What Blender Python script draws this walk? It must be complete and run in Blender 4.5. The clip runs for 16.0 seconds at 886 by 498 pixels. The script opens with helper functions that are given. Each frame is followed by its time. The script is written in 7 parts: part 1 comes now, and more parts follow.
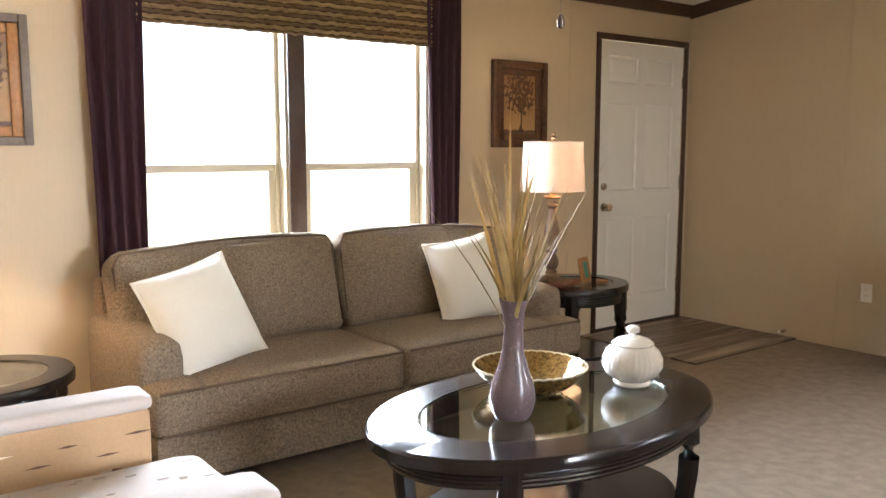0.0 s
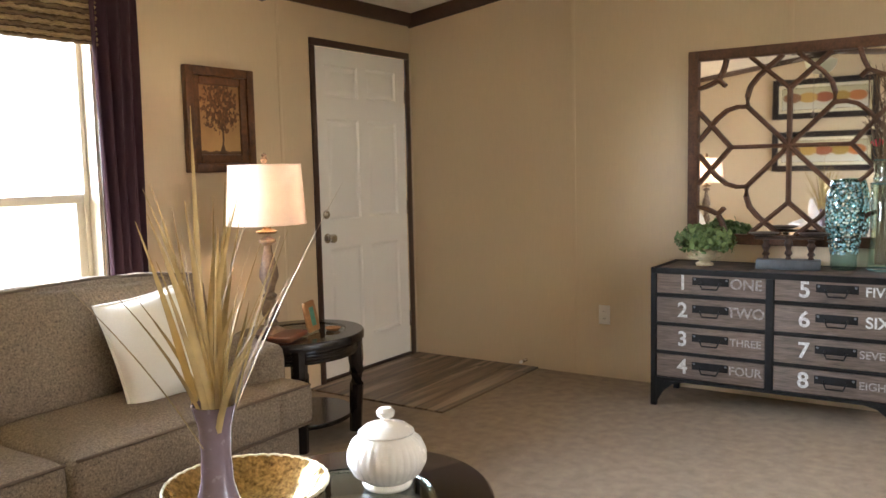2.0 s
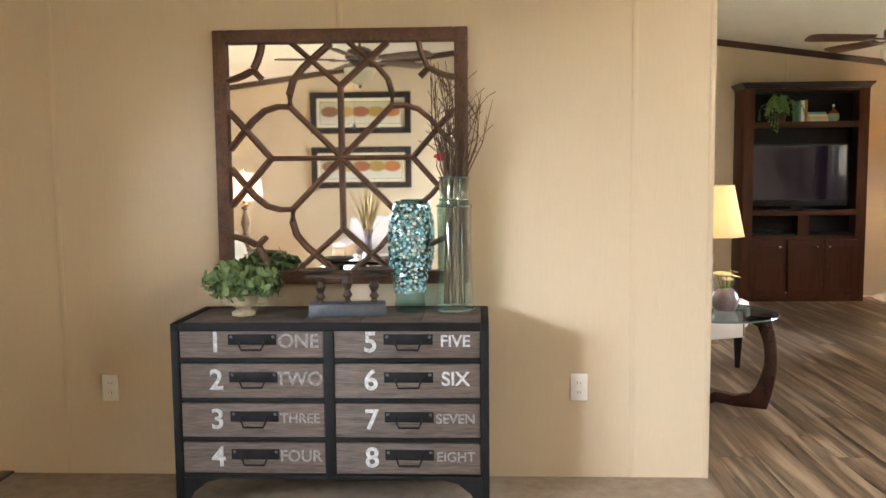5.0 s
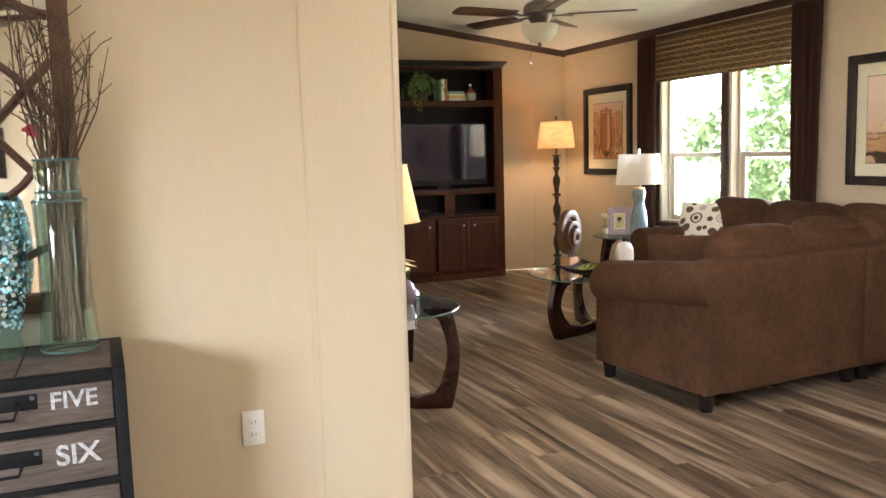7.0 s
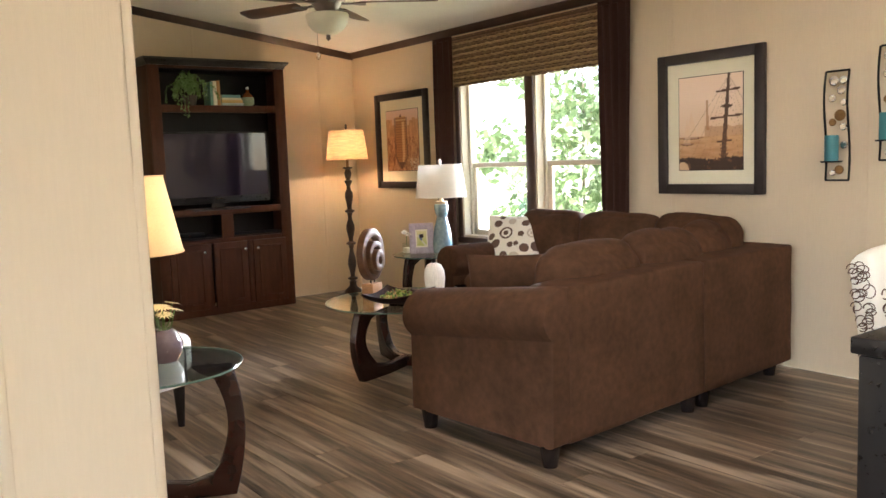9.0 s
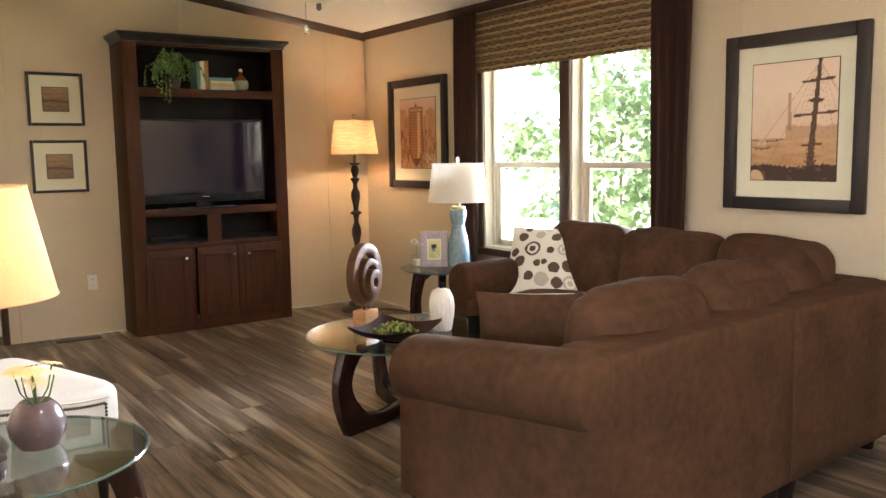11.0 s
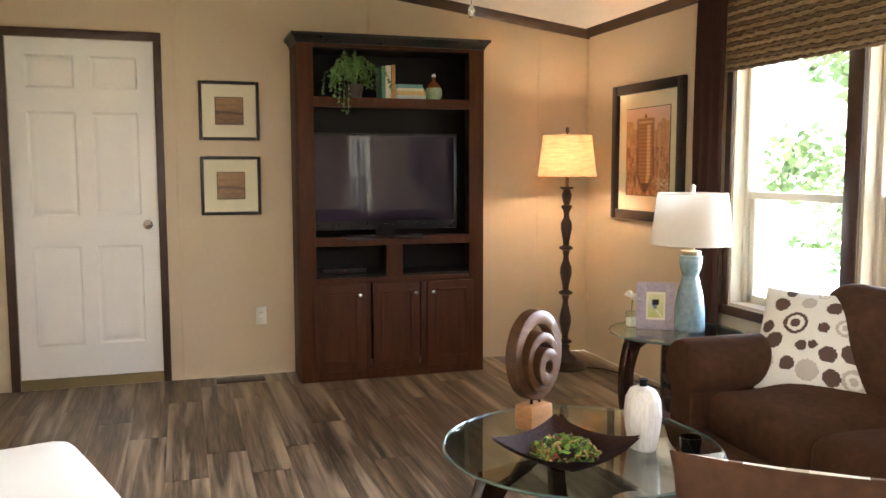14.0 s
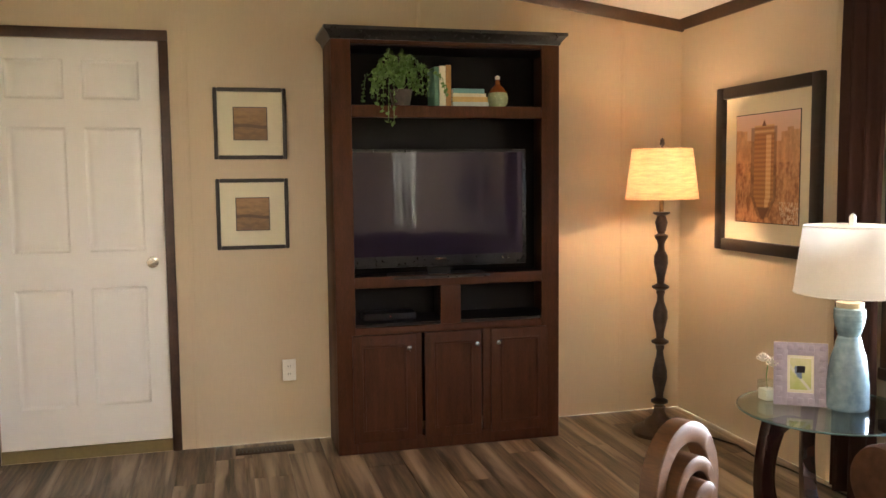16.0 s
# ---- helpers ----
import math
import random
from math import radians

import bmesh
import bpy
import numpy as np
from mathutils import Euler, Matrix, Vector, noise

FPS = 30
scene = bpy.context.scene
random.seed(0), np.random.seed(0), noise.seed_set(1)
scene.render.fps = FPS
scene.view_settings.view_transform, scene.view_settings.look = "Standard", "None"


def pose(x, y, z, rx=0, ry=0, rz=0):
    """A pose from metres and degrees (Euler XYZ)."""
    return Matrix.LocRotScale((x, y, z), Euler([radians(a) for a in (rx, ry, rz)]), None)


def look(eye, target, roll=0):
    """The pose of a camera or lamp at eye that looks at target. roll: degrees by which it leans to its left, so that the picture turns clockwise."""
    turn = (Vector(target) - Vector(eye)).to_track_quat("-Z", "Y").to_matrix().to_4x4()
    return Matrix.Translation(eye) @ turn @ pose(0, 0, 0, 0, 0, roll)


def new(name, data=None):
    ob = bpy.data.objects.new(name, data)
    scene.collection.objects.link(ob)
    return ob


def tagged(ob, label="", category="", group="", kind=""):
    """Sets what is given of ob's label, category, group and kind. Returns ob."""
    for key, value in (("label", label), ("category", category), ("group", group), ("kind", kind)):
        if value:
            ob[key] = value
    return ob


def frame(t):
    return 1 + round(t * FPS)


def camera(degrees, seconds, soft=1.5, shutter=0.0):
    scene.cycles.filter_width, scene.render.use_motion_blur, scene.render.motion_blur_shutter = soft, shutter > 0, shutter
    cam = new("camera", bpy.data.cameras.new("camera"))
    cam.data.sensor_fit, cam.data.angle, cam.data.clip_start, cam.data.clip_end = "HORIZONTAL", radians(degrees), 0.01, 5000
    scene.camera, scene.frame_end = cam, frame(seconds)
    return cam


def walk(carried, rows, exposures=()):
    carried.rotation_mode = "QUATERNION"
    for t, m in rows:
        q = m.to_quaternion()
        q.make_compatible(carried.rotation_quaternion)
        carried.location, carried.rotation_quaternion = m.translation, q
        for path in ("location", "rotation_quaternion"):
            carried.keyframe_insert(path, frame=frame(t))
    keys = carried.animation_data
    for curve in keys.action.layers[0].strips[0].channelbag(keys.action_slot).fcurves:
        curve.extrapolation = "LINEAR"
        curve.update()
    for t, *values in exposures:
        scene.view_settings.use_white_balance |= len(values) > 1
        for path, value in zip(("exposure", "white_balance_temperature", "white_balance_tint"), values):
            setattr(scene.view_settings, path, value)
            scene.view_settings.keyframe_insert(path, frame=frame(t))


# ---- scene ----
cam = camera(56.2, 16.0)
PATH = [
    (0, (0.546, 0.193, 1.295), (1.743, 1.777, 1.052), -0.0),
    (0.5, (0.678, 0.352, 1.297), (2.023, 1.817, 1.081), 0.7),
    (1, (0.808, 0.502, 1.295), (2.281, 1.839, 1.089), 0.6),
    (1.5, (0.964, 0.643, 1.295), (2.541, 1.857, 1.092), -0.3),
    (2, (1.123, 0.761, 1.299), (2.781, 1.863, 1.101), -1.3),
    (2.5, (1.285, 0.87, 1.299), (3.023, 1.839, 1.106), -1.5),
    (3, (1.458, 0.943, 1.298), (3.268, 1.771, 1.11), -1.5),
    (3.2, (1.541, 0.966, 1.298), (3.374, 1.743, 1.111), -1.6),
    (5.5, (2.493, 1.115, 1.297), (4.479, 0.966, 1.109), -0.7),
    (6, (2.664, 1.146, 1.295), (4.615, 0.758, 1.088), -1.2),
    (6.5, (2.874, 1.134, 1.276), (4.773, 0.548, 1.051), -1.2),
    (7, (3.091, 1.08, 1.273), (4.93, 0.328, 1.042), -1.6),
    (7.5, (3.317, 1.034, 1.245), (5.091, 0.135, 1.032), -1.5),
    (8, (3.502, 0.968, 1.235), (5.187, -0.088, 1.025), -1.5),
    (8.5, (3.688, 0.863, 1.24), (5.323, -0.27, 1.026), -2.1),
    (9, (3.878, 0.725, 1.233), (5.464, -0.475, 1.024), -2.1),
    (11.5, (4.738, -0.135, 1.289), (6.389, -1.241, 1.063), -0.3),
    (12, (4.867, -0.312, 1.25), (6.575, -1.335, 1.063), -0.2),
    (12.5, (5.006, -0.432, 1.321), (6.778, -1.338, 1.122), -0.0),
    (13, (5.166, -0.577, 1.279), (6.988, -1.383, 1.097), -0.3),
    (13.5, (5.349, -0.691, 1.351), (7.208, -1.402, 1.15), -0.1),
    (14, (5.546, -0.81, 1.337), (7.444, -1.409, 1.144), -0.1),
    (14.5, (5.749, -0.91, 1.361), (7.668, -1.44, 1.168), 0.3),
    (15, (6.004, -0.928, 1.352), (7.936, -1.415, 1.173), 0.1),
    (15.5, (6.258, -0.946, 1.378), (8.189, -1.441, 1.21), -0.3),
    (16, (6.521, -0.986, 1.401), (8.45, -1.487, 1.234), -0.6),
]
walk(cam, [(t, look(eye, target, roll)) for t, eye, target, roll in PATH],
     exposures=[(0, 2.62, 6300, 15), (2, 2.74, 6350, 15), (3, 2.85, 7150, 15), (5.5, 3.05, 6250, 14), (7, 3.02, 6250, 14), (9, 2.98, 6250, 14), (12, 3.18, 6300, 14), (14, 3.20, 6150, 14), (16, 3.18, 6450, 16)])

# ---- world, sun, large lights ----
world = bpy.data.worlds.new("sky")
scene.world = world
world.use_nodes = True
wn = world.node_tree.nodes
sky = wn.new("ShaderNodeTexSky")
sky.sky_type, sky.sun_disc = "NISHITA", False
sky.sun_elevation, sky.sun_rotation = radians(51), radians(271)
wn["Background"].inputs["Strength"].default_value = 0.15
world.node_tree.links.new(sky.outputs[0], wn["Background"].inputs["Color"])


def lamp(kind, name, m, energy, color, size=0.05, size_y=None):
    data = bpy.data.lights.new(name, kind)
    data.energy, data.color = energy, color
    if kind == "AREA":
        data.shape, data.size, data.size_y = "RECTANGLE", size, size_y or size
    elif kind == "SUN":
        data.angle = radians(0.5)
    else:
        data.shadow_soft_size = size
    ob = new(name, data)
    ob.matrix_world = m
    return ob


lamp("SUN", "sun", look((0, 0, 0), (0.62, -0.01, -0.78)), 5.0, (1.0, 0.95, 0.88))

# area lamps added outside, standing in for sky daylight through the two double windows
lamp("AREA", "sky_lamp_north", look((2.0, 8.5, 3.1), (2.5, 3.0, 1.3)), 1900, (0.78, 0.89, 1.0), 12.0, 3.0)
lamp("AREA", "sky_lamp_south", look((14.5, -17.0, 3.2), (11.5, -2.0, 1.4)), 8500, (0.86, 0.93, 1.0), 20.0, 7.0)

# ---- plan ----
N, S, E, T, W = 4.08, -3.62, 5.77, 10.99, -0.30
RIDGE, END, FAM = 0.23, 0.13, 0.52


def ceil_z(y):
    return 2.31 + 0.136 * (3.85 - abs(y - RIDGE))


# ---- mesh tools ----
def hexa(bm, p):
    v = [bm.verts.new(q) for q in p]
    for f in ((3, 2, 1, 0), (4, 5, 6, 7), (0, 1, 5, 4), (1, 2, 6, 5), (2, 3, 7, 6), (3, 0, 4, 7)):
        bm.faces.new([v[i] for i in f])
    return v


def box(bm, x0, x1, y0, y1, z0, z1, bevel=0.0, seg=2):
    x0, x1, y0, y1, z0, z1 = min(x0, x1), max(x0, x1), min(y0, y1), max(y0, y1), min(z0, z1), max(z0, z1)
    v = hexa(bm, [(x0, y0, z0), (x1, y0, z0), (x1, y1, z0), (x0, y1, z0), (x0, y0, z1), (x1, y0, z1), (x1, y1, z1), (x0, y1, z1)])
    if bevel > 0:
        edges = {e for q in v for e in q.link_edges}
        bmesh.ops.bevel(bm, geom=list(edges), offset=bevel, segments=seg, affect="EDGES", profile=0.5)
    return bm


def B(*a, **k):
    return box(bmesh.new(), *a, **k)


def lathe(bm, prof, seg=32, cx=0.0, cy=0.0, sx=1.0, sy=1.0, cap=True):
    rings = []
    for r, z in prof:
        rings.append([bm.verts.new((cx + sx * r * math.cos(2 * math.pi * i / seg), cy + sy * r * math.sin(2 * math.pi * i / seg), z)) for i in range(seg)])
    for a, b in zip(rings, rings[1:]):
        for i in range(seg):
            j = (i + 1) % seg
            bm.faces.new((a[i], a[j], b[j], b[i]))
    if cap:
        if prof[0][0] > 1e-4:
            bm.faces.new(list(reversed(rings[0])))
        if prof[-1][0] > 1e-4:
            bm.faces.new(rings[-1])
    return bm


def L(prof, **k):
    return lathe(bmesh.new(), prof, **k)


def tube(bm, pts, r, seg=8, closed=False, flat=1.0):
    pts = [Vector(p) for p in pts]
    n = len(pts)
    rings = []
    up = Vector((0, 0, 1))
    for i, p in enumerate(pts):
        a = pts[(i - 1) % n] if closed or i else p
        b = pts[(i + 1) % n] if closed or i < n - 1 else p
        d = (b - a).normalized()
        s = d.cross(up)
        if s.length < 1e-3:
            s = d.cross(Vector((1, 0, 0)))
        s.normalize()
        u = s.cross(d).normalized()
        rr = r(i / (n - 1)) if callable(r) else r
        rings.append([bm.verts.new(p + rr * (math.cos(2 * math.pi * k / seg) * s + flat * math.sin(2 * math.pi * k / seg) * u)) for k in range(seg)])
    pairs = list(zip(rings, rings[1:])) + ([(rings[-1], rings[0])] if closed else [])
    for a, b in pairs:
        for k in range(seg):
            j = (k + 1) % seg
            bm.faces.new((a[k], a[j], b[j], b[k]))
    if not closed:
        bm.faces.new(list(reversed(rings[0])))
        bm.faces.new(rings[-1])
    return bm


def Tb(pts, r, **k):
    return tube(bmesh.new(), pts, r, **k)


def prism(bm, poly, axis, a, b, bevel=0.0):
    """A polygon in the plane across axis, drawn out from a to b."""
    def at(p, t):
        return {"x": (t, p[0], p[1]), "y": (p[0], t, p[1]), "z": (p[0], p[1], t)}[axis]
    v0 = [bm.verts.new(at(p, a)) for p in poly]
    v1 = [bm.verts.new(at(p, b)) for p in poly]
    n = len(poly)
    fs = [bm.faces.new(v0), bm.faces.new(list(reversed(v1)))]
    for i in range(n):
        j = (i + 1) % n
        fs.append(bm.faces.new((v0[j], v0[i], v1[i], v1[j])))
    bmesh.ops.recalc_face_normals(bm, faces=fs)
    if bevel:
        es = set(fs[0].edges) | set(fs[1].edges)
        bmesh.ops.bevel(bm, geom=list(es), offset=bevel, segments=2, affect="EDGES", profile=0.5)
    return bm


def rbox(bm, c, s, r, n=9, bulge=(0, 0, 0), rough=0.0, seed=0):
    """A cushion-like box: centre, size, corner radius, how far each pair of sides swells, and how uneven it is."""
    h = [q / 2 for q in s]
    r = min(r, *h)
    t = [math.sin((-1 + 2 * i / (n - 1)) * math.pi / 2) for i in range(n)]
    made = {}

    def vert(p):
        key = tuple(round(q, 5) for q in p)
        if key in made:
            return made[key]
        q = [p[i] * h[i] for i in range(3)]
        inn = [max(-(h[i] - r), min(h[i] - r, q[i])) for i in range(3)]
        d = Vector([q[i] - inn[i] for i in range(3)])
        if d.length > 1e-9:
            d = d.normalized() * r
        o = [inn[i] + d[i] for i in range(3)]
        for i in range(3):
            j, k = (i + 1) % 3, (i + 2) % 3
            w = (1 - p[j] ** 2) * (1 - p[k] ** 2)
            o[i] += bulge[i] * p[i] * w
        w = Vector(o)
        if rough:
            w += Vector((noise.noise(w * 6 + Vector((seed, 0, 0))), noise.noise(w * 6 + Vector((0, seed, 7))), noise.noise(w * 6 + Vector((3, 0, seed))))) * rough
        made[key] = bm.verts.new(w + Vector(c))
        return made[key]

    for ax in range(3):
        for sg in (-1, 1):
            for i in range(n - 1):
                for j in range(n - 1):
                    q = []
                    for a, b in ((i, j), (i + 1, j), (i + 1, j + 1), (i, j + 1)):
                        p = [0, 0, 0]
                        p[ax], p[(ax + 1) % 3], p[(ax + 2) % 3] = sg, t[a], t[b]
                        q.append(vert(p))
                    bm.faces.new(q if sg > 0 else list(reversed(q)))
    return bm


def R(*a, **k):
    return rbox(bmesh.new(), *a, **k)


def pillow_mesh(w, h, thick, n=22, seed=0, slots=None):
    """A throw pillow in its x, y plane, its face towards z; slots(u, v) picks a material for the front."""
    bm = bmesh.new()
    grid = {}
    for side in (1, -1):
        for i in range(n + 1):
            for j in range(n + 1):
                u, v = -1 + 2 * i / n, -1 + 2 * j / n
                edge = abs(u) > 0.999 or abs(v) > 0.999
                if edge and side < 0:
                    grid[(side, i, j)] = grid[(1, i, j)]
                    continue
                z = thick / 2 * (max(0, (1 - abs(u) ** 2.2) * (1 - abs(v) ** 2.2))) ** 0.56
                z *= 1 + 0.16 * noise.noise(Vector((u * 1.5 + seed, v * 1.5, side)))
                x = w / 2 * u * (1 - 0.07 * (1 - v * v) + 0.01 * noise.noise(Vector((seed, v * 2, 0))))
                y = h / 2 * v * (1 - 0.07 * (1 - u * u) + 0.01 * noise.noise(Vector((u * 2, seed, 3))))
                grid[(side, i, j)] = bm.verts.new((x, y, side * z))
    for side in (1, -1):
        for i in range(n):
            for j in range(n):
                q = [grid[(side, a, b)] for a, b in ((i, j), (i + 1, j), (i + 1, j + 1), (i, j + 1))]
                f = bm.faces.new(q if side > 0 else list(reversed(q)))
                if slots:
                    f.material_index = slots(-1 + 2 * (i + 0.5) / n, -1 + 2 * (j + 0.5) / n, side)
    return bm


def part(name, bm, material, parent=None, label="", smooth=40, m=None):
    me = bpy.data.meshes.new(name)
    bm.to_mesh(me)
    bm.free()
    for q in material if isinstance(material, (list, tuple)) else (material,):
        me.materials.append(q)
    me.shade_smooth()
    me.set_sharp_from_angle(angle=radians(smooth))
    ob = new(name, me)
    if parent is not None:
        ob.parent = parent
    if m is not None:
        ob.matrix_basis = m
    return tagged(ob, label)


def thing(name, m, label, category, group="", kind=""):
    ob = new(name)
    ob.matrix_basis = m
    ob.empty_display_size = 0.1
    return tagged(ob, label, category, group, kind)


def struct(name, bm, material, label, category, smooth=40):
    return tagged(part(name, bm, material, None, "", smooth), label, category, "", "structure")


def words(name, text, size, material, parent, m, label="", depth=0.0006):
    cu = bpy.data.curves.new(name, "FONT")
    cu.body, cu.size, cu.align_x, cu.align_y, cu.extrude, cu.offset = text, size, "CENTER", "CENTER", depth, size * 0.018
    tmp = new("text_tmp", cu)
    bpy.context.view_layer.update()
    me = bpy.data.meshes.new_from_object(tmp.evaluated_get(bpy.context.evaluated_depsgraph_get()))
    bpy.data.objects.remove(tmp)
    bpy.data.curves.remove(cu)
    me.name = name
    me.materials.clear()
    me.materials.append(material)
    ob = new(name, me)
    ob.parent = parent
    ob.matrix_basis = m
    return tagged(ob, label)


# ---- materials ----
def surf(name, base, vary=0.12, scale=6.0, fine=60.0, rough=0.6, metal=0.0, bump=0.0, bscale=150.0, stretch=(1, 1, 1), rvary=0.1, second=None, obj=0.0, coat=0.0, sheen=0.0, spec=0.5, trans=0.0):
    """Colour varied at two scales by noise, with a fine relief."""
    m = bpy.data.materials.new(name)
    m.use_nodes = True
    nt = m.node_tree
    n, k = nt.nodes, nt.links.new
    b = n["Principled BSDF"]
    tc = n.new("ShaderNodeTexCoord")
    mp = n.new("ShaderNodeMapping")
    mp.inputs["Scale"].default_value = stretch
    k(tc.outputs["Object"], mp.inputs["Vector"])
    n1, n2 = n.new("ShaderNodeTexNoise"), n.new("ShaderNodeTexNoise")
    for q, sc, de in ((n1, scale, 3), (n2, fine, 4)):
        q.inputs["Scale"].default_value, q.inputs["Detail"].default_value = sc, de
        k(mp.outputs[0], q.inputs["Vector"])
    ad = n.new("ShaderNodeMath")
    ad.operation = "ADD"
    k(n1.outputs["Fac"], ad.inputs[0])
    k(n2.outputs["Fac"], ad.inputs[1])
    src = ad.outputs[0]
    if obj:
        oi = n.new("ShaderNodeObjectInfo")
        ma = n.new("ShaderNodeMath")
        ma.operation = "MULTIPLY_ADD"
        k(oi.outputs["Random"], ma.inputs[0])
        ma.inputs[1].default_value = obj
        k(src, ma.inputs[2])
        src = ma.outputs[0]
    mr = n.new("ShaderNodeMapRange")
    mr.inputs["From Min"].default_value, mr.inputs["From Max"].default_value = 0.65, 1.35 + obj
    k(src, mr.inputs["Value"])
    mx = n.new("ShaderNodeMix")
    mx.data_type = "RGBA"
    dark = second or [c * (1 - vary) for c in base]
    lite = base if second else [min(1, c * (1 + vary)) for c in base]
    mx.inputs["A"].default_value, mx.inputs["B"].default_value = (*dark, 1), (*lite, 1)
    k(mr.outputs[0], mx.inputs["Factor"])
    k(mx.outputs["Result"], b.inputs["Base Color"])
    rr = n.new("ShaderNodeMapRange")
    rr.inputs["To Min"].default_value, rr.inputs["To Max"].default_value = max(0.02, rough - rvary), min(1, rough + rvary)
    k(n2.outputs["Fac"], rr.inputs["Value"])
    k(rr.outputs[0], b.inputs["Roughness"])
    b.inputs["Metallic"].default_value = metal
    b.inputs["Specular IOR Level"].default_value = spec
    b.inputs["Coat Weight"].default_value = coat
    b.inputs["Sheen Weight"].default_value = sheen
    if bump:
        n3 = n.new("ShaderNodeTexNoise")
        n3.inputs["Scale"].default_value, n3.inputs["Detail"].default_value = bscale, 3
        k(mp.outputs[0], n3.inputs["Vector"])
        bu = n.new("ShaderNodeBump")
        bu.inputs["Strength"].default_value, bu.inputs["Distance"].default_value = bump, 0.004
        k(n3.outputs["Fac"], bu.inputs["Height"])
        k(bu.outputs[0], b.inputs["Normal"])
    if trans:
        tr = n.new("ShaderNodeBsdfTranslucent")
        k(mx.outputs["Result"], tr.inputs["Color"])
        ms = n.new("ShaderNodeMixShader")
        ms.inputs[0].default_value = trans
        k(b.outputs[0], ms.inputs[1])
        k(tr.outputs[0], ms.inputs[2])
        k(ms.outputs[0], n["Material Output"].inputs["Surface"])
    return m


def pane_glass(name, tint=(1, 1, 1), gloss=0.08):
    """Thin glazing: clear, with a Fresnel gloss."""
    m = bpy.data.materials.new(name)
    m.use_nodes = True
    nt = m.node_tree
    n, k = nt.nodes, nt.links.new
    n.remove(n["Principled BSDF"])
    t, g, f, ms = n.new("ShaderNodeBsdfTransparent"), n.new("ShaderNodeBsdfGlossy"), n.new("ShaderNodeLayerWeight"), n.new("ShaderNodeMixShader")
    t.inputs[0].default_value = (*tint, 1)
    g.inputs["Roughness"].default_value = 0.01
    pw, mr = n.new("ShaderNodeMath"), n.new("ShaderNodeMapRange")
    pw.operation = "POWER"
    pw.inputs[1].default_value = 2.7
    k(f.outputs["Facing"], pw.inputs[0])
    k(pw.outputs[0], mr.inputs["Value"])
    mr.inputs["To Min"].default_value, mr.inputs["To Max"].default_value = gloss / 2, 0.8
    k(mr.outputs[0], ms.inputs[0])
    k(t.outputs[0], ms.inputs[1])
    k(g.outputs[0], ms.inputs[2])
    k(ms.outputs[0], n["Material Output"].inputs["Surface"])
    return m


def art_material(name, rough=0.5):
    m = surf(name, (0.5, 0.5, 0.5), rough=rough)
    nt = m.node_tree
    at = nt.nodes.new("ShaderNodeAttribute")
    at.attribute_name = "paint"
    nt.links.new(at.outputs["Color"], nt.nodes["Principled BSDF"].inputs["Base Color"])
    return m


M = {}
M["wall"] = surf("wall_vinyl", (0.575, 0.458, 0.308), vary=0.035, scale=1.2, fine=110, rough=0.62, bump=0.07, bscale=300, stretch=(1, 1, 0.10))
M["ceiling"] = surf("ceiling_texture", (0.86, 0.82, 0.74), vary=0.04, scale=3, fine=70, rough=0.85, bump=0.35, bscale=90)
M["brown"] = surf("dark_brown_trim", (0.055, 0.026, 0.015), vary=0.3, scale=10, fine=80, rough=0.38, bump=0.05, stretch=(1, 1, 1))
M["carpet"] = surf("beige_carpet", (0.27, 0.205, 0.142), vary=0.26, scale=16, fine=260, rough=0.95, bump=0.9, bscale=400)
M["white"] = surf("white_door_paint", (0.80, 0.775, 0.73), vary=0.012, scale=2, fine=120, rough=0.45, rvary=0.04, bump=0.02, bscale=400)
M["vinyl"] = surf("window_vinyl", (0.52, 0.46, 0.35), vary=0.04, rough=0.4)
M["plate"] = surf("white_plastic", (0.80, 0.78, 0.74), vary=0.02, rough=0.35)
M["nickel"] = surf("brushed_nickel", (0.62, 0.58, 0.52), vary=0.05, rough=0.25, metal=1.0)
M["chrome"] = surf("chrome", (0.8, 0.8, 0.8), vary=0.02, rough=0.12, metal=1.0)
M["iron"] = surf("dark_iron", (0.010, 0.0095, 0.0095), vary=0.3, scale=12, rough=0.6, spec=0.15, bump=0.1)
M["black"] = surf("black_lacquer", (0.012, 0.011, 0.011), vary=0.2, rough=0.3)
M["espresso"] = surf("espresso_wood", (0.009, 0.0055, 0.005), vary=0.3, scale=8, fine=60, rough=0.20, rvary=0.03, coat=0.1, stretch=(1, 1, 6))
M["cherry"] = surf("dark_cherry_wood", (0.062, 0.0220, 0.0100), vary=0.35, scale=5, fine=50, rough=0.52, spec=0.14, bump=0.03, stretch=(6, 6, 0.8))
# Near-black: the darkness of the cabinet recesses is put into this colour.
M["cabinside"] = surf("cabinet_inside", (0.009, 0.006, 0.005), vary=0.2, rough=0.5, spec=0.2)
M["tweed"] = surf("brown_tweed", (0.36, 0.275, 0.185), second=(0.070, 0.049, 0.034), scale=130, fine=320, rough=0.95, bump=0.8, bscale=240)
M["piping"] = surf("tweed_piping", (0.12, 0.082, 0.052), vary=0.3, fine=200, rough=0.9)
M["cream"] = surf("white_cotton", (0.76, 0.71, 0.61), vary=0.04, scale=5, fine=160, rough=0.9, bump=0.3, bscale=350)
M["suede"] = surf("brown_microfibre", (0.068, 0.0320, 0.0170), vary=0.32, scale=5, fine=30, rough=0.92, bump=0.3, bscale=45, spec=0.10)
M["dot_dark"] = surf("brown_print", (0.11, 0.06, 0.04), vary=0.15, fine=200, rough=0.9)
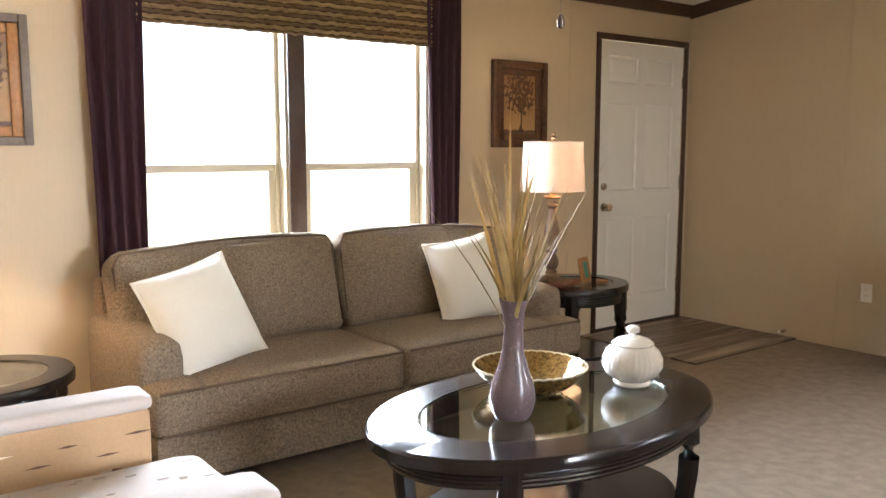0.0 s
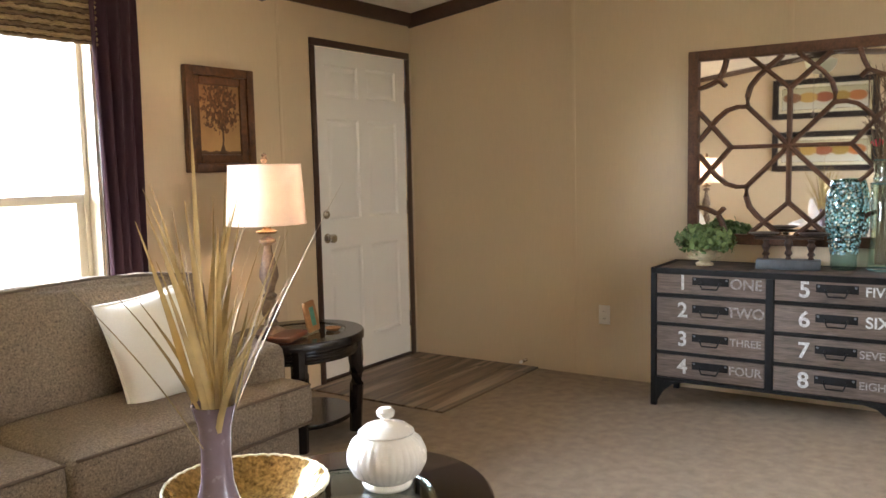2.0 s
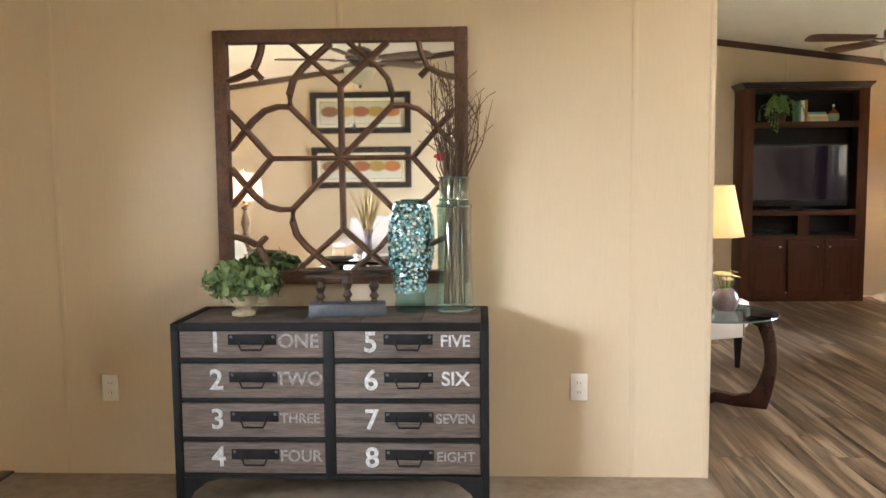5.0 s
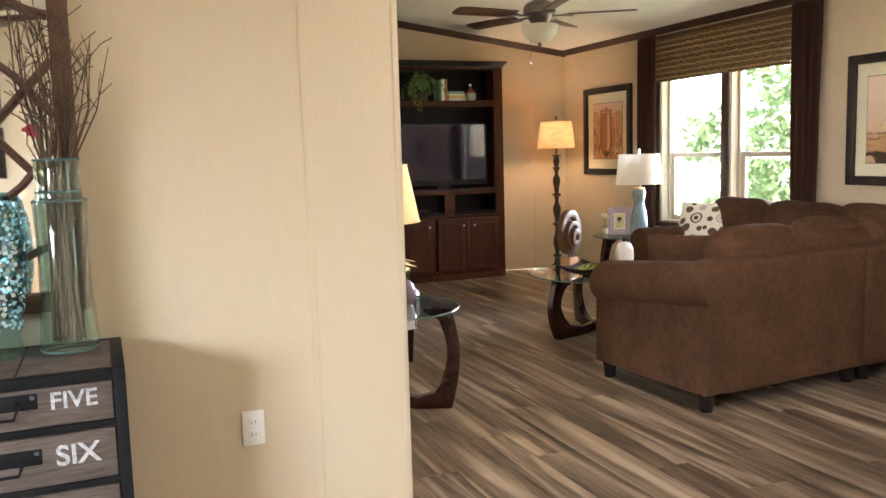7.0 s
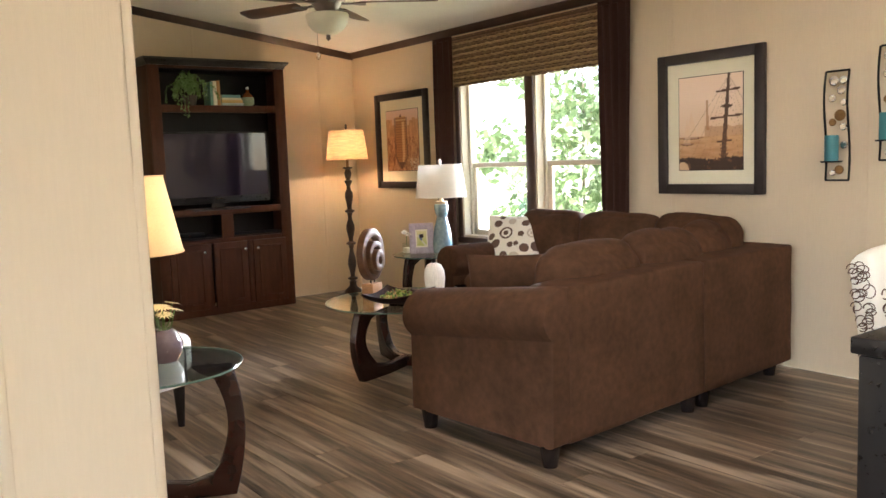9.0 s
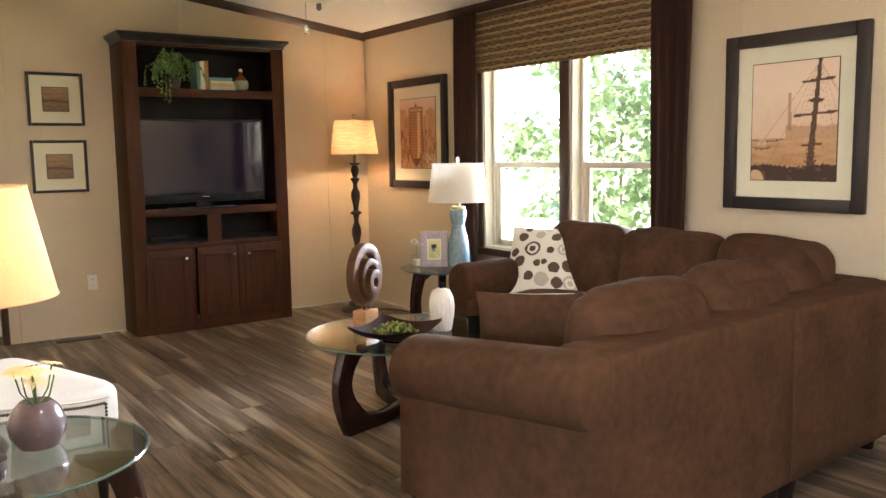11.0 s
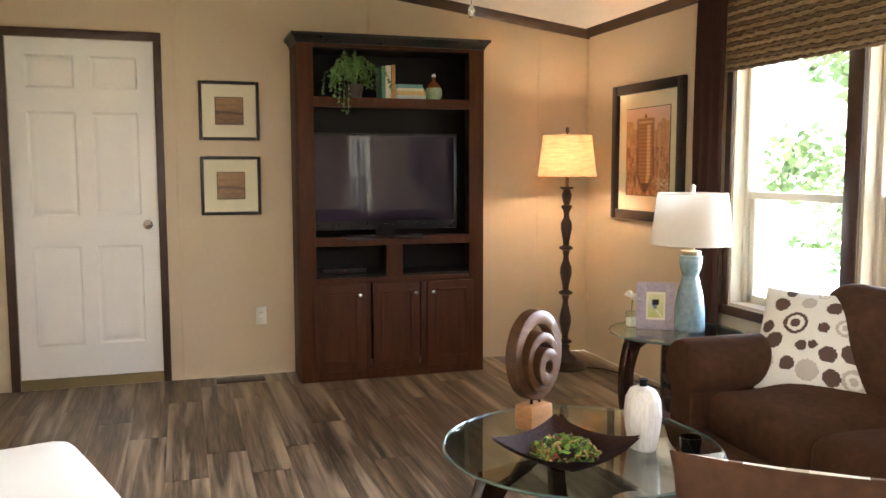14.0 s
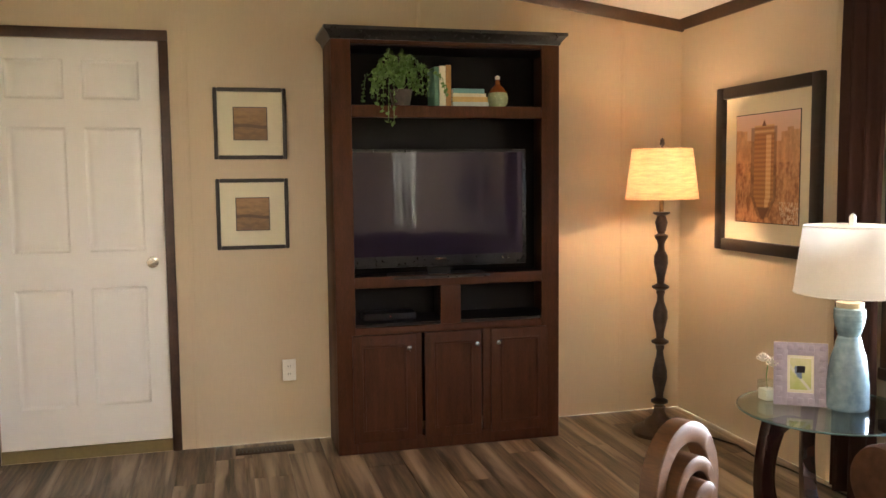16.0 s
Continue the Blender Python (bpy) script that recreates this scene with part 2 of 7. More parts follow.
M["dot_grey"] = surf("taupe_print", (0.50, 0.43, 0.34), vary=0.1, fine=200, rough=0.9)
# Plum cast is bluish window light put into the brown cloth colour.
M["curtain"] = surf("bluelit_brown_curtain", (0.060, 0.026, 0.036), vary=0.2, scale=4, fine=120, rough=0.7, spec=0.3, bump=0.2, bscale=300, stretch=(1, 1, 0.2), trans=0.15)
M["curtain_brown"] = surf("dark_brown_curtain", (0.040, 0.016, 0.0105), vary=0.2, scale=4, fine=120, rough=0.8, spec=0.15, bump=0.2, bscale=300, stretch=(1, 1, 0.2))
M["reed"] = surf("woven_reed", (0.62, 0.44, 0.24), second=(0.20, 0.115, 0.05), scale=14, fine=70, rough=0.7, bump=0.4, bscale=150, stretch=(1, 1, 6), obj=0.2, trans=0.25)
M["reed_dark"] = surf("woven_backing", (0.10, 0.055, 0.028), vary=0.4, scale=30, fine=120, rough=0.8)
M["linen"] = surf("pale_linen_shade", (0.84, 0.67, 0.56), vary=0.05, scale=20, fine=160, rough=0.9, trans=0.11)
M["burlap"] = surf("burlap_shade", (0.62, 0.38, 0.20), vary=0.32, scale=12, fine=110, rough=0.9, trans=0.17, stretch=(1, 1, 7))
M["whiteshade"] = surf("white_linen_shade", (0.56, 0.51, 0.44), vary=0.03, scale=20, fine=160, rough=0.9, trans=0.2)
M["turned"] = surf("distressed_turned_wood", (0.30, 0.20, 0.12), second=(0.09, 0.05, 0.03), scale=14, fine=70, rough=0.55, bump=0.2)
M["bronze"] = surf("dark_bronze", (0.045, 0.026, 0.018), vary=0.4, scale=14, rough=0.42, metal=0.2, bump=0.1)
M["ceramic_blue"] = surf("blue_grey_ceramic", (0.25, 0.34, 0.36), second=(0.13, 0.20, 0.23), scale=9, fine=40, rough=0.18, coat=0.4, bump=0.12, bscale=60)
M["ceramic_white"] = surf("white_ceramic", (0.82, 0.78, 0.72), vary=0.03, rough=0.25, coat=0.3)
M["ribbed_white"] = surf("streaked_white_ceramic", (0.80, 0.76, 0.70), vary=0.18, scale=6, fine=30, rough=0.35, stretch=(5, 5, 0.6), bump=0.2, bscale=40)
M["mauve"] = surf("taupe_purple_glaze", (0.14, 0.10, 0.11), vary=0.12, scale=8, rough=0.24, coat=0.3)
M["straw"] = surf("dry_grass", (0.50, 0.35, 0.14), second=(0.17, 0.115, 0.04), scale=8, fine=30, rough=0.7, obj=0.5)
M["amber"] = surf("amber_gold_glass", (0.60, 0.38, 0.13), second=(0.10, 0.055, 0.02), scale=55, fine=120, rough=0.12, metal=0.6)
M["walnut"] = surf("walnut", (0.085, 0.039, 0.016), vary=0.35, scale=6, fine=45, rough=0.5, spec=0.25, stretch=(1, 1, 5), bump=0.05)
M["oak"] = surf("honey_oak", (0.36, 0.17, 0.06), vary=0.25, scale=6, fine=50, rough=0.45, stretch=(1, 1, 5))
M["barn"] = surf("weathered_plank", (0.170, 0.124, 0.094), second=(0.014, 0.0095, 0.007), scale=9, fine=30, rough=0.75, bump=0.5, bscale=90, stretch=(1, 0.6, 9), obj=0.25)
M["chalk"] = surf("worn_white_paint", (0.66, 0.65, 0.64), second=(0.22, 0.20, 0.185), scale=50, fine=160, rough=0.85)
M["rust"] = surf("rusty_brown_frame", (0.15, 0.068, 0.034), second=(0.05, 0.022, 0.012), scale=18, fine=80, rough=0.65, bump=0.35, bscale=120)
M["leaf"] = surf("green_leaves", (0.17, 0.28, 0.075), second=(0.07, 0.14, 0.03), scale=20, fine=60, rough=0.55, obj=0.2)
M["leaf_pale"] = surf("grey_green_leaves", (0.21, 0.29, 0.10), second=(0.045, 0.10, 0.035), scale=25, fine=60, rough=0.6)
M["stone"] = surf("antique_urn", (0.48, 0.40, 0.26), vary=0.25, scale=12, rough=0.6, bump=0.3)
M["slate"] = surf("grey_metal_base", (0.075, 0.085, 0.095), vary=0.2, scale=8, rough=0.45, metal=0.3)
M["twig"] = surf("dry_twigs", (0.10, 0.062, 0.035), vary=0.35, fine=80, rough=0.85)
M["matboard"] = surf("cream_mat_board", (0.70, 0.64, 0.46), vary=0.02, rough=0.85)
M["frame_black"] = surf("black_picture_frame", (0.022, 0.014, 0.012), vary=0.3, rough=0.38)
M["frame_wood"] = surf("carved_wood_frame", (0.15, 0.062, 0.022), second=(0.04, 0.016, 0.007), scale=8, fine=45, rough=0.45, bump=0.35, bscale=50)
M["frame_grey"] = surf("pewter_frame", (0.17, 0.14, 0.11), vary=0.2, rough=0.5)
M["teal"] = surf("teal_candle", (0.035, 0.16, 0.17), vary=0.1, rough=0.5)
M["mauve_frame"] = surf("lavender_grey_frame", (0.36, 0.30, 0.34), vary=0.12, scale=30, rough=0.6)
M["leather"] = surf("white_leatherette", (0.54, 0.50, 0.44), vary=0.05, scale=5, rough=0.45, bump=0.15, bscale=180)
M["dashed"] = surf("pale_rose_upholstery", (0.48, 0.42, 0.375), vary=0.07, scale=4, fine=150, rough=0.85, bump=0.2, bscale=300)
M["dash"] = surf("brown_dash_thread", (0.13, 0.07, 0.045), vary=0.2, rough=0.9)
M["dash_grey"] = surf("grey_dash_thread", (0.42, 0.36, 0.32), vary=0.2, rough=0.9)
M["dash_lite"] = surf("pale_dash_thread", (0.78, 0.66, 0.52), vary=0.1, rough=0.9)
M["mirror"] = surf("mirror_silver", (0.86, 0.87, 0.85), vary=0.005, rough=0.02, metal=1.0, rvary=0.0)
M["screen"] = surf("tv_screen", (0.020, 0.014, 0.026), vary=0.05, rough=0.03, rvary=0.01, spec=0.55)
M["paper"] = surf("book_pages", (0.72, 0.66, 0.52), vary=0.08, rough=0.8)
M["pane"] = pane_glass("window_pane")
M["table_glass"] = pane_glass("table_glass", (0.80, 0.88, 0.86))
M["edge_glass"] = surf("green_glass_edge", (0.09, 0.15, 0.135), vary=0.1, rough=0.1, coat=0.5)
M["clear_glass"] = pane_glass("clear_glass", (0.92, 0.97, 0.955))
M["mosaic"] = surf("aqua_mosaic", (0.52, 0.80, 0.88), second=(0.20, 0.50, 0.58), scale=45, fine=90, rough=0.08, rvary=0.04, metal=0.3)
M["frost"] = surf("frosted_bowl", (0.80, 0.77, 0.64), vary=0.03, scale=10, rough=0.35, trans=0.5)
M["grass"] = surf("lawn", (0.34, 0.35, 0.20), vary=0.35, scale=1.5, fine=40, rough=0.9, bump=0.5)
M["bark"] = surf("bark", (0.12, 0.08, 0.05), vary=0.4, scale=6, fine=30, rough=0.9, bump=0.5)
M["tree_leaf"] = surf("tree_leaves", (0.10, 0.135, 0.060), second=(0.06, 0.095, 0.036), scale=1.0, fine=5, rough=0.7, spec=0.1, trans=0.14)
M["brass"] = surf("antique_brass", (0.24, 0.14, 0.06), vary=0.25, rough=0.35, metal=1.0)
M["art"] = art_material("print_ink")


def plank_material():
    """Rustic grey-brown laminate: long streaks, knots and per-board tone."""
    m = surf("rustic_laminate", (0.245, 0.168, 0.108), second=(0.044, 0.0290, 0.0185), scale=1.8, fine=8, rough=0.36, spec=0.38, rvary=0.08, bump=0.12, bscale=60, stretch=(0.55, 9, 1), obj=0.12)
    nt = m.node_tree
    n, k = nt.nodes, nt.links.new
    oi, tc = n.new("ShaderNodeObjectInfo"), n["Texture Coordinate"]
    n["Map Range"].inputs["From Min"].default_value, n["Map Range"].inputs["From Max"].default_value = 0.84, 1.40
    ad = n.new("ShaderNodeVectorMath")
    ad.operation = "MULTIPLY_ADD"
    k(oi.outputs["Random"], ad.inputs[0])
    ad.inputs[1].default_value = (37, 53, 0)
    k(tc.outputs["Object"], ad.inputs[2])
    k(ad.outputs[0], n["Mapping"].inputs["Vector"])
    st = n.new("ShaderNodeTexNoise")
    st.inputs["Scale"].default_value, st.inputs["Detail"].default_value, st.inputs["Distortion"].default_value = 1.3, 5, 0.6
    k(n["Mapping"].outputs[0], st.inputs["Vector"])
    cr = n.new("ShaderNodeValToRGB")
    cr.color_ramp.elements[0].position, cr.color_ramp.elements[1].position = 0.50, 0.66
    cr.color_ramp.elements[0].color, cr.color_ramp.elements[1].color = (0, 0, 0, 1), (1, 1, 1, 1)
    k(st.outputs["Fac"], cr.inputs[0])
    mx = n.new("ShaderNodeMix")
    mx.data_type = "RGBA"
    base = n["Principled BSDF"].inputs["Base Color"].links[0].from_socket
    k(cr.outputs[0], mx.inputs["Factor"])
    k(base, mx.inputs["A"])
    mx.inputs["B"].default_value = (0.38, 0.285, 0.20, 1)
    k(mx.outputs["Result"], n["Principled BSDF"].inputs["Base Color"])
    return m


M["plank"] = plank_material()

# ---- structure ----
def long_wall(name, y0, y1, x0, x1, openings, label):
    """A wall along x under the eaves, cut through by openings (xa, xb, za, zb)."""
    bm = bmesh.new()
    xs = sorted({x0, x1, *[q for o in openings for q in o[:2]]})
    for a, b in zip(xs, xs[1:]):
        hole = [o for o in openings if o[0] <= a + 1e-6 and b <= o[1] + 1e-6]
        spans = [(0.0, hole[0][2]), (hole[0][3], 2.36)] if hole else [(0.0, 2.36)]
        for za, zb in spans:
            if zb - za > 1e-4:
                box(bm, a, b, y0, y1, za, zb)
    return struct(name, bm, M["wall"], label, "wall")


def gable_wall(name, x0, x1, y0, y1, openings, label):
    """A wall along y whose top follows the sloped ceiling."""
    bm = bmesh.new()
    ys = sorted({y0, y1, *[q for o in openings for q in o[:2]], *([RIDGE] if y0 < RIDGE < y1 else [])})
    for a, b in zip(ys, ys[1:]):
        hole = [o for o in openings if o[0] <= a + 1e-6 and b <= o[1] + 1e-6]
        ta, tb = ceil_z(a) + 0.02, ceil_z(b) + 0.02
        if hole and hole[0][2] > 0.01:
            box(bm, x0, x1, a, b, 0, hole[0][2])
        base = hole[0][3] if hole else 0.0
        hexa(bm, [(x0, a, base), (x1, a, base), (x1, b, base), (x0, b, base), (x0, a, ta), (x1, a, ta), (x1, b, tb), (x0, b, tb)])
    return struct(name, bm, M["wall"], label, "wall")


NWIN = [(1.70, 2.49), (2.585, 3.375)]
SWIN = [(7.63, 8.43), (8.52, 9.32)]
SILL, HEAD = 0.60, 2.06
# One unit follows a reflected strip; the second is added to admit more daylight.
DINE = [(1.55, 2.35), (2.44, 3.24)]
wall_n = long_wall("wall_north", N, N + 0.15, W, T, [(a, b, SILL, HEAD) for a, b in NWIN] + [(4.80, 5.695, 0.0, 2.02)], "tan vinyl-covered wall with a double window and entry door")
wall_s = long_wall("wall_south", S - 0.15, S, W, T, [(a, b, SILL, HEAD) for a, b in SWIN + DINE], "tan vinyl-covered wall with a double window and pictures")
wall_p = gable_wall("wall_partition", E, E + 0.10, END, N, [], "tan partition wall that ends at the room opening")
wall_t = gable_wall("wall_east", T, T + 0.12, S - 0.15, N + 0.15, [(-0.676, 0.142, 0.0, 2.11)], "tan wall with a white door and media cabinet")
# Hidden panel, added to stop outside lamp light leaking round the door.
struct("wall_light_block", B(T + 0.13, T + 0.20, -0.85, 0.32, -0.05, 2.3), M["wall"], "unseen panel added behind the door to block outside light", "wall")
wall_w = gable_wall("wall_west", W - 0.12, W, S - 0.15, N + 0.15, [], "plain tan wall behind the seating")
wall_f = struct("wall_marriage", B(E + 0.10, T, FAM, FAM + 0.10, 0, ceil_z(FAM)), M["wall"], "plain tan wall along the ridge of the house", "wall")
bm = bmesh.new()
for ya, yb in ((S - 0.15, RIDGE), (RIDGE, N + 0.15)):
    za, zb = ceil_z(ya), ceil_z(yb)
    hexa(bm, [(W - 0.12, ya, za), (T + 0.12, ya, za), (T + 0.12, yb, zb), (W - 0.12, yb, zb), (W - 0.12, ya, za + 0.1), (T + 0.12, ya, za + 0.1), (T + 0.12, yb, zb + 0.1), (W - 0.12, yb, zb + 0.1)])
struct("ceiling", bm, M["ceiling"], "sloped cream ceiling with a fine sprayed texture", "ceiling")
bm = B(W, E, END + 0.01, N, -0.10, 0.005)
carpet = struct("floor_carpet", bm, M["carpet"], "beige cut-pile carpet in the sitting room", "carpet")
floor = struct("floor", B(W, T, S, FAM, -0.14, -0.0085), M["brown"], "rustic grey-brown laminate plank floor", "floor")
bm = B(W, E + 0.04, END - 0.012, END + 0.014, -0.01, 0.003, bevel=0.001)
struct("trim_threshold", bm, M["carpet"], "low bound edge where carpet meets laminate", "threshold")

# Roof is out of view, added so its eaves keep sun off the windows.
bm = bmesh.new()
for ya, yb in ((S - 0.70, RIDGE), (RIDGE, N + 0.70)):
    za, zb = ceil_z(ya) + 0.12, ceil_z(yb) + 0.12
    hexa(bm, [(W - 0.4, ya, za), (T + 0.4, ya, za), (T + 0.4, yb, zb), (W - 0.4, yb, zb), (W - 0.4, ya, za + 0.08), (T + 0.4, ya, za + 0.08), (T + 0.4, yb, zb + 0.08), (W - 0.4, yb, zb + 0.08)])
struct("roof", bm, surf("grey_shingle", (0.10, 0.09, 0.085), vary=0.3, fine=40, rough=0.9), "unseen low-pitched roof with eaves, added to shade the windows", "roof")

# mouldings under the ceiling

def crown_x(name, y, side, x0, x1, low=0.0):
    a = 2.262 - low
    poly = [(y, a), (y + side * 0.012, a), (y + side * 0.045, a + 0.04), (y + side * 0.05, 2.325), (y, 2.325)]
    struct(name, prism(bmesh.new(), poly, "x", x0, x1), M["brown"], "dark brown wooden crown moulding", "moulding")


def crown_y(name, x, side, y0, y1, low=0.0):
    z0, z1 = ceil_z(y0), ceil_z(y1)
    bm = bmesh.new()
    a = [(0, -0.058 - low), (0.012, -0.058 - low), (0.045, -0.018 - low), (0.05, 0.006), (0, 0.006)]
    v0 = [bm.verts.new((x + side * p, y0, z0 + q)) for p, q in a]
    v1 = [bm.verts.new((x + side * p, y1, z1 + q)) for p, q in a]
    fs = [bm.faces.new(v0), bm.faces.new(list(reversed(v1)))]
    for i in range(5):
        j = (i + 1) % 5
        fs.append(bm.faces.new((v0[j], v0[i], v1[i], v1[j])))
    bmesh.ops.recalc_face_normals(bm, faces=fs)
    struct(name, bm, M["brown"], "dark brown wooden crown moulding on the slope", "moulding")


crown_x("trim_crown_north", N, -1, W, E, 0.024)
crown_x("trim_crown_south", S, 1, W, T)
crown_y("trim_crown_east", T, -1, S, RIDGE)
crown_y("trim_crown_partition", E, -1, RIDGE, N, 0.024)
crown_y("trim_crown_west", W, 1, RIDGE, N)

# panel battens, one every 1.22 m
for wall, pts in ((wall_p, [(E, y) for y in (2.884, 1.66, 0.452)]), (wall_t, [(T, y) for y in (-0.80, -2.02, -3.24)])):
    for x, y in pts:
        part("batten", B(x - 0.0025, x, y - 0.012, y + 0.012, 0, ceil_z(y) - 0.055, bevel=0.0012), M["wall"], wall)
for x in (5.98, 7.19, 9.70, 4.76):
    part("batten", B(x - 0.012, x + 0.012, S, S + 0.0025, 0, 2.262, bevel=0.0012), M["wall"], wall_s)
for x in (0.40, 4.52):
    part("batten", B(x - 0.012, x + 0.012, N - 0.0025, N, 0, 2.262, bevel=0.0012), M["wall"], wall_n)
part("corner_bead", B(E - 0.0025, E + 0.1025, END - 0.003, END, 0, 2.76, bevel=0.001), M["wall"], wall_p)
part("corner_bead", B(E - 0.0025, E, END - 0.003, END + 0.02, 0, 2.76, bevel=0.001), M["wall"], wall_p)


def window(name, x0, x1, y, out, label):
    """A hung window in the opening x0..x1; out: +1 when the outside lies towards +y."""
    w = thing(name, pose((x0 + x1) / 2, y, SILL), label, "window", "", "structure")
    h, a = HEAD - SILL, (x1 - x0) / 2
    g = out * 0.10
    mid = 1.195 - SILL
    for sx in (-1, 1):
        part("jamb", B(sx * a, sx * (a - 0.012), out * 0.004, out * 0.15, 0, h), M["vinyl"], w)
        part("frame_side", B(sx * (a - 0.012), sx * (a - 0.035), g - 0.025, g + 0.03, 0.012, h - 0.012, bevel=0.004), M["vinyl"], w)
        part("sash_stile", B(sx * (a - 0.035), sx * (a - 0.075), g - 0.02, g + 0.008, 0.02, mid, bevel=0.004), M["vinyl"], w)
    part("sill", B(-a, a, out * 0.004, out * 0.15, -0.0, 0.014), M["vinyl"], w)
    part("head", B(-a, a, out * 0.004, out * 0.15, h - 0.014, h), M["vinyl"], w)
    part("meeting_rail", B(-a + 0.035, a - 0.035, g - 0.022, g + 0.012, mid - 0.022, mid + 0.018, bevel=0.004), M["vinyl"], w)
    part("bottom_rail", B(-a + 0.035, a - 0.035, g - 0.02, g + 0.008, 0.014, 0.06, bevel=0.004), M["vinyl"], w)
    for z0, z1, d in ((0.06, mid - 0.022, -0.004), (mid + 0.018, h - 0.014, 0.012)):
        p = part("pane", B(-a + 0.03, a - 0.03, g + d - 0.002, g + d + 0.002, z0, z1), M["pane"], w)
        p.visible_shadow = False
    return w


def casing(name, spans, y, out, zs, zt):
    """Brown boards on the wall around a group of window openings."""
    s = -out
    c = thing(name, pose(0, 0, 0), "dark brown wooden casing around the double window", "window casing", "", "structure")
    w = 0.05
    x0, x1 = spans[0][0], spans[-1][1]
    part("casing_side", B(x0 - w, x0, y, y + s * 0.014, zs - w, zt + w, bevel=0.004), M["brown"], c)
    part("casing_side", B(x1, x1 + w, y, y + s * 0.014, zs - w, zt + w, bevel=0.004), M["brown"], c)
    for (_, a), (b, _) in zip(spans, spans[1:]):
        part("casing_mullion", B(a, b, y, y + s * 0.016, zs, zt, bevel=0.004), M["brown"], c)
    part("casing_sill", B(x0 - w, x1 + w, y, y + s * 0.024, zs - w, zs, bevel=0.004), M["brown"], c)
    part("casing_head", B(x0, x1, y, y + s * 0.014, zt, zt + w, bevel=0.004), M["brown"], c)


for i, (a, b) in enumerate(NWIN):
    window("window_%d" % (i + 1), a, b, N, 1, "single-hung window with pale vinyl sashes and bright daylight")
for i, (a, b) in enumerate(SWIN):
    window("window_%d" % (i + 3), a, b, S, -1, "single-hung window with pale vinyl sashes facing green trees")
for i, (a, b) in enumerate(DINE):
    window("window_%d" % (i + 5), a, b, S, -1, "unseen single-hung window beside the dining table")
casing("trim_window_north", NWIN, N, 1, SILL, HEAD)
casing("trim_window_south", SWIN, S, -1, SILL, HEAD)
casing("trim_window_dining", DINE, S, -1, SILL, HEAD)


def panel_door(name, m, w, h, label, knob_x, knob_z, bolt=False, hinges=None):
    """A six-panel door; local x along its width, its face towards -y."""
    d = thing(name, m, label, "door", "", "structure")
    st, mu = 0.095, 0.085
    xs = [-w / 2, -w / 2 + st, -mu / 2, mu / 2, w / 2 - st, w / 2]
    zs = [0, 0.200, 0.394 * h, 0.484 * h, 0.789 * h, 0.857 * h, 0.952 * h, h]
    bm = bmesh.new()
    grid = [[bm.verts.new((x, 0, z)) for x in xs] for z in zs]
    for j in range(7):
        for i in range(5):
            if i in (1, 3) and j in (1, 3, 5):
                continue
            bm.faces.new((grid[j][i], grid[j][i + 1], grid[j + 1][i + 1], grid[j + 1][i]))
    box(bm, -w / 2, w / 2, 0.0155, 0.042, 0, h)
    for x in (-w / 2, w / 2):
        bm.faces.new([bm.verts.new(q) for q in ((x, 0, 0), (x, 0.0155, 0), (x, 0.0155, h), (x, 0, h))])
    for z in (0, h):
        bm.faces.new([bm.verts.new(q) for q in ((-w / 2, 0, z), (w / 2, 0, z), (w / 2, 0.0155, z), (-w / 2, 0.0155, z))])
    part("door_slab", bm, M["white"], d)
    for j in (1, 3, 5):
        for i in (1, 3):
            bm = bmesh.new()
            rings = []
            for off, dep in ((0.0, 0.0), (0.005, 0.006), (0.012, 0.0105), (0.020, 0.0105), (0.042, 0.003), (0.046, 0.0025)):
                x0, x1, z0, z1 = xs[i] + off, xs[i + 1] - off, zs[j] + off, zs[j + 1] - off
                rings.append([bm.verts.new(q) for q in ((x0, dep, z0), (x1, dep, z0), (x1, dep, z1), (x0, dep, z1))])
            for a, b in zip(rings, rings[1:]):
                for q in range(4):
                    bm.faces.new((a[q], a[(q + 1) % 4], b[(q + 1) % 4], b[q]))
            bm.faces.new(rings[-1])
            part("panel", bm, M["white"], d, smooth=15)
    bm = L([(0.0, 0.0), (0.029, 0.0), (0.029, 0.006), (0.012, 0.010), (0.011, 0.028), (0.024, 0.036), (0.029, 0.048), (0.024, 0.060), (0.0, 0.064)], seg=24)
    part("door_knob", bm, M["nickel"], d, "satin nickel door knob", m=pose(knob_x, 0, knob_z, 90))
    if bolt:
        part("deadbolt", L([(0.0, 0.0), (0.027, 0.0), (0.027, 0.008), (0.022, 0.014), (0.010, 0.015), (0.008, 0.022), (0.0, 0.022)], seg=24), M["nickel"], d, "nickel deadbolt turn", m=pose(knob_x - 0.004, 0, knob_z + 0.142, 90))
    for z in hinges or ():
        part("hinge", B(w / 2 - 0.004, w / 2 + 0.010, -0.006, 0.004, z - 0.05, z + 0.05, bevel=0.002), M["nickel"], d)
    return d


panel_door("door_1", pose(5.2475, N + 0.006, 0.035), 0.885, 1.978, "closed white six-panel entry door with nickel knob", -0.375, 0.85, True, (0.23, 1.0, 1.74))
panel_door("door_2", pose(T + 0.006, -0.267, 0.065, 0, 0, -90), 0.812, 2.043, "closed white six-panel interior door", 0.345, 0.93)
frame1 = thing("trim_door_north", pose(0, 0, 0), "dark brown wooden casing around the entry door", "door casing", "", "structure")
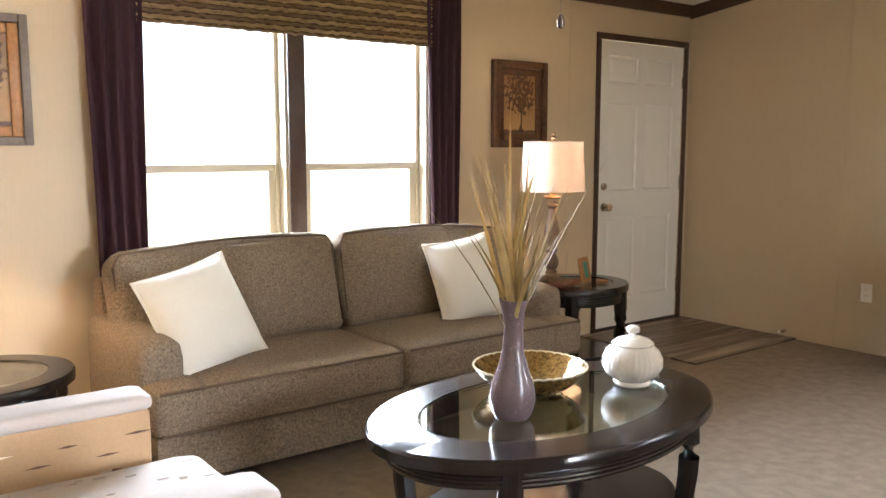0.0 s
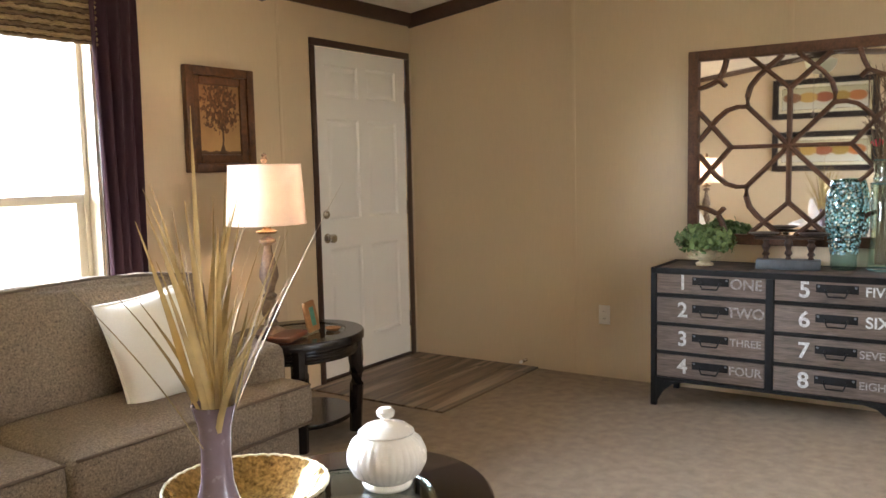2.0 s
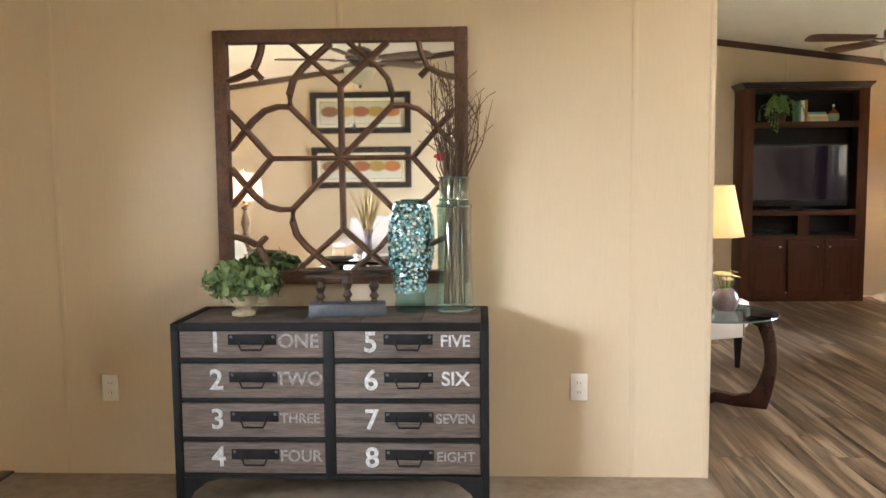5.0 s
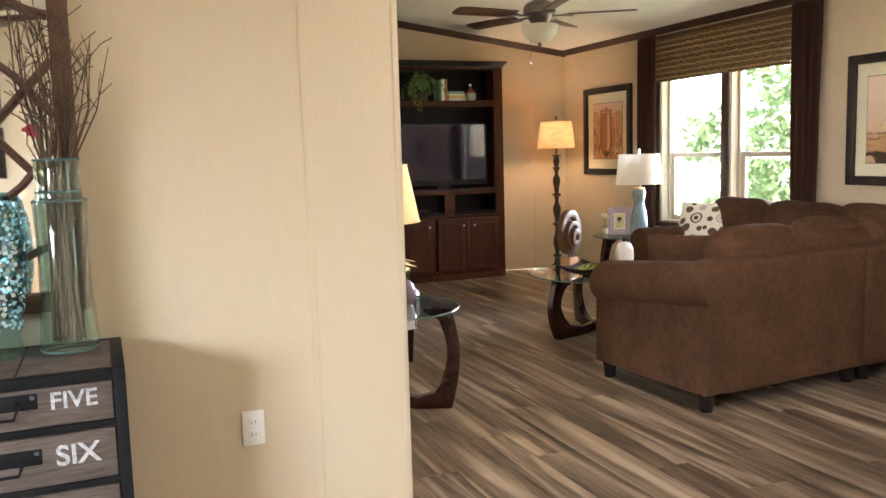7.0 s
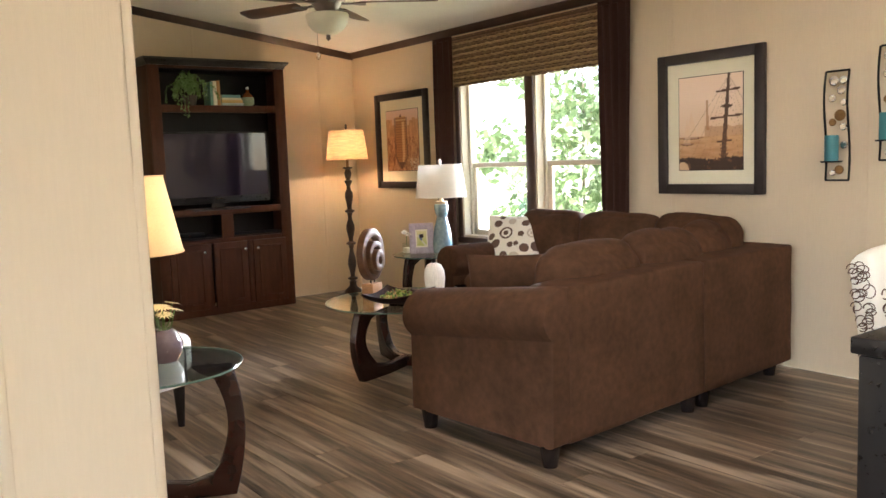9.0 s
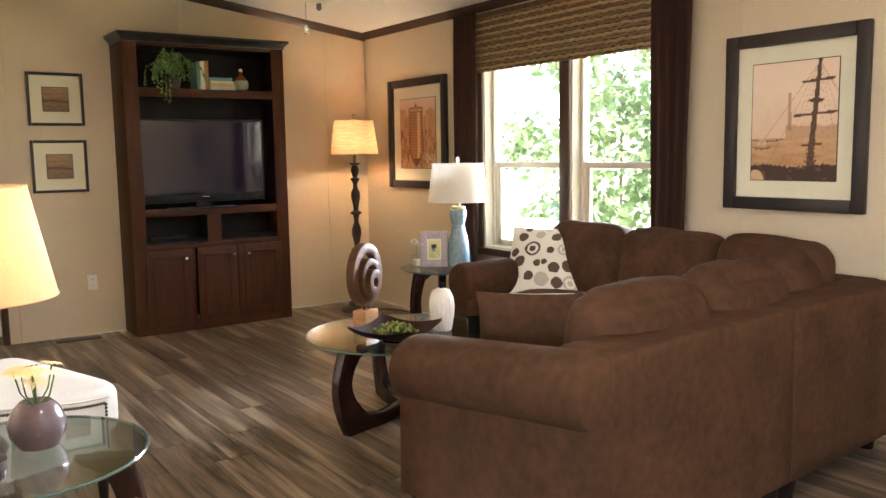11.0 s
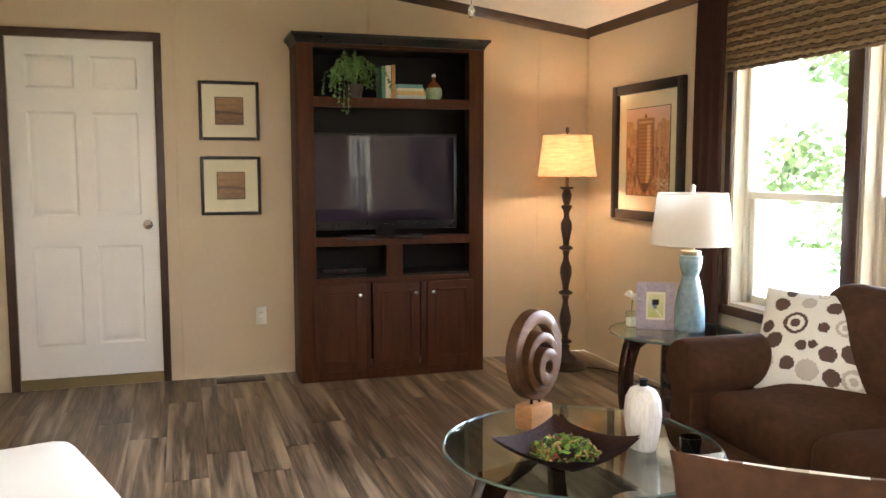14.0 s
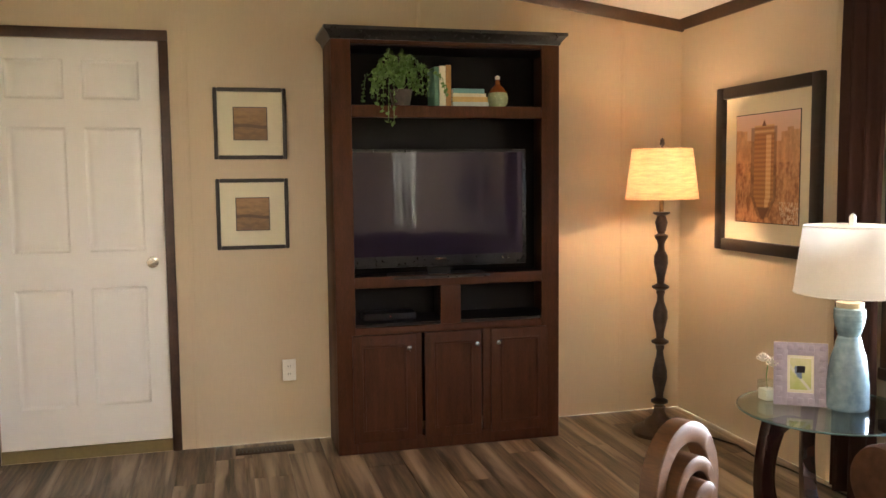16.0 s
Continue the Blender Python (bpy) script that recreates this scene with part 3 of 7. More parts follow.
for x0, x1 in ((4.763, 4.802), (5.693, 5.735)):
    part("casing_side", B(x0, x1, N - 0.014, N, 0, 2.015, bevel=0.003), M["brown"], frame1)
part("casing_head", B(4.763, 5.735, N - 0.014, N, 2.015, 2.058, bevel=0.003), M["brown"], frame1)
part("threshold", B(4.80, 5.695, N - 0.004, N + 0.1, 0, 0.032, bevel=0.003), M["bronze"], frame1)
frame2 = thing("trim_door_east", pose(0, 0, 0), "dark brown wooden casing around the interior door", "door casing", "", "structure")
for y0, y1 in ((0.142, 0.192), (-0.722, -0.676)):
    part("casing_side", B(T - 0.016, T, y0, y1, 0, 2.11, bevel=0.004), M["brown"], frame2)
part("casing_head", B(T - 0.016, T, -0.722, 0.192, 2.11, 2.162, bevel=0.004), M["brown"], frame2)
part("threshold", B(T + 0.004, T + 0.1, -0.676, 0.142, 0, 0.06), surf("olive_threshold", (0.20, 0.15, 0.06), rough=0.6), frame2)


def outlet(m, label, group="wall outlets"):
    o = thing("wall_outlet", m, label, "outlet", group)
    part("cover_plate", B(-0.036, 0.036, -0.006, 0, -0.058, 0.058, bevel=0.003), M["plate"], o)
    for z in (-0.021, 0.021):
        part("receptacle", B(-0.016, 0.016, -0.0085, -0.005, z - 0.014, z + 0.014, bevel=0.003), M["plate"], o)
        for x in (-0.006, 0.006):
            part("slot", B(x - 0.001, x + 0.001, -0.0092, -0.008, z - 0.005, z + 0.005), M["black"], o)
    return o


outlet(pose(E, 2.69, 0.388, 0, 0, -90), "white duplex outlet on the tan partition")
outlet(pose(E, 0.673, 0.396, 0, 0, -90), "white duplex outlet beside the drawer chest")
outlet(pose(T, -1.284, 0.388, 0, 0, -90), "white duplex outlet beside the media cabinet")

# entry floor, laid flush over the carpet's corner
entry = struct("floor_entry", B(4.66, E, 3.14, N, -0.02, 0.007), M["brown"], "laminate landing inside the entry door", "floor")


# ---- outdoors ----
struct("ground", B(-300, 300, -300, 300, -0.75, -0.62), M["grass"], "flat mown lawn around the house", "lawn")


def leaf_cloud(bm, c, rad, count, size, rnd):
    for _ in range(count):
        d = Vector((rnd.gauss(0, 1), rnd.gauss(0, 1), rnd.gauss(0, 1))).normalized() * rad * rnd.uniform(0.35, 1.0) ** 0.6
        p = Vector(c) + Vector((d.x, d.y, d.z * 0.8))
        rot = Euler((rnd.uniform(0, 6.28), rnd.uniform(0, 6.28), rnd.uniform(0, 6.28))).to_matrix()
        s = size * rnd.uniform(0.6, 1.3)
        q = [p + rot @ Vector(v) * s for v in ((0, -0.5, 0), (0.28, 0, 0.06), (0, 0.6, 0), (-0.28, 0, 0.06))]
        bm.faces.new([bm.verts.new(v) for v in q])


def tree(x, y, h, rad, seed, label):
    rnd = random.Random(seed)
    t = thing("tree", pose(x, y, -0.62), label, "tree", "trees outside the window")
    bm = Tb([(0, 0, 0), (0.05, 0, h * 0.2), (-0.03, 0.05, h * 0.45), (0.04, 0, h * 0.8)], lambda s: 0.05 * (1 - 0.85 * s))
    for k in range(7):
        a, z = rnd.uniform(0, 6.28), h * rnd.uniform(0.3, 0.6)
        e = (rad * 0.75 * math.cos(a), rad * 0.75 * math.sin(a), z + h * 0.2)
        tube(bm, [(0, 0, z), (e[0] * 0.5, e[1] * 0.5, z + h * 0.07), e], lambda s: 0.014 * (1 - 0.8 * s), seg=6)
    part("trunk", bm, M["bark"], t)
    bm = bmesh.new()
    for k in range(int(15 * rad + 8)):
        a, u = rnd.uniform(0, 6.28), rnd.uniform(0.25, 1.0)
        r = rad * u * rnd.uniform(0.5, 1)
        leaf_cloud(bm, (r * math.cos(a), r * math.sin(a), h * rnd.uniform(0.10, 1.0)), rad * rnd.uniform(0.25, 0.42), int(30 * rad * rad) + 14, 0.19, rnd)
    part("crown", bm, M["tree_leaf"], t)
    return t


tree(15.0, -11.2, 6.2, 1.95, 4, "leafy green tree with sunlit foliage")
tree(13.3, -12.4, 5.4, 1.7, 9, "leafy green tree beside the house")
tree(16.95, -11.8, 4.8, 0.95, 15, "small leafy tree on the lawn")


# ---- window dressing ----
def curtain(x0, x1, y, side, z0, z1, label, folds=4, flare=0.0, cloth="curtain"):
    """A pleated panel; side is the way from the wall into the room."""
    c = thing("curtain_panel", pose((x0 + x1) / 2, y + side * 0.06, z0), label, "curtain", "window curtains")
    bm = bmesh.new()
    n, k, w, h = 48, 14, x1 - x0, z1 - z0
    for off in (0.0, 0.006):
        rows = []
        for j in range(k + 1):
            v = j / k
            row = []
            for i in range(n + 1):
                u = i / n
                x = (u - 0.5) * w * (1 + flare * (1 - v)) + 0.008 * math.sin(5 * v + 3 * u)
                d = 0.028 * math.sin(u * folds * 2 * math.pi + 0.5 * math.sin(3 * v)) * (0.6 + 0.5 * (1 - v)) + 0.006 * math.sin(17 * u + 4 * v)
                row.append(bm.verts.new((x, side * (d + off), v * h)))
            rows.append(row)
        for a, b in zip(rows, rows[1:]):
            for i in range(n):
                bm.faces.new((a[i], a[i + 1], b[i + 1], b[i]))
    part("drape", bm, M[cloth], c)
    part("heading", B(-w / 2, w / 2, side * -0.012, side * 0.016, h - 0.03, h, bevel=0.004), M[cloth], c)
    return c


curtain(1.515, 1.75, N, -1, 0.02, 2.25, "dark brown curtain with bluish window light in its colour", 4)
curtain(3.335, 3.55, N, -1, 0.02, 2.25, "dark brown curtain with bluish window light in its colour", 4)
curtain(9.33, 9.56, S, 1, 0.02, 2.25, "dark brown curtain hanging beside the window", 3, 0.25, "curtain_brown")
curtain(7.47, 7.72, S, 1, 0.02, 2.25, "dark brown curtain hanging beside the window", 4, 0.0, "curtain_brown")


def woven_shade(x0, x1, y, side, z0, z1, label):
    w = thing("woven_shade", pose((x0 + x1) / 2, y + side * 0.045, z0), label, "window shade", "woven shades")
    rnd = random.Random(3)
    a, h = (x1 - x0) / 2, z1 - z0
    part("backing", B(-a, a, side * -0.012, side * -0.006, 0.01, h), M["reed_dark"], w)
    part("head_rail", B(-a, a, side * -0.02, side * 0.012, h - 0.03, h, bevel=0.003), M["reed_dark"], w)
    rows = int(h / 0.0225)
    for r in range(rows):
        z = 0.010 + r * 0.0225
        ph, f = rnd.uniform(0, 6), rnd.uniform(80, 120)
        pts = []
        for i in range(111):
            x = -a + 2 * a * i / 110
            pts.append((x, side * (0.003 * math.sin(f * x + ph + (r % 2) * 3.14)), z + 0.0016 * math.sin(f * 0.8 * x + ph) + 0.0030 * rnd.uniform(-1, 1)))
        part("reed", Tb(pts, 0.0100 if r % 2 else 0.0075, seg=6), M["reed"] if r % 2 else M["reed_mid"], w)
    return w


M["reed_mid"] = surf("woven_reed_brown", (0.33, 0.21, 0.11), second=(0.09, 0.05, 0.025), scale=14, fine=70, rough=0.7, bump=0.4, stretch=(1, 1, 6), obj=0.3, trans=0.15)
woven_shade(1.74, 3.37, N, -1, 1.85, 2.24, "brown woven reed shade, pulled halfway up")
woven_shade(7.74, 9.345, S, 1, 1.835, 2.24, "brown woven reed shade, pulled halfway up")


# ---- pictures ----
def canvas(name, w, h, fn, parent, y=0.0, nx=90, ny=110):
    bm = bmesh.new()
    col = bm.verts.layers.float_color.new("paint")
    g = []
    for j in range(ny + 1):
        row = []
        for i in range(nx + 1):
            u, v = i / nx, j / ny
            q = bm.verts.new(((u - 0.5) * w, y, (v - 0.5) * h))
            q[col] = (*fn(u, v), 1)
            row.append(q)
        g.append(row)
    for a, b in zip(g, g[1:]):
        for i in range(nx):
            bm.faces.new((a[i], a[i + 1], b[i + 1], b[i]))
    return part(name, bm, M["art"], parent)


def mixc(a, b, t):
    t = max(0.0, min(1.0, t))
    return tuple(p + (q - p) * t for p, q in zip(a, b))


def fbm(x, y, s=0.0):
    return noise.fractal(Vector((x, y, s)), 1.0, 2.0, 4)


def tree_art(u, v):
    bg = mixc((0.40, 0.25, 0.10), (0.24, 0.13, 0.05), v + 0.35 * fbm(3 * u, 3 * v))
    d = math.hypot((u - 0.52) * 1.0, (v - 0.70) * 1.25)
    if d < 0.52 and fbm(u * 13, v * 13, 4) > -0.30 + 2.4 * max(0, d - 0.27):
        return mixc((0.045, 0.020, 0.009), (0.17, 0.075, 0.026), 0.4 + 0.8 * fbm(u * 22, v * 22))
    t = u - 0.54 - 0.03 * math.sin(6 * v)
    if abs(t) < 0.022 + 0.07 * max(0, 0.14 - v) / 0.14 and v < 0.65:
        return (0.06, 0.026, 0.012)
    for k in (-0.75, 0.6, -0.35):
        if 0.32 < v < 0.62 and abs(t - k * (v - 0.32)) < 0.011:
            return (0.06, 0.026, 0.012)
    if v < 0.05 + 0.02 * fbm(6 * u, 1):
        return (0.10, 0.05, 0.022)
    return bg


def city_art(u, v):
    k = fbm(u * 16, v * 7, 2) + 0.6 * fbm(u * 45, v * 30, 1)
    c = mixc((0.24, 0.085, 0.03), (0.62, 0.32, 0.15), 0.50 + 0.75 * k)
    roof = 0.80 + 0.09 * noise.cell(Vector((u * 11, 3.3, 0.5)))
    if v > roof:
        c = mixc((0.66, 0.42, 0.27), (0.72, 0.50, 0.42), (v - 0.8) * 5)
    elif v > 0.55:
        c = mixc(c, (0.66, 0.36, 0.17), 0.45)
    if v < 0.20 and u > 0.78 - 0.5 * v and fbm(u * 60, v * 26, 6) > 0.05:
        c = (0.70, 0.52, 0.36)
    t = u - 0.46
    half = 0.155 * min(1.0, 0.25 + 1.05 * max(0.0, v - 0.06) / 0.25)
    if 0.07 < v < 0.90 and abs(t) < half:
        lit = 0.20 < t / half < 0.75
        c = mixc((0.44, 0.20, 0.07), (0.30, 0.12, 0.04), 0.5 + 0.5 * math.sin(v * 150))
        if lit:
            c = mixc((0.72, 0.46, 0.25), (0.60, 0.34, 0.15), 0.5 + 0.5 * math.sin(v * 150))
        if v > 0.80:
            c = mixc((0.70, 0.44, 0.22), (0.34, 0.15, 0.05), abs(math.sin(v * 60)))
    elif 0.05 < v < 0.88 and abs(t) < half + 0.05:
        c = mixc(c, (0.12, 0.045, 0.018), 0.6)
    if v < 0.14 and abs(t) < 0.015 + 0.8 * (v - 0.03) and v > 0.03:
        c = (0.14, 0.055, 0.025)
    if v > 0.89 and abs(t) < 0.6 * (0.945 - v):
        c = (0.16, 0.06, 0.03)
    return c


def ship_art(u, v):
    c = mixc((0.58, 0.36, 0.19), (0.80, 0.60, 0.44), v * 1.3 + 0.12 * fbm(2 * u, 3 * v))
    if v < 0.46 + 0.02 * fbm(5 * u, 1.0) and u > 0.42:
        c = mixc((0.42, 0.21, 0.09), c, 0.35)
    if v < 0.36:
        c = mixc((0.40, 0.20, 0.08), (0.60, 0.36, 0.18), v * 2.2 + 0.5 * fbm(4 * u, 22 * v))
    for x0, z0, wid in ((0.20, 0.345, 0.19), (0.13, 0.28, 0.11)):
        if abs(u - x0) < wid and abs(v - z0) < 0.014 * (1 - abs(u - x0) / wid) + 0.004:
            c = (0.17, 0.07, 0.03)
        if 0 < v - z0 < 0.30 and abs(u - x0) < 0.55 * wid * (1 - (v - z0) / 0.30):
            c = mixc(c, (0.72, 0.48, 0.30), 0.5)
    if 0.42 < v < 0.74 and abs(u - 0.455 - 0.09 * (0.74 - v) ** 2) < 0.012 + 0.05 * (0.74 - v):
        c = mixc(c, (0.40, 0.18, 0.07), 0.75)
    mast = 0.79 - 0.10 * (0.97 - v)
    side = u - mast
    for k in (0.55, 0.85, 1.25, 1.8, 2.6):
        if abs(v - (0.98 - k * abs(side) * 2.0)) < 0.005 and v > 0.12:
            c = mixc(c, (0.18, 0.08, 0.035), 0.55)
    for z, hw in ((0.83, 0.18), (0.555, 0.24), (0.30, 0.12)):
        if abs(v - z - 0.05 * side) < 0.011 and abs(side) < hw:
            c = (0.10, 0.042, 0.02)
    if abs(side) < 0.020 + 0.02 * (1 - v) and v > 0.1:
        c = (0.09, 0.038, 0.018)
    if abs(side) < 0.10 * (1 - abs(v - 0.665) / 0.03) and abs(v - 0.665) < 0.03:
        c = (0.08, 0.034, 0.016)
    if abs(side) < 0.17 * max(0, 0.58 - v) and fbm(u * 34, v * 34, 5) > 0.12:
        c = (0.14, 0.06, 0.028)
    if v < 0.125 + 0.012 * math.sin(9 * u) + 0.02 * fbm(30 * u, 2):
        c = (0.045, 0.02, 0.011) if fbm(u * 9, v * 14) > -0.4 else (0.13, 0.055, 0.025)
    if math.hypot((u - 0.06) * 1.0, v + 0.01) < 0.10:
        c = (0.62, 0.40, 0.22)
    return c


def dune_art(u, v):
    c = mixc((0.16, 0.085, 0.035), (0.33, 0.18, 0.07), v + 0.5 * fbm(4 * u, 9 * v))
    return mixc(c, (0.07, 0.035, 0.015), 0.8 if abs(v - 0.42 - 0.03 * math.sin(5 * u)) < 0.05 else 0.0)


def fruit_art(u, v):
    c = mixc((0.60, 0.58, 0.50), (0.45, 0.40, 0.24), v)
    for k in range(5):
        if math.hypot((u - 0.12 - 0.19 * k) * 2.2, v - 0.55) < 0.24:
            c = ((0.45, 0.16, 0.05), (0.36, 0.24, 0.06), (0.30, 0.10, 0.05), (0.48, 0.30, 0.08), (0.25, 0.12, 0.06))[k]
    return c


def picture(m, w, h, frame_w, mat_w, fn, label, frame_mat, depth=0.03, inner=None, group="", rough_edge=0.0):
    """Hung flat: local x to its right, z up, its face towards -y."""
    p = thing("framed_picture", m, label, "picture", group)
    a, b, f = w / 2, h / 2, frame_w
    for n, q in (("frame_side", (-a, -a + f, -b, b)), ("frame_side", (a - f, a, -b, b)), ("frame_top", (-a + f, a - f, b - f, b)), ("frame_bottom", (-a + f, a - f, -b, -b + f))):
        part(n, B(q[0], q[1], -depth, -0.001, q[2], q[3], bevel=0.006), frame_mat, p)
    if inner:
        g = f + 0.045
        for n, q in (("inner_frame", (-a + f, -a + g, -b + f, b - f)), ("inner_frame", (a - g, a - f, -b + f, b - f)), ("inner_frame", (-a + g, a - g, b - g, b - f)), ("inner_frame", (-a + g, a - g, -b + f, -b + g))):
            part(n, B(q[0], q[1], -depth + 0.01, -0.001, q[2], q[3], bevel=0.008), inner, p)
        f = g
    part("backing", B(-a + f, a - f, -0.008, -0.002, -b + f, b - f), M["matboard"] if mat_w else frame_mat, p)
    if mat_w:
        q = mat_w + f - 0.004
        part("print_border", B(-a + q, a - q, -0.0095, -0.008, -b + q, b - q), M["frame_black"], p)
    k = f + mat_w
    canvas("print", w - 2 * k, h - 2 * k, fn, p, -0.011)
    return p


picture(pose(4.068, N, 1.559), 0.447, 0.528, 0.045, 0.0, tree_art, "tree picture in a carved dark wooden frame", M["frame_wood"], 0.035, M["frame_wood"], "tree pictures")
picture(pose(1.075, N, 1.572), 0.447, 0.538, 0.035, 0.0, tree_art, "tree picture in a pewter and honey wood frame", M["frame_grey"], 0.035, surf("honey_inner_frame", (0.36, 0.17, 0.055), vary=0.3, rough=0.4), "tree pictures")
picture(pose(10.158, S, 1.44, 0, 0, 180), 0.825, 0.868, 0.062, 0.098, city_art, "sepia city print in a wide black frame", M["frame_black"], 0.035, None, "large sepia prints")
picture(pose(6.905, S, 1.407, 0, 0, 180), 0.737, 0.855, 0.062, 0.085, ship_art, "sepia tall ship print in a wide black frame", M["frame_black"], 0.035, None, "large sepia prints")
picture(pose(T, -1.117, 1.70, 0, 0, -90), 0.37, 0.368, 0.020, 0.082, dune_art, "small brown landscape print with cream mat", M["frame_black"], 0.022, None, "small landscape prints")
picture(pose(T, -1.117, 1.231, 0, 0, -90), 0.37, 0.370, 0.020, 0.082, dune_art, "small brown landscape print with cream mat", M["frame_black"], 0.022, None, "small landscape prints")
picture(pose(W, 2.45, 2.0, 0, 0, 90), 1.15, 0.47, 0.07, 0.04, fruit_art, "wide still life print in a black frame", M["frame_black"], 0.03, None, "wide prints on the west wall")
picture(pose(W, 2.45, 1.38, 0, 0, 90), 1.15, 0.47, 0.07, 0.04, fruit_art, "wide still life print in a black frame", M["frame_black"], 0.03, None, "wide prints on the west wall")


# ---- sitting room ----
def tweed_sofa():
    s = thing("sofa", pose(2.525, 3.05, 0), "brown tweed two-cushion sofa against the window wall", "sofa")
    T1 = M["tweed"]
    part("base", R((0, 0.49, 0.155), (2.12, 0.82, 0.21), 0.02, n=7), T1, s)
    part("back_frame", R((0, 0.86, 0.47), (2.10, 0.14, 0.56), 0.05, n=7), T1, s)
    for sx in (-1, 1):
        part("arm", R((sx * 1.0, 0.53, 0.32), (0.18, 0.76, 0.53), 0.06, n=9, bulge=(0.008, 0, 0.012)), T1, s)
        bm = R((sx * 0.455, 0.38, 0.345), (0.90, 0.74, 0.185), 0.045, n=11, bulge=(0, 0.01, 0.022), rough=0.006, seed=sx)
        rbox(bm, (sx * 0.975, 0.13, 0.345), (0.22, 0.24, 0.18), 0.04, n=7, bulge=(0, 0.005, 0.008))
        c = part("seat_cushion", bm, T1, s)
        part("piping", Tb([(sx * 0.02, 0.018, 0.426), (sx * 0.5, 0.010, 0.428), (sx * 1.06, 0.016, 0.424)], 0.006, seg=6), M["piping"], c)
        part("piping", Tb([(sx * 0.02, 0.018, 0.268), (sx * 0.5, 0.010, 0.266), (sx * 1.06, 0.016, 0.268)], 0.006, seg=6), M["piping"], c)
        bm = R((0, 0, 0), (1.035, 0.20, 0.465), 0.052, n=15, bulge=(0.010, 0.055, 0.028), rough=0.012, seed=sx * 3)
        c = part("back_cushion", bm, T1, s, m=pose(sx * 0.525, 0.66, 0.635, -13, sx * 1.5, 0))
        part("piping", Tb([(-0.505, -0.082, -0.19), (-0.508, -0.084, 0.17), (-0.48, -0.082, 0.218), (-0.25, -0.086, 0.236), (0, -0.088, 0.246), (0.25, -0.086, 0.236), (0.48, -0.082, 0.218), (0.508, -0.084, 0.17), (0.505, -0.082, -0.19)], 0.0065, seg=6), M["piping"], c)
        for y in (0.12, 0.84):
            part("leg", B(sx * 1.0 - 0.03, sx * 1.0 + 0.03, y - 0.03, y + 0.03, 0, 0.055, bevel=0.006), M["espresso"], s)
    return s


tweed_sofa()


def throw_pillow(m, w, h, t, material, label, group, seed=0, n=22, slots=None, welt=None):
    p = thing("throw_pillow", m, label, "pillow", group)
    part("cover", pillow_mesh(w, h, t, n, seed, slots), material, p, smooth=60)
    if welt:
        k = 40
        pts = []
        for i in range(k):
            a = 2 * math.pi * i / k
            c, s = math.cos(a), math.sin(a)
            r = 1 / max(abs(c), abs(s))
            u, v = c * r, s * r
            pts.append((w / 2 * u * (1 - 0.07 * (1 - v * v)), h / 2 * v * (1 - 0.07 * (1 - u * u)), 0))
        part("welt", Tb(pts, 0.006, seg=6, closed=True), welt, p)
    return p


throw_pillow(pose(1.745, 3.38, 0.618, 66, 0, 10) @ pose(0, 0, 0, 0, 0, 12), 0.43, 0.45, 0.25, M["cream"], "white square throw pillow tilted on the sofa", "white sofa pillows", 1, welt=M["cream"])
throw_pillow(pose(3.13, 3.42, 0.635, 72, 0, -6) @ pose(0, 0, 0, 0, 0, 7), 0.39, 0.43, 0.22, M["cream"], "white square throw pillow upright on the sofa", "white sofa pillows", 2, welt=M["cream"])


def ring_plate(bm, a, b, fa, fb, z0, z1, seg=72):
    """An oval ring between radii (a, b) and (fa, fb), with eased edges."""
    prof = [(1, z0), (1.0, z0 + 0.006), (1.0, z1 - 0.008), (0.985, z1)]
    rings = []
    for s, z in prof:
        rings.append([(a * s * math.cos(t), b * s * math.sin(t), z) for t in (2 * math.pi * i / seg for i in range(seg))])
    rings.append([(fa * math.cos(t), fb * math.sin(t), z1) for t in (2 * math.pi * i / seg for i in range(seg))])
    rings.append([(fa * math.cos(t), fb * math.sin(t), z0) for t in (2 * math.pi * i / seg for i in range(seg))])
    rv = [[bm.verts.new(p) for p in r] for r in rings]
    for r0, r1 in zip(rv, rv[1:] + rv[:1]):
        for i in range(seg):
            j = (i + 1) % seg
            bm.faces.new((r0[i], r0[j], r1[j], r1[i]))
    return bm


def oval(bm, a, b, z0, z1, seg=64):
    return lathe(bm, [(0.995, z0), (1.0, z0 + 0.003), (1.0, z1 - 0.003), (0.995, z1)], seg=seg, sx=a, sy=b)


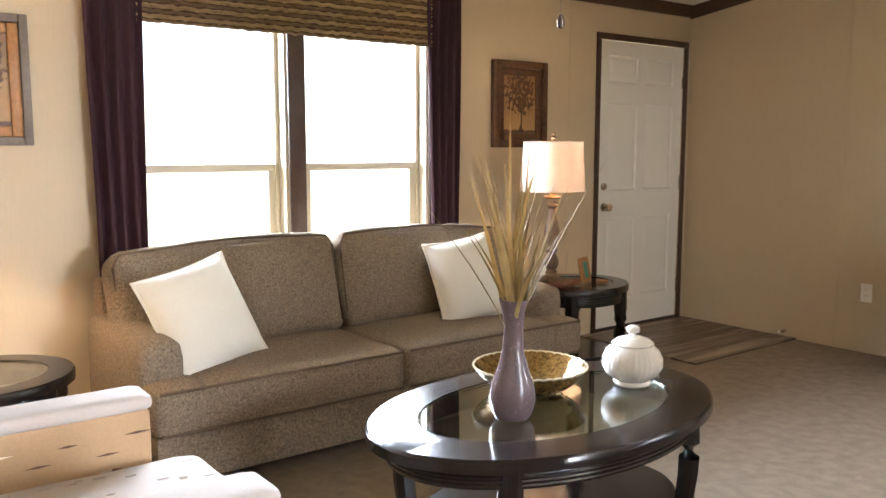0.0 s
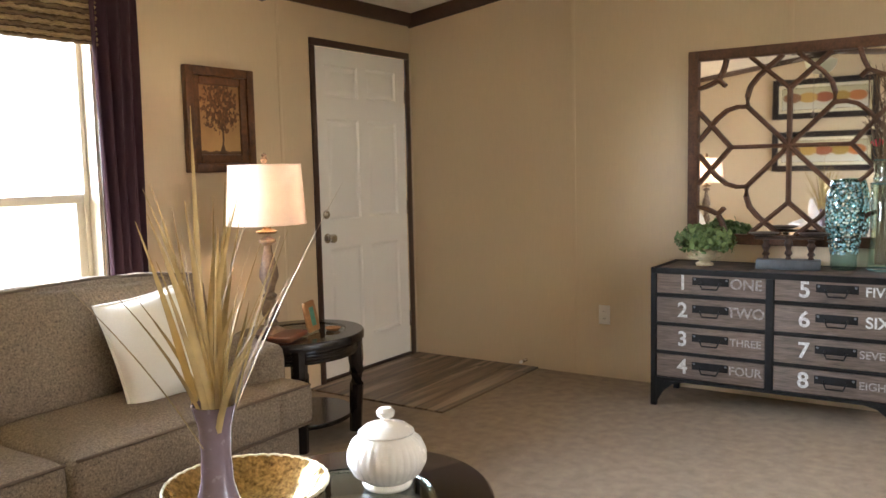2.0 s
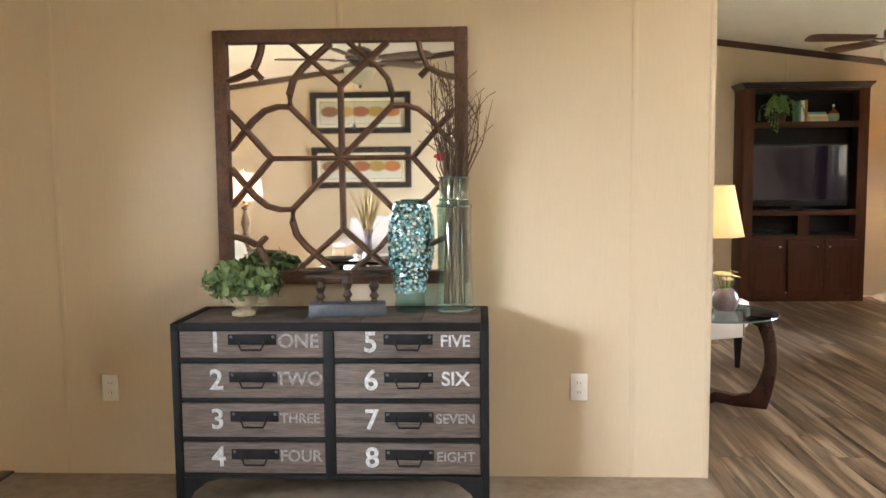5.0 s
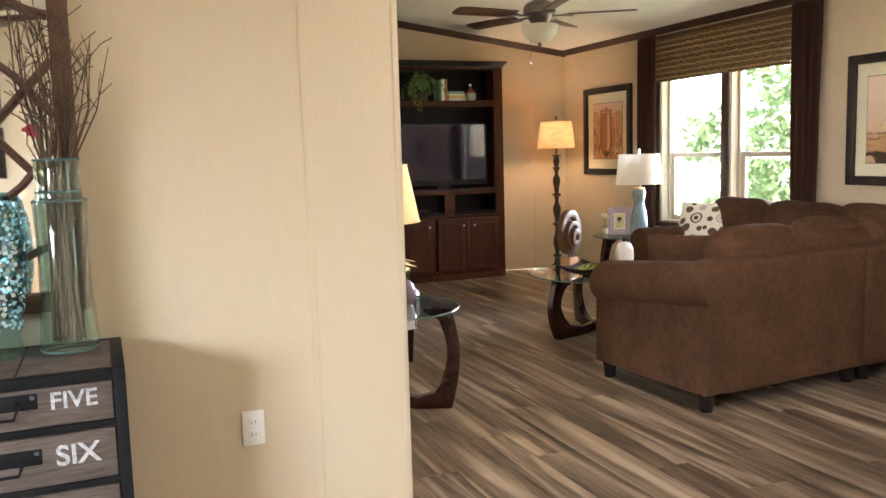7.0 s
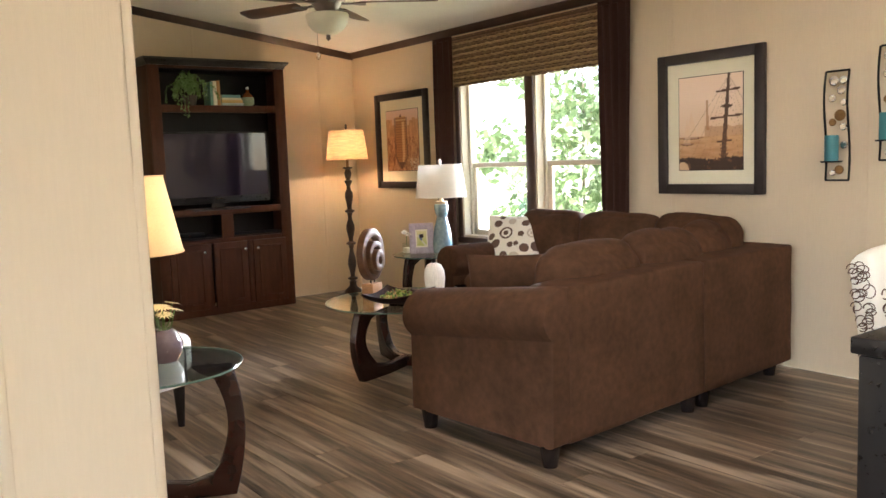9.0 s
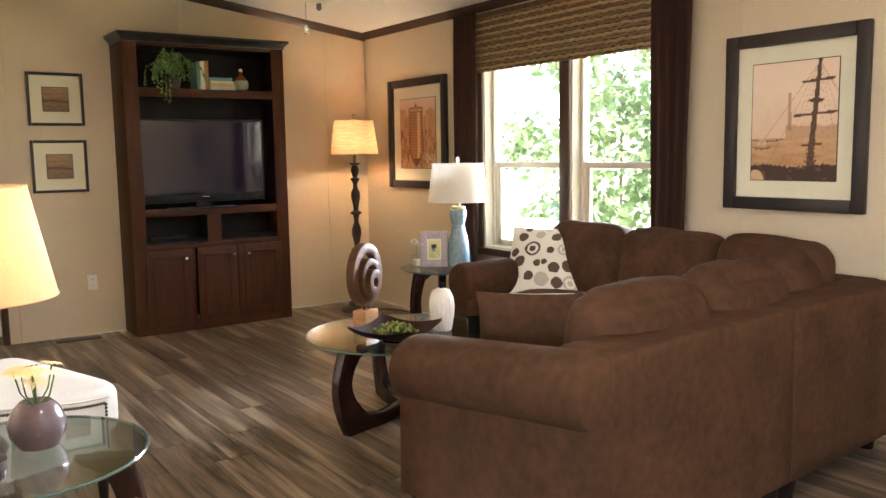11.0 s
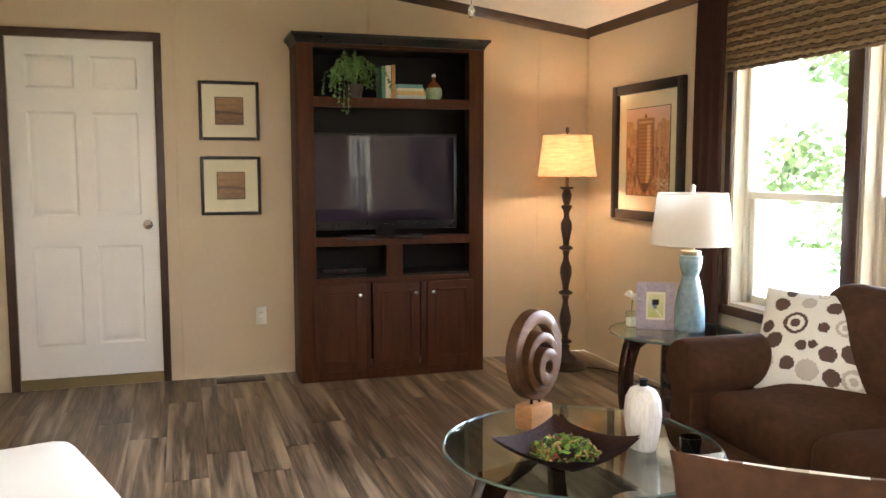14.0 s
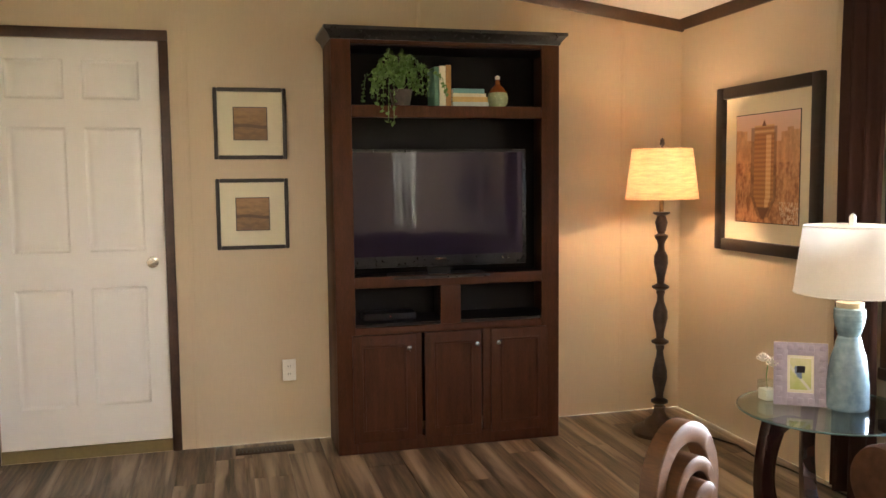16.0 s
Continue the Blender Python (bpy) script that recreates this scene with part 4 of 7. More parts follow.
def espresso_table(name, m, a, b, h, label, category, group=""):
    """An oval table with inset glass, fluted apron, four curved legs and a low shelf."""
    t = thing(name, m, label, category, group)
    part("top_rim", ring_plate(bmesh.new(), a, b, a * 0.74, b * 0.70, h - 0.038, h), M["espresso"], t)
    part("glass_top", oval(bmesh.new(), a * 0.745, b * 0.705, h - 0.012, h - 0.004), M["table_glass"], t, "clear bevelled oval glass inset")
    part("glass_bevel", ring_plate(bmesh.new(), a * 0.738, b * 0.697, a * 0.70, b * 0.66, h - 0.005, h - 0.0015), M["clear_glass"], t)
    part("apron", ring_plate(bmesh.new(), a * 0.90, b * 0.88, a * 0.86, b * 0.83, h - 0.105, h - 0.038), M["espresso"], t)
    for z in (h - 0.095, h - 0.082, h - 0.069, h - 0.056):
        pts = [(a * 0.903 * math.cos(q), b * 0.883 * math.sin(q), z) for q in (2 * math.pi * i / 64 for i in range(64))]
        part("flute", Tb(pts, 0.0045, seg=6, closed=True), M["espresso"], t)
    for k in range(4):
        q = math.radians(45 + 90 * k)
        c, s = math.cos(q), math.sin(q)
        pts = []
        for i in range(9):
            v = i / 8
            r = 0.84 + 0.05 * math.sin(v * math.pi) - 0.06 * v + 0.13 * max(0, v - 0.7) ** 1.0
            pts.append((a * r * c, b * r * s, (h - 0.04) * (1 - v)))
        part("leg", Tb(pts, lambda v: 0.040 - 0.010 * v, seg=8), M["espresso"], t)
    part("shelf", oval(bmesh.new(), a * 0.80, b * 0.78, 0.10, 0.122), M["espresso"], t)
    return t


espresso_table("coffee_table", pose(2.41, 2.085, 0), 0.655, 0.425, 0.47, "dark espresso oval coffee table with inset glass", "coffee table")
espresso_table("end_table", pose(4.03, 3.54, 0), 0.33, 0.30, 0.52, "dark espresso oval end table beside the sofa", "end table", "espresso end tables")
espresso_table("end_table", pose(0.92, 3.36, 0), 0.33, 0.30, 0.52, "dark espresso oval end table beside the sofa", "end table", "espresso end tables")


def blade_mesh(bm, base, tip, width, bend, rnd):
    """One bent blade of dry grass."""
    base, tip = Vector(base), Vector(tip)
    d = tip - base
    side = Vector((-d.y, d.x, 0))
    side = side.normalized() if side.length > 1e-4 else Vector((1, 0, 0))
    side = Matrix.Rotation(rnd.uniform(-1.2, 1.2), 3, "Z") @ side
    prev = None
    n = 8
    for i in range(n + 1):
        v = i / n
        p = base + d * v + Vector((d.x, d.y, 0)) * bend * v * (v - 1) * 1.2
        w = width * (0.55 + 1.1 * v * (1 - v) * 2) * (1 - v ** 3) + 0.0006
        cur = [bm.verts.new(p - side * w), bm.verts.new(p + Vector((0, 0, 0)) + side.cross(Vector((0, 0, 1))) * w * 0.3), bm.verts.new(p + side * w)]
        if prev:
            bm.faces.new((prev[0], prev[1], cur[1], cur[0]))
            bm.faces.new((prev[1], prev[2], cur[2], cur[1]))
        prev = cur


def grass_vase():
    rnd = random.Random(11)
    v = thing("bud_vase", pose(2.213, 2.043, 0.47), "tall taupe glazed vase filled with dry grass blades", "vase")
    prof = [(0.0, 0.0), (0.052, 0.0), (0.066, 0.02), (0.073, 0.06), (0.068, 0.10), (0.048, 0.155), (0.033, 0.21), (0.030, 0.27), (0.033, 0.32), (0.043, 0.362), (0.045, 0.368), (0.041, 0.368), (0.030, 0.33), (0.026, 0.27), (0.026, 0.22), (0.0, 0.20)]
    part("vase_body", L(prof, seg=40), M["mauve"], v)
    tips = [(-0.02, 0.0, 0.955), (-0.30, 0.10, 0.70), (0.30, -0.10, 0.80), (-0.10, 0.05, 0.80)]
    for i in range(50):
        if i < len(tips):
            tip = tips[i]
        else:
            a, r = rnd.uniform(0, 6.28), rnd.uniform(0.02, 0.19)
            tip = (r * math.cos(a), r * math.sin(a), rnd.uniform(0.58, 0.86) - r * 0.4)
        a = rnd.uniform(0, 6.28)
        bm = bmesh.new()
        blade_mesh(bm, (0.018 * math.cos(a), 0.018 * math.sin(a), 0.26), tip, rnd.uniform(0.004, 0.0085), rnd.uniform(0.1, 0.9), rnd)
        part("grass_blade", bm, M["straw"], v, smooth=80)
    return v


grass_vase()


def gold_bowl():
    b = thing("decorative_bowl", pose(2.455, 2.225, 0.47) @ Matrix.Scale(1.02, 4), "shallow amber and gold basket-weave glass bowl", "bowl")
    bm = bmesh.new()
    seg, rows = 72, 14
    for inner in (0, 1):
        g = []
        for j in range(rows + 1):
            v = j / rows
            r = (0.075 + 0.115 * v ** 0.75) - inner * 0.004
            z = 0.006 + 0.075 * v ** 1.7 + inner * 0.004
            row = []
            for i in range(seg):
                a = 2 * math.pi * i / seg
                bumpy = 0.0022 * math.cos(a * 36 + (j % 2) * math.pi) * (1 if j else 0)
                rim = 0.002 * abs(math.sin(a * 18)) if j == rows else 0
                row.append(bm.verts.new(((r + bumpy) * math.cos(a), (r + bumpy) * math.sin(a), z + rim)))
            g.append(row)
        for p, q in zip(g, g[1:]):
            for i in range(seg):
                k = (i + 1) % seg
                bm.faces.new((p[i], p[k], q[k], q[i]))
        bm.faces.new(g[0])
    part("bowl_body", bm, M["amber"], b, smooth=80)
    part("foot", L([(0.0, 0.0), (0.07, 0.0), (0.075, 0.008), (0.0, 0.009)], seg=40), M["amber"], b)
    rim = [(0.19 * math.cos(q), 0.19 * math.sin(q), 0.083 + 0.003 * abs(math.sin(q * 18))) for q in (2 * math.pi * i / 144 for i in range(144))]
    part("rim", Tb(rim, 0.0042, seg=6, closed=True), surf("pale_gold_rim", (0.78, 0.70, 0.50), vary=0.1, rough=0.12, metal=0.4), b, "pale beaded gold rim")
    return b


gold_bowl()


def ribbed_jar():
    j = thing("lidded_jar", pose(2.79, 2.06, 0.47) @ Matrix.Diagonal((1.27, 1.27, 1.07, 1)), "white ribbed ceramic jar with a knob lid", "jar")
    bm = bmesh.new()
    seg, prof = 96, [(0.0, 0.0), (0.048, 0.0), (0.052, 0.010), (0.046, 0.016), (0.068, 0.035), (0.080, 0.062), (0.080, 0.088), (0.070, 0.115), (0.054, 0.130), (0.050, 0.134)]
    rings = []
    for r, z in prof:
        rib = 0.0022 if 0.03 < z < 0.12 else 0
        rings.append([bm.verts.new(((r + rib * math.cos(i / seg * 2 * math.pi * 32)) * math.cos(2 * math.pi * i / seg), (r + rib * math.cos(i / seg * 2 * math.pi * 32)) * math.sin(2 * math.pi * i / seg), z)) for i in range(seg)])
    for a, b in zip(rings, rings[1:]):
        for i in range(seg):
            k = (i + 1) % seg
            bm.faces.new((a[i], a[k], b[k], b[i]))
    part("jar_body", bm, M["ceramic_white"], j, smooth=80)
    lid = part("lid", L([(0.056, 0.132), (0.058, 0.137), (0.045, 0.150), (0.020, 0.160), (0.010, 0.163)], seg=40), M["ceramic_white"], j)
    part("lid_knob", L([(0.0, 0.160), (0.010, 0.161), (0.009, 0.167), (0.018, 0.175), (0.019, 0.186), (0.012, 0.195), (0.0, 0.197)], seg=28), M["ceramic_white"], lid)
    return j


ribbed_jar()


def shade_mesh(r0, r1, h, z, seg=48):
    return lathe(bmesh.new(), [(r0, z), (r1, z + h)], seg=seg, cap=False)


def lamp_shade(parent, r0, r1, z0, z1, material):
    s = part("shade", shade_mesh(r0, r1, z1 - z0, z0), material, parent, "softly glowing fabric drum shade")
    for r, z in ((r0, z0), (r1, z1)):
        part("shade_rim", Tb([(r * math.cos(a), r * math.sin(a), z) for a in (2 * math.pi * i / 40 for i in range(40))], 0.003, seg=6, closed=True), material, s)
    return s


def turned_lamp(m, label):
    l = thing("table_lamp", m, label, "table lamp", "turned table lamps")
    prof = [(0.0, 0.0), (0.075, 0.0), (0.078, 0.015), (0.055, 0.03), (0.03, 0.045), (0.034, 0.06), (0.026, 0.075), (0.040, 0.10), (0.042, 0.13), (0.024, 0.17), (0.036, 0.19), (0.022, 0.205), (0.030, 0.24), (0.046, 0.28), (0.042, 0.32), (0.020, 0.40), (0.018, 0.43), (0.040, 0.445), (0.040, 0.455), (0.015, 0.47), (0.0, 0.475)]
    part("lamp_base", L(prof, seg=36), M["turned"], l)
    part("socket", L([(0.045, 0.485), (0.05, 0.495), (0.02, 0.505), (0.015, 0.56), (0.0, 0.56)], seg=24), M["brass"], l)
    lamp_shade(l, 0.186, 0.168, 0.53, 0.805, M["linen"])
    part("harp", Tb([(0.0, 0.03, 0.54), (0.0, 0.05, 0.66), (0.0, 0.0, 0.80), (0.0, -0.05, 0.66), (0.0, -0.03, 0.54)], 0.003, seg=6), M["brass"], l)
    part("finial", L([(0.0, 0.80), (0.010, 0.80), (0.008, 0.815), (0.018, 0.828), (0.010, 0.842), (0.013, 0.852), (0.0, 0.862)], seg=20), M["turned"], l)
    return l


WARM = (1.0, 0.74, 0.46)
turned_lamp(pose(3.905, 3.60, 0.52), "turned wooden table lamp with glowing cream shade")
turned_lamp(pose(0.80, 3.50, 0.52), "turned wooden table lamp with glowing cream shade")
lamp("POINT", "lamp_light", pose(3.905, 3.60, 1.17), 1.1, WARM, 0.03)
lamp("POINT", "lamp_light", pose(0.80, 3.50, 1.17), 5.0, WARM, 0.03)


def end_table_trinkets():
    t = thing("carved_tray", pose(3.87, 3.46, 0.52, 0, 0, 20), "small carved reddish wooden tray under the lamp", "tray")
    part("tray_body", R((0, 0, 0.014), (0.20, 0.12, 0.028), 0.012, n=7, rough=0.006), surf("reddish_wood", (0.14, 0.045, 0.022), vary=0.3, rough=0.5), t)
    f = thing("photo_stand", pose(4.06, 3.47, 0.52, 0, 0, 15), "small rustic wooden frame with a teal picture", "photo frame")
    tilt = pose(0, 0, 0, -12)
    part("frame_body", R((0, 0, 0.075), (0.10, 0.018, 0.15), 0.008, n=7, rough=0.008), M["oak"], f, m=tilt)
    part("photo", B(-0.02, 0.02, -0.012, -0.010, 0.03, 0.12), surf("teal_photo", (0.06, 0.26, 0.20), vary=0.3, scale=40, rough=0.3), f, m=tilt)
    d = thing("small_dish", pose(4.14, 3.42, 0.52), "small tan pebble dish on the end table", "dish")
    part("dish_body", L([(0.0, 0.0), (0.03, 0.0), (0.04, 0.012), (0.034, 0.012), (0.0, 0.006)], seg=24), M["oak"], d)


end_table_trinkets()


# Tan of the arm sides is warm lamplight put into the cloth colour.
M["lamplit_dashed"] = surf("lamplit_tan_upholstery", (0.44, 0.29, 0.16), vary=0.10, scale=4, fine=150, rough=0.85, bump=0.2, bscale=300)


def patterned_chair():
    c = thing("armchair", pose(0.86, 2.08, 0, 0, 0, 0), "pale rose armchair with stitched dash pattern", "armchair")
    D = M["dashed"]
    part("base", R((0, 0, 0.21), (0.80, 0.74, 0.22), 0.03, n=7), D, c)
    part("seat_cushion", R((0.09, 0, 0.385), (0.80, 0.62, 0.16), 0.05, n=11, bulge=(0.01, 0.0, 0.03), rough=0.006, seed=2), D, c)
    part("backrest", R((-0.42, 0, 0.55), (0.18, 0.78, 0.62), 0.06, n=9, bulge=(0.02, 0, 0)), D, c)
    rnd = random.Random(8)
    for sy in (-1, 1):
        # Same cloth throughout: sides painted lamplit, cap left pale.
        arm = part("arm", R((-0.03, sy * 0.39, 0.36), (0.80, 0.13, 0.48), 0.025, n=9, bulge=(0, 0.004, 0.004)), M["lamplit_dashed"], c)
        part("arm_cap", R((-0.03, sy * 0.39, 0.612), (0.81, 0.142, 0.045), 0.020, n=9), D, arm, "pale rose top of the arm, painted without the lamp tint")
        for face in (-1, 1):
            y = sy * 0.39 + face * 0.0655
            for r in range(9):
                x = -0.40 + rnd.uniform(0, 0.12)
                while x < 0.30:
                    w = rnd.uniform(0.035, 0.075)
                    z = 0.17 + 0.046 * r + rnd.uniform(-0.006, 0.006)
                    bm = prism(bmesh.new(), [(x, z), (x + w * 0.5, z - 0.003), (x + w, z), (x + w * 0.5, z + 0.004)], "y", y - 0.002, y + 0.002)
                    part("dash", bm, M["dash"] if rnd.random() < 0.75 else M["dash_lite"], arm)
                    x += w + rnd.uniform(0.05, 0.13)
    for k in range(46):
        x, y = rnd.uniform(-0.25, 0.44), rnd.uniform(-0.27, 0.27)
        z = 0.4655 + 0.030 * (1 - ((x - 0.09) / 0.40) ** 2) * (1 - (y / 0.31) ** 2)
        part("seat_dash", B(x, x + rnd.uniform(0.015, 0.03), y, y + 0.005, z - 0.001, z + 0.0012), M["dash_grey"], c)
    for sx in (-0.32, 0.34):
        for sy in (-0.3, 0.3):
            part("leg", L([(0.0, 0.0), (0.018, 0.0), (0.026, 0.10), (0.0, 0.10)], seg=16), M["espresso"], c, m=pose(sx, sy, 0))
    return c


patterned_chair()


def door_stop():
    d = thing("door_stop", pose(E, 3.22, 0.055), "spring door stop with white tip on the wall", "door stop")
    pts = [(-0.004 - 0.07 * i / 90, 0.008 * math.cos(i * 0.7), 0.008 * math.sin(i * 0.7)) for i in range(91)]
    part("spring", Tb(pts, 0.0014, seg=5), M["nickel"], d)
    part("tip", L([(0.0, 0.0), (0.010, 0.0), (0.010, 0.014), (0.0, 0.016)], seg=16), M["plate"], d, m=pose(-0.074, 0, 0, 0, -90, 0))


door_stop()


# ---- chest of numbered drawers ----
M["chalk_faint"] = surf("nearly_worn_off_paint", (0.36, 0.33, 0.31), second=(0.08, 0.06, 0.05), scale=60, fine=170, rough=0.85)


def drawer_chest():
    c = thing("drawer_chest", pose(5.345, 1.655, 0), "industrial eight-drawer chest of weathered planks and black iron", "chest of drawers")
    W2, D, H = 0.60, 0.41, 0.745
    I = M["iron"]
    part("carcass", B(0.014, D, -W2 + 0.01, W2 - 0.01, 0.155, H - 0.012), M["cabinside"], c)
    for k in range(5):
        y0 = -W2 + 0.03 + k * 0.228
        part("top_board", B(0.03, D - 0.01, y0, y0 + 0.226, H - 0.014, H - 0.002, bevel=0.002), M["barn"], c)
    for y0, y1 in ((-W2, -W2 + 0.03), (W2 - 0.03, W2)):
        part("top_edge", B(0, D, y0, y1, H - 0.03, H, bevel=0.002), I, c)
    part("top_edge", B(0, 0.03, -W2 + 0.03, W2 - 0.03, H - 0.03, H, bevel=0.002), I, c)
    part("top_edge", B(D - 0.012, D, -W2 + 0.03, W2 - 0.03, H - 0.03, H, bevel=0.002), I, c)
    for y in (-W2, W2 - 0.03):
        for x in (0, D - 0.03):
            part("corner_post", B(x, x + 0.03, y, y + 0.03, 0, H - 0.03, bevel=0.002), I, c)
    part("centre_post", B(0, 0.02, -0.019, 0.019, 0.15, H - 0.03, bevel=0.002), I, c)
    rows = [(0.612, 0.728), (0.458, 0.594), (0.306, 0.442), (0.165, 0.290)]
    for z in (0.603, 0.450, 0.298, 0.152):
        part("cross_rail", B(0.002, 0.02, -W2 + 0.03, W2 - 0.03, z - 0.008, z + 0.009, bevel=0.002), I, c)
    for sy in (-1, 1):
        prof = [(sy * (W2 - 0.03), 0.15), (sy * (W2 - 0.20), 0.15), (sy * (W2 - 0.12), 0.13), (sy * (W2 - 0.07), 0.09), (sy * (W2 - 0.03), 0.02)]
        part("foot_gusset", prism(bmesh.new(), prof, "x", 0.004, 0.010), I, c)
    names = {0: ("1 ONE", "2 TWO", "3 THREE", "4 FOUR"), 1: ("5 FIVE", "6 SIX", "7 SEVEN", "8 EIGHT")}
    face = Matrix(((0, 0, -1, 0), (-1, 0, 0, 0), (0, 1, 0, 0), (0, 0, 0, 1)))
    for col, (ya, yb) in enumerate(((W2 - 0.033, 0.021), (-0.021, -W2 + 0.033))):
        for r, (z0, z1) in enumerate(rows):
            zc, wd = (z0 + z1) / 2, abs(yb - ya)
            d = part("drawer_front", B(0.004, 0.03, ya, yb, z0 + 0.002, z1 - 0.004, bevel=0.003), M["barn"], c)
            yh = ya - wd * 0.51
            part("handle_plate", B(0.001, 0.005, yh - 0.092, yh + 0.092, zc - 0.006, zc + 0.034, bevel=0.001), I, d)
            part("handle", Tb([(0.002, yh + 0.048, zc + 0.012), (-0.014, yh + 0.048, zc + 0.004), (-0.018, yh + 0.038, zc - 0.022), (-0.018, yh - 0.038, zc - 0.022), (-0.014, yh - 0.048, zc + 0.004), (0.002, yh - 0.048, zc + 0.012)], 0.0042, seg=8), I, d)
            for q in (-0.08, 0.08):
                part("rivet", L([(0.006, 0.0), (0.005, 0.003), (0.0, 0.004)], seg=10), M["slate"], d, m=pose(0.001, yh + q, zc + 0.024, 0, -90, 0))
            num, word = names[col][r].split()
            words("number", num, 0.108, M["chalk"], d, Matrix.Translation((0.0035, ya - wd * 0.25, zc)) @ face, "worn white stencilled number")
            words("word", word, 0.074 if len(word) < 4 else 0.062 if len(word) < 5 else 0.052, M["chalk"] if word in ("FIVE", "SIX") else M["chalk_faint"], d, Matrix.Translation((0.0035, ya - wd * 0.83, zc + 0.006)) @ face, "worn white stencilled word")
    return c


drawer_chest()


def lattice_mirror():
    H = 0.525
    m = thing("wall_mirror", pose(E, 1.658, 1.367, 0, 0, -90), "large square mirror with rusty brown lattice frame", "mirror")
    part("mirror_glass", B(-H + 0.03, H - 0.03, -0.012, -0.002, -H + 0.03, H - 0.03), M["mirror"], m, "clear silvered mirror glass")
    f = 0.055
    for n, q in (("frame_side", (-H, -H + f, -H, H)), ("frame_side", (H - f, H, -H, H)), ("frame_top", (-H + f, H - f, H - f, H)), ("frame_bottom", (-H + f, H - f, -H, -H + f))):
        part(n, B(q[0], q[1], -0.038, -0.001, q[2], q[3], bevel=0.005), M["rust"], m)
    g = H - f
    lines = [[(0, 0.0), (0, 0.63)], [(0, 0), (0.63, 0)], [(0, 0.63), (0.42, 1.0)], [(0.63, 0), (1.0, 0.42)], [(0, 0), (0.45, 0.45)],
             [(0.45, 0.45), (0.455, 0.56), (0.42, 0.68), (0.33, 0.79), (0.08, 1.0)], [(0.45, 0.45), (0.56, 0.455), (0.68, 0.42), (0.79, 0.33), (1.0, 0.08)],
             [(0.69, 1.0), (0.705, 0.93), (0.73, 0.86), (0.765, 0.79), (0.765, 0.765), (0.70, 0.70)], [(0.70, 0.70), (0.765, 0.765), (0.79, 0.765), (0.86, 0.73), (0.93, 0.705), (1.0, 0.69)]]
    for li, line in enumerate(lines):
        for sx in (1, -1):
            for sz in (1, -1):
                if li == 0 and sx < 0 or li == 1 and sz < 0:
                    continue
                pts = [(sx * u * g, -0.024 - 0.0006 * (li % 3), sz * v * g) for u, v in line]
                part("lattice_bar", Tb(pts, 0.0155, seg=6, flat=0.8), M["rust"], m)
    return m


lattice_mirror()


def leafy_ball(bm, c, rad, count, size, rnd, squash=0.7):
    for _ in range(count):
        d = Vector((rnd.gauss(0, 1), rnd.gauss(0, 1), abs(rnd.gauss(0, 1)) - 0.35)).normalized()
        p = Vector(c) + Vector((d.x, d.y, d.z * squash)) * rad * rnd.uniform(0.72, 1.08)
        rot = d.to_track_quat("Z", "Y").to_matrix() @ Euler((rnd.uniform(-0.9, 0.9), rnd.uniform(-0.9, 0.9), rnd.uniform(0, 6.28))).to_matrix()
        s = size * rnd.uniform(0.7, 1.3)
        q = [p + rot @ Vector(v) * s for v in ((0, -0.5, 0), (0.33, -0.1, 0.08), (0.25, 0.35, 0.05), (0, 0.6, -0.05), (-0.25, 0.35, 0.05), (-0.33, -0.1, 0.08))]
        vs = [bm.verts.new(v) for v in q]
        bm.faces.new((vs[0], vs[1], vs[2], vs[3]))
        bm.faces.new((vs[0], vs[3], vs[4], vs[5]))


M["aqua_pane"] = pane_glass("aqua_vase_glass", (0.62, 0.80, 0.80), 0.16)
M["vase_glass"] = pane_glass("green_tinted_vase_glass", (0.90, 0.965, 0.935), 0.18)
M["chip_silver"] = surf("silver_chip", (0.72, 0.90, 0.95), vary=0.06, rough=0.06, rvary=0.03, metal=0.9)


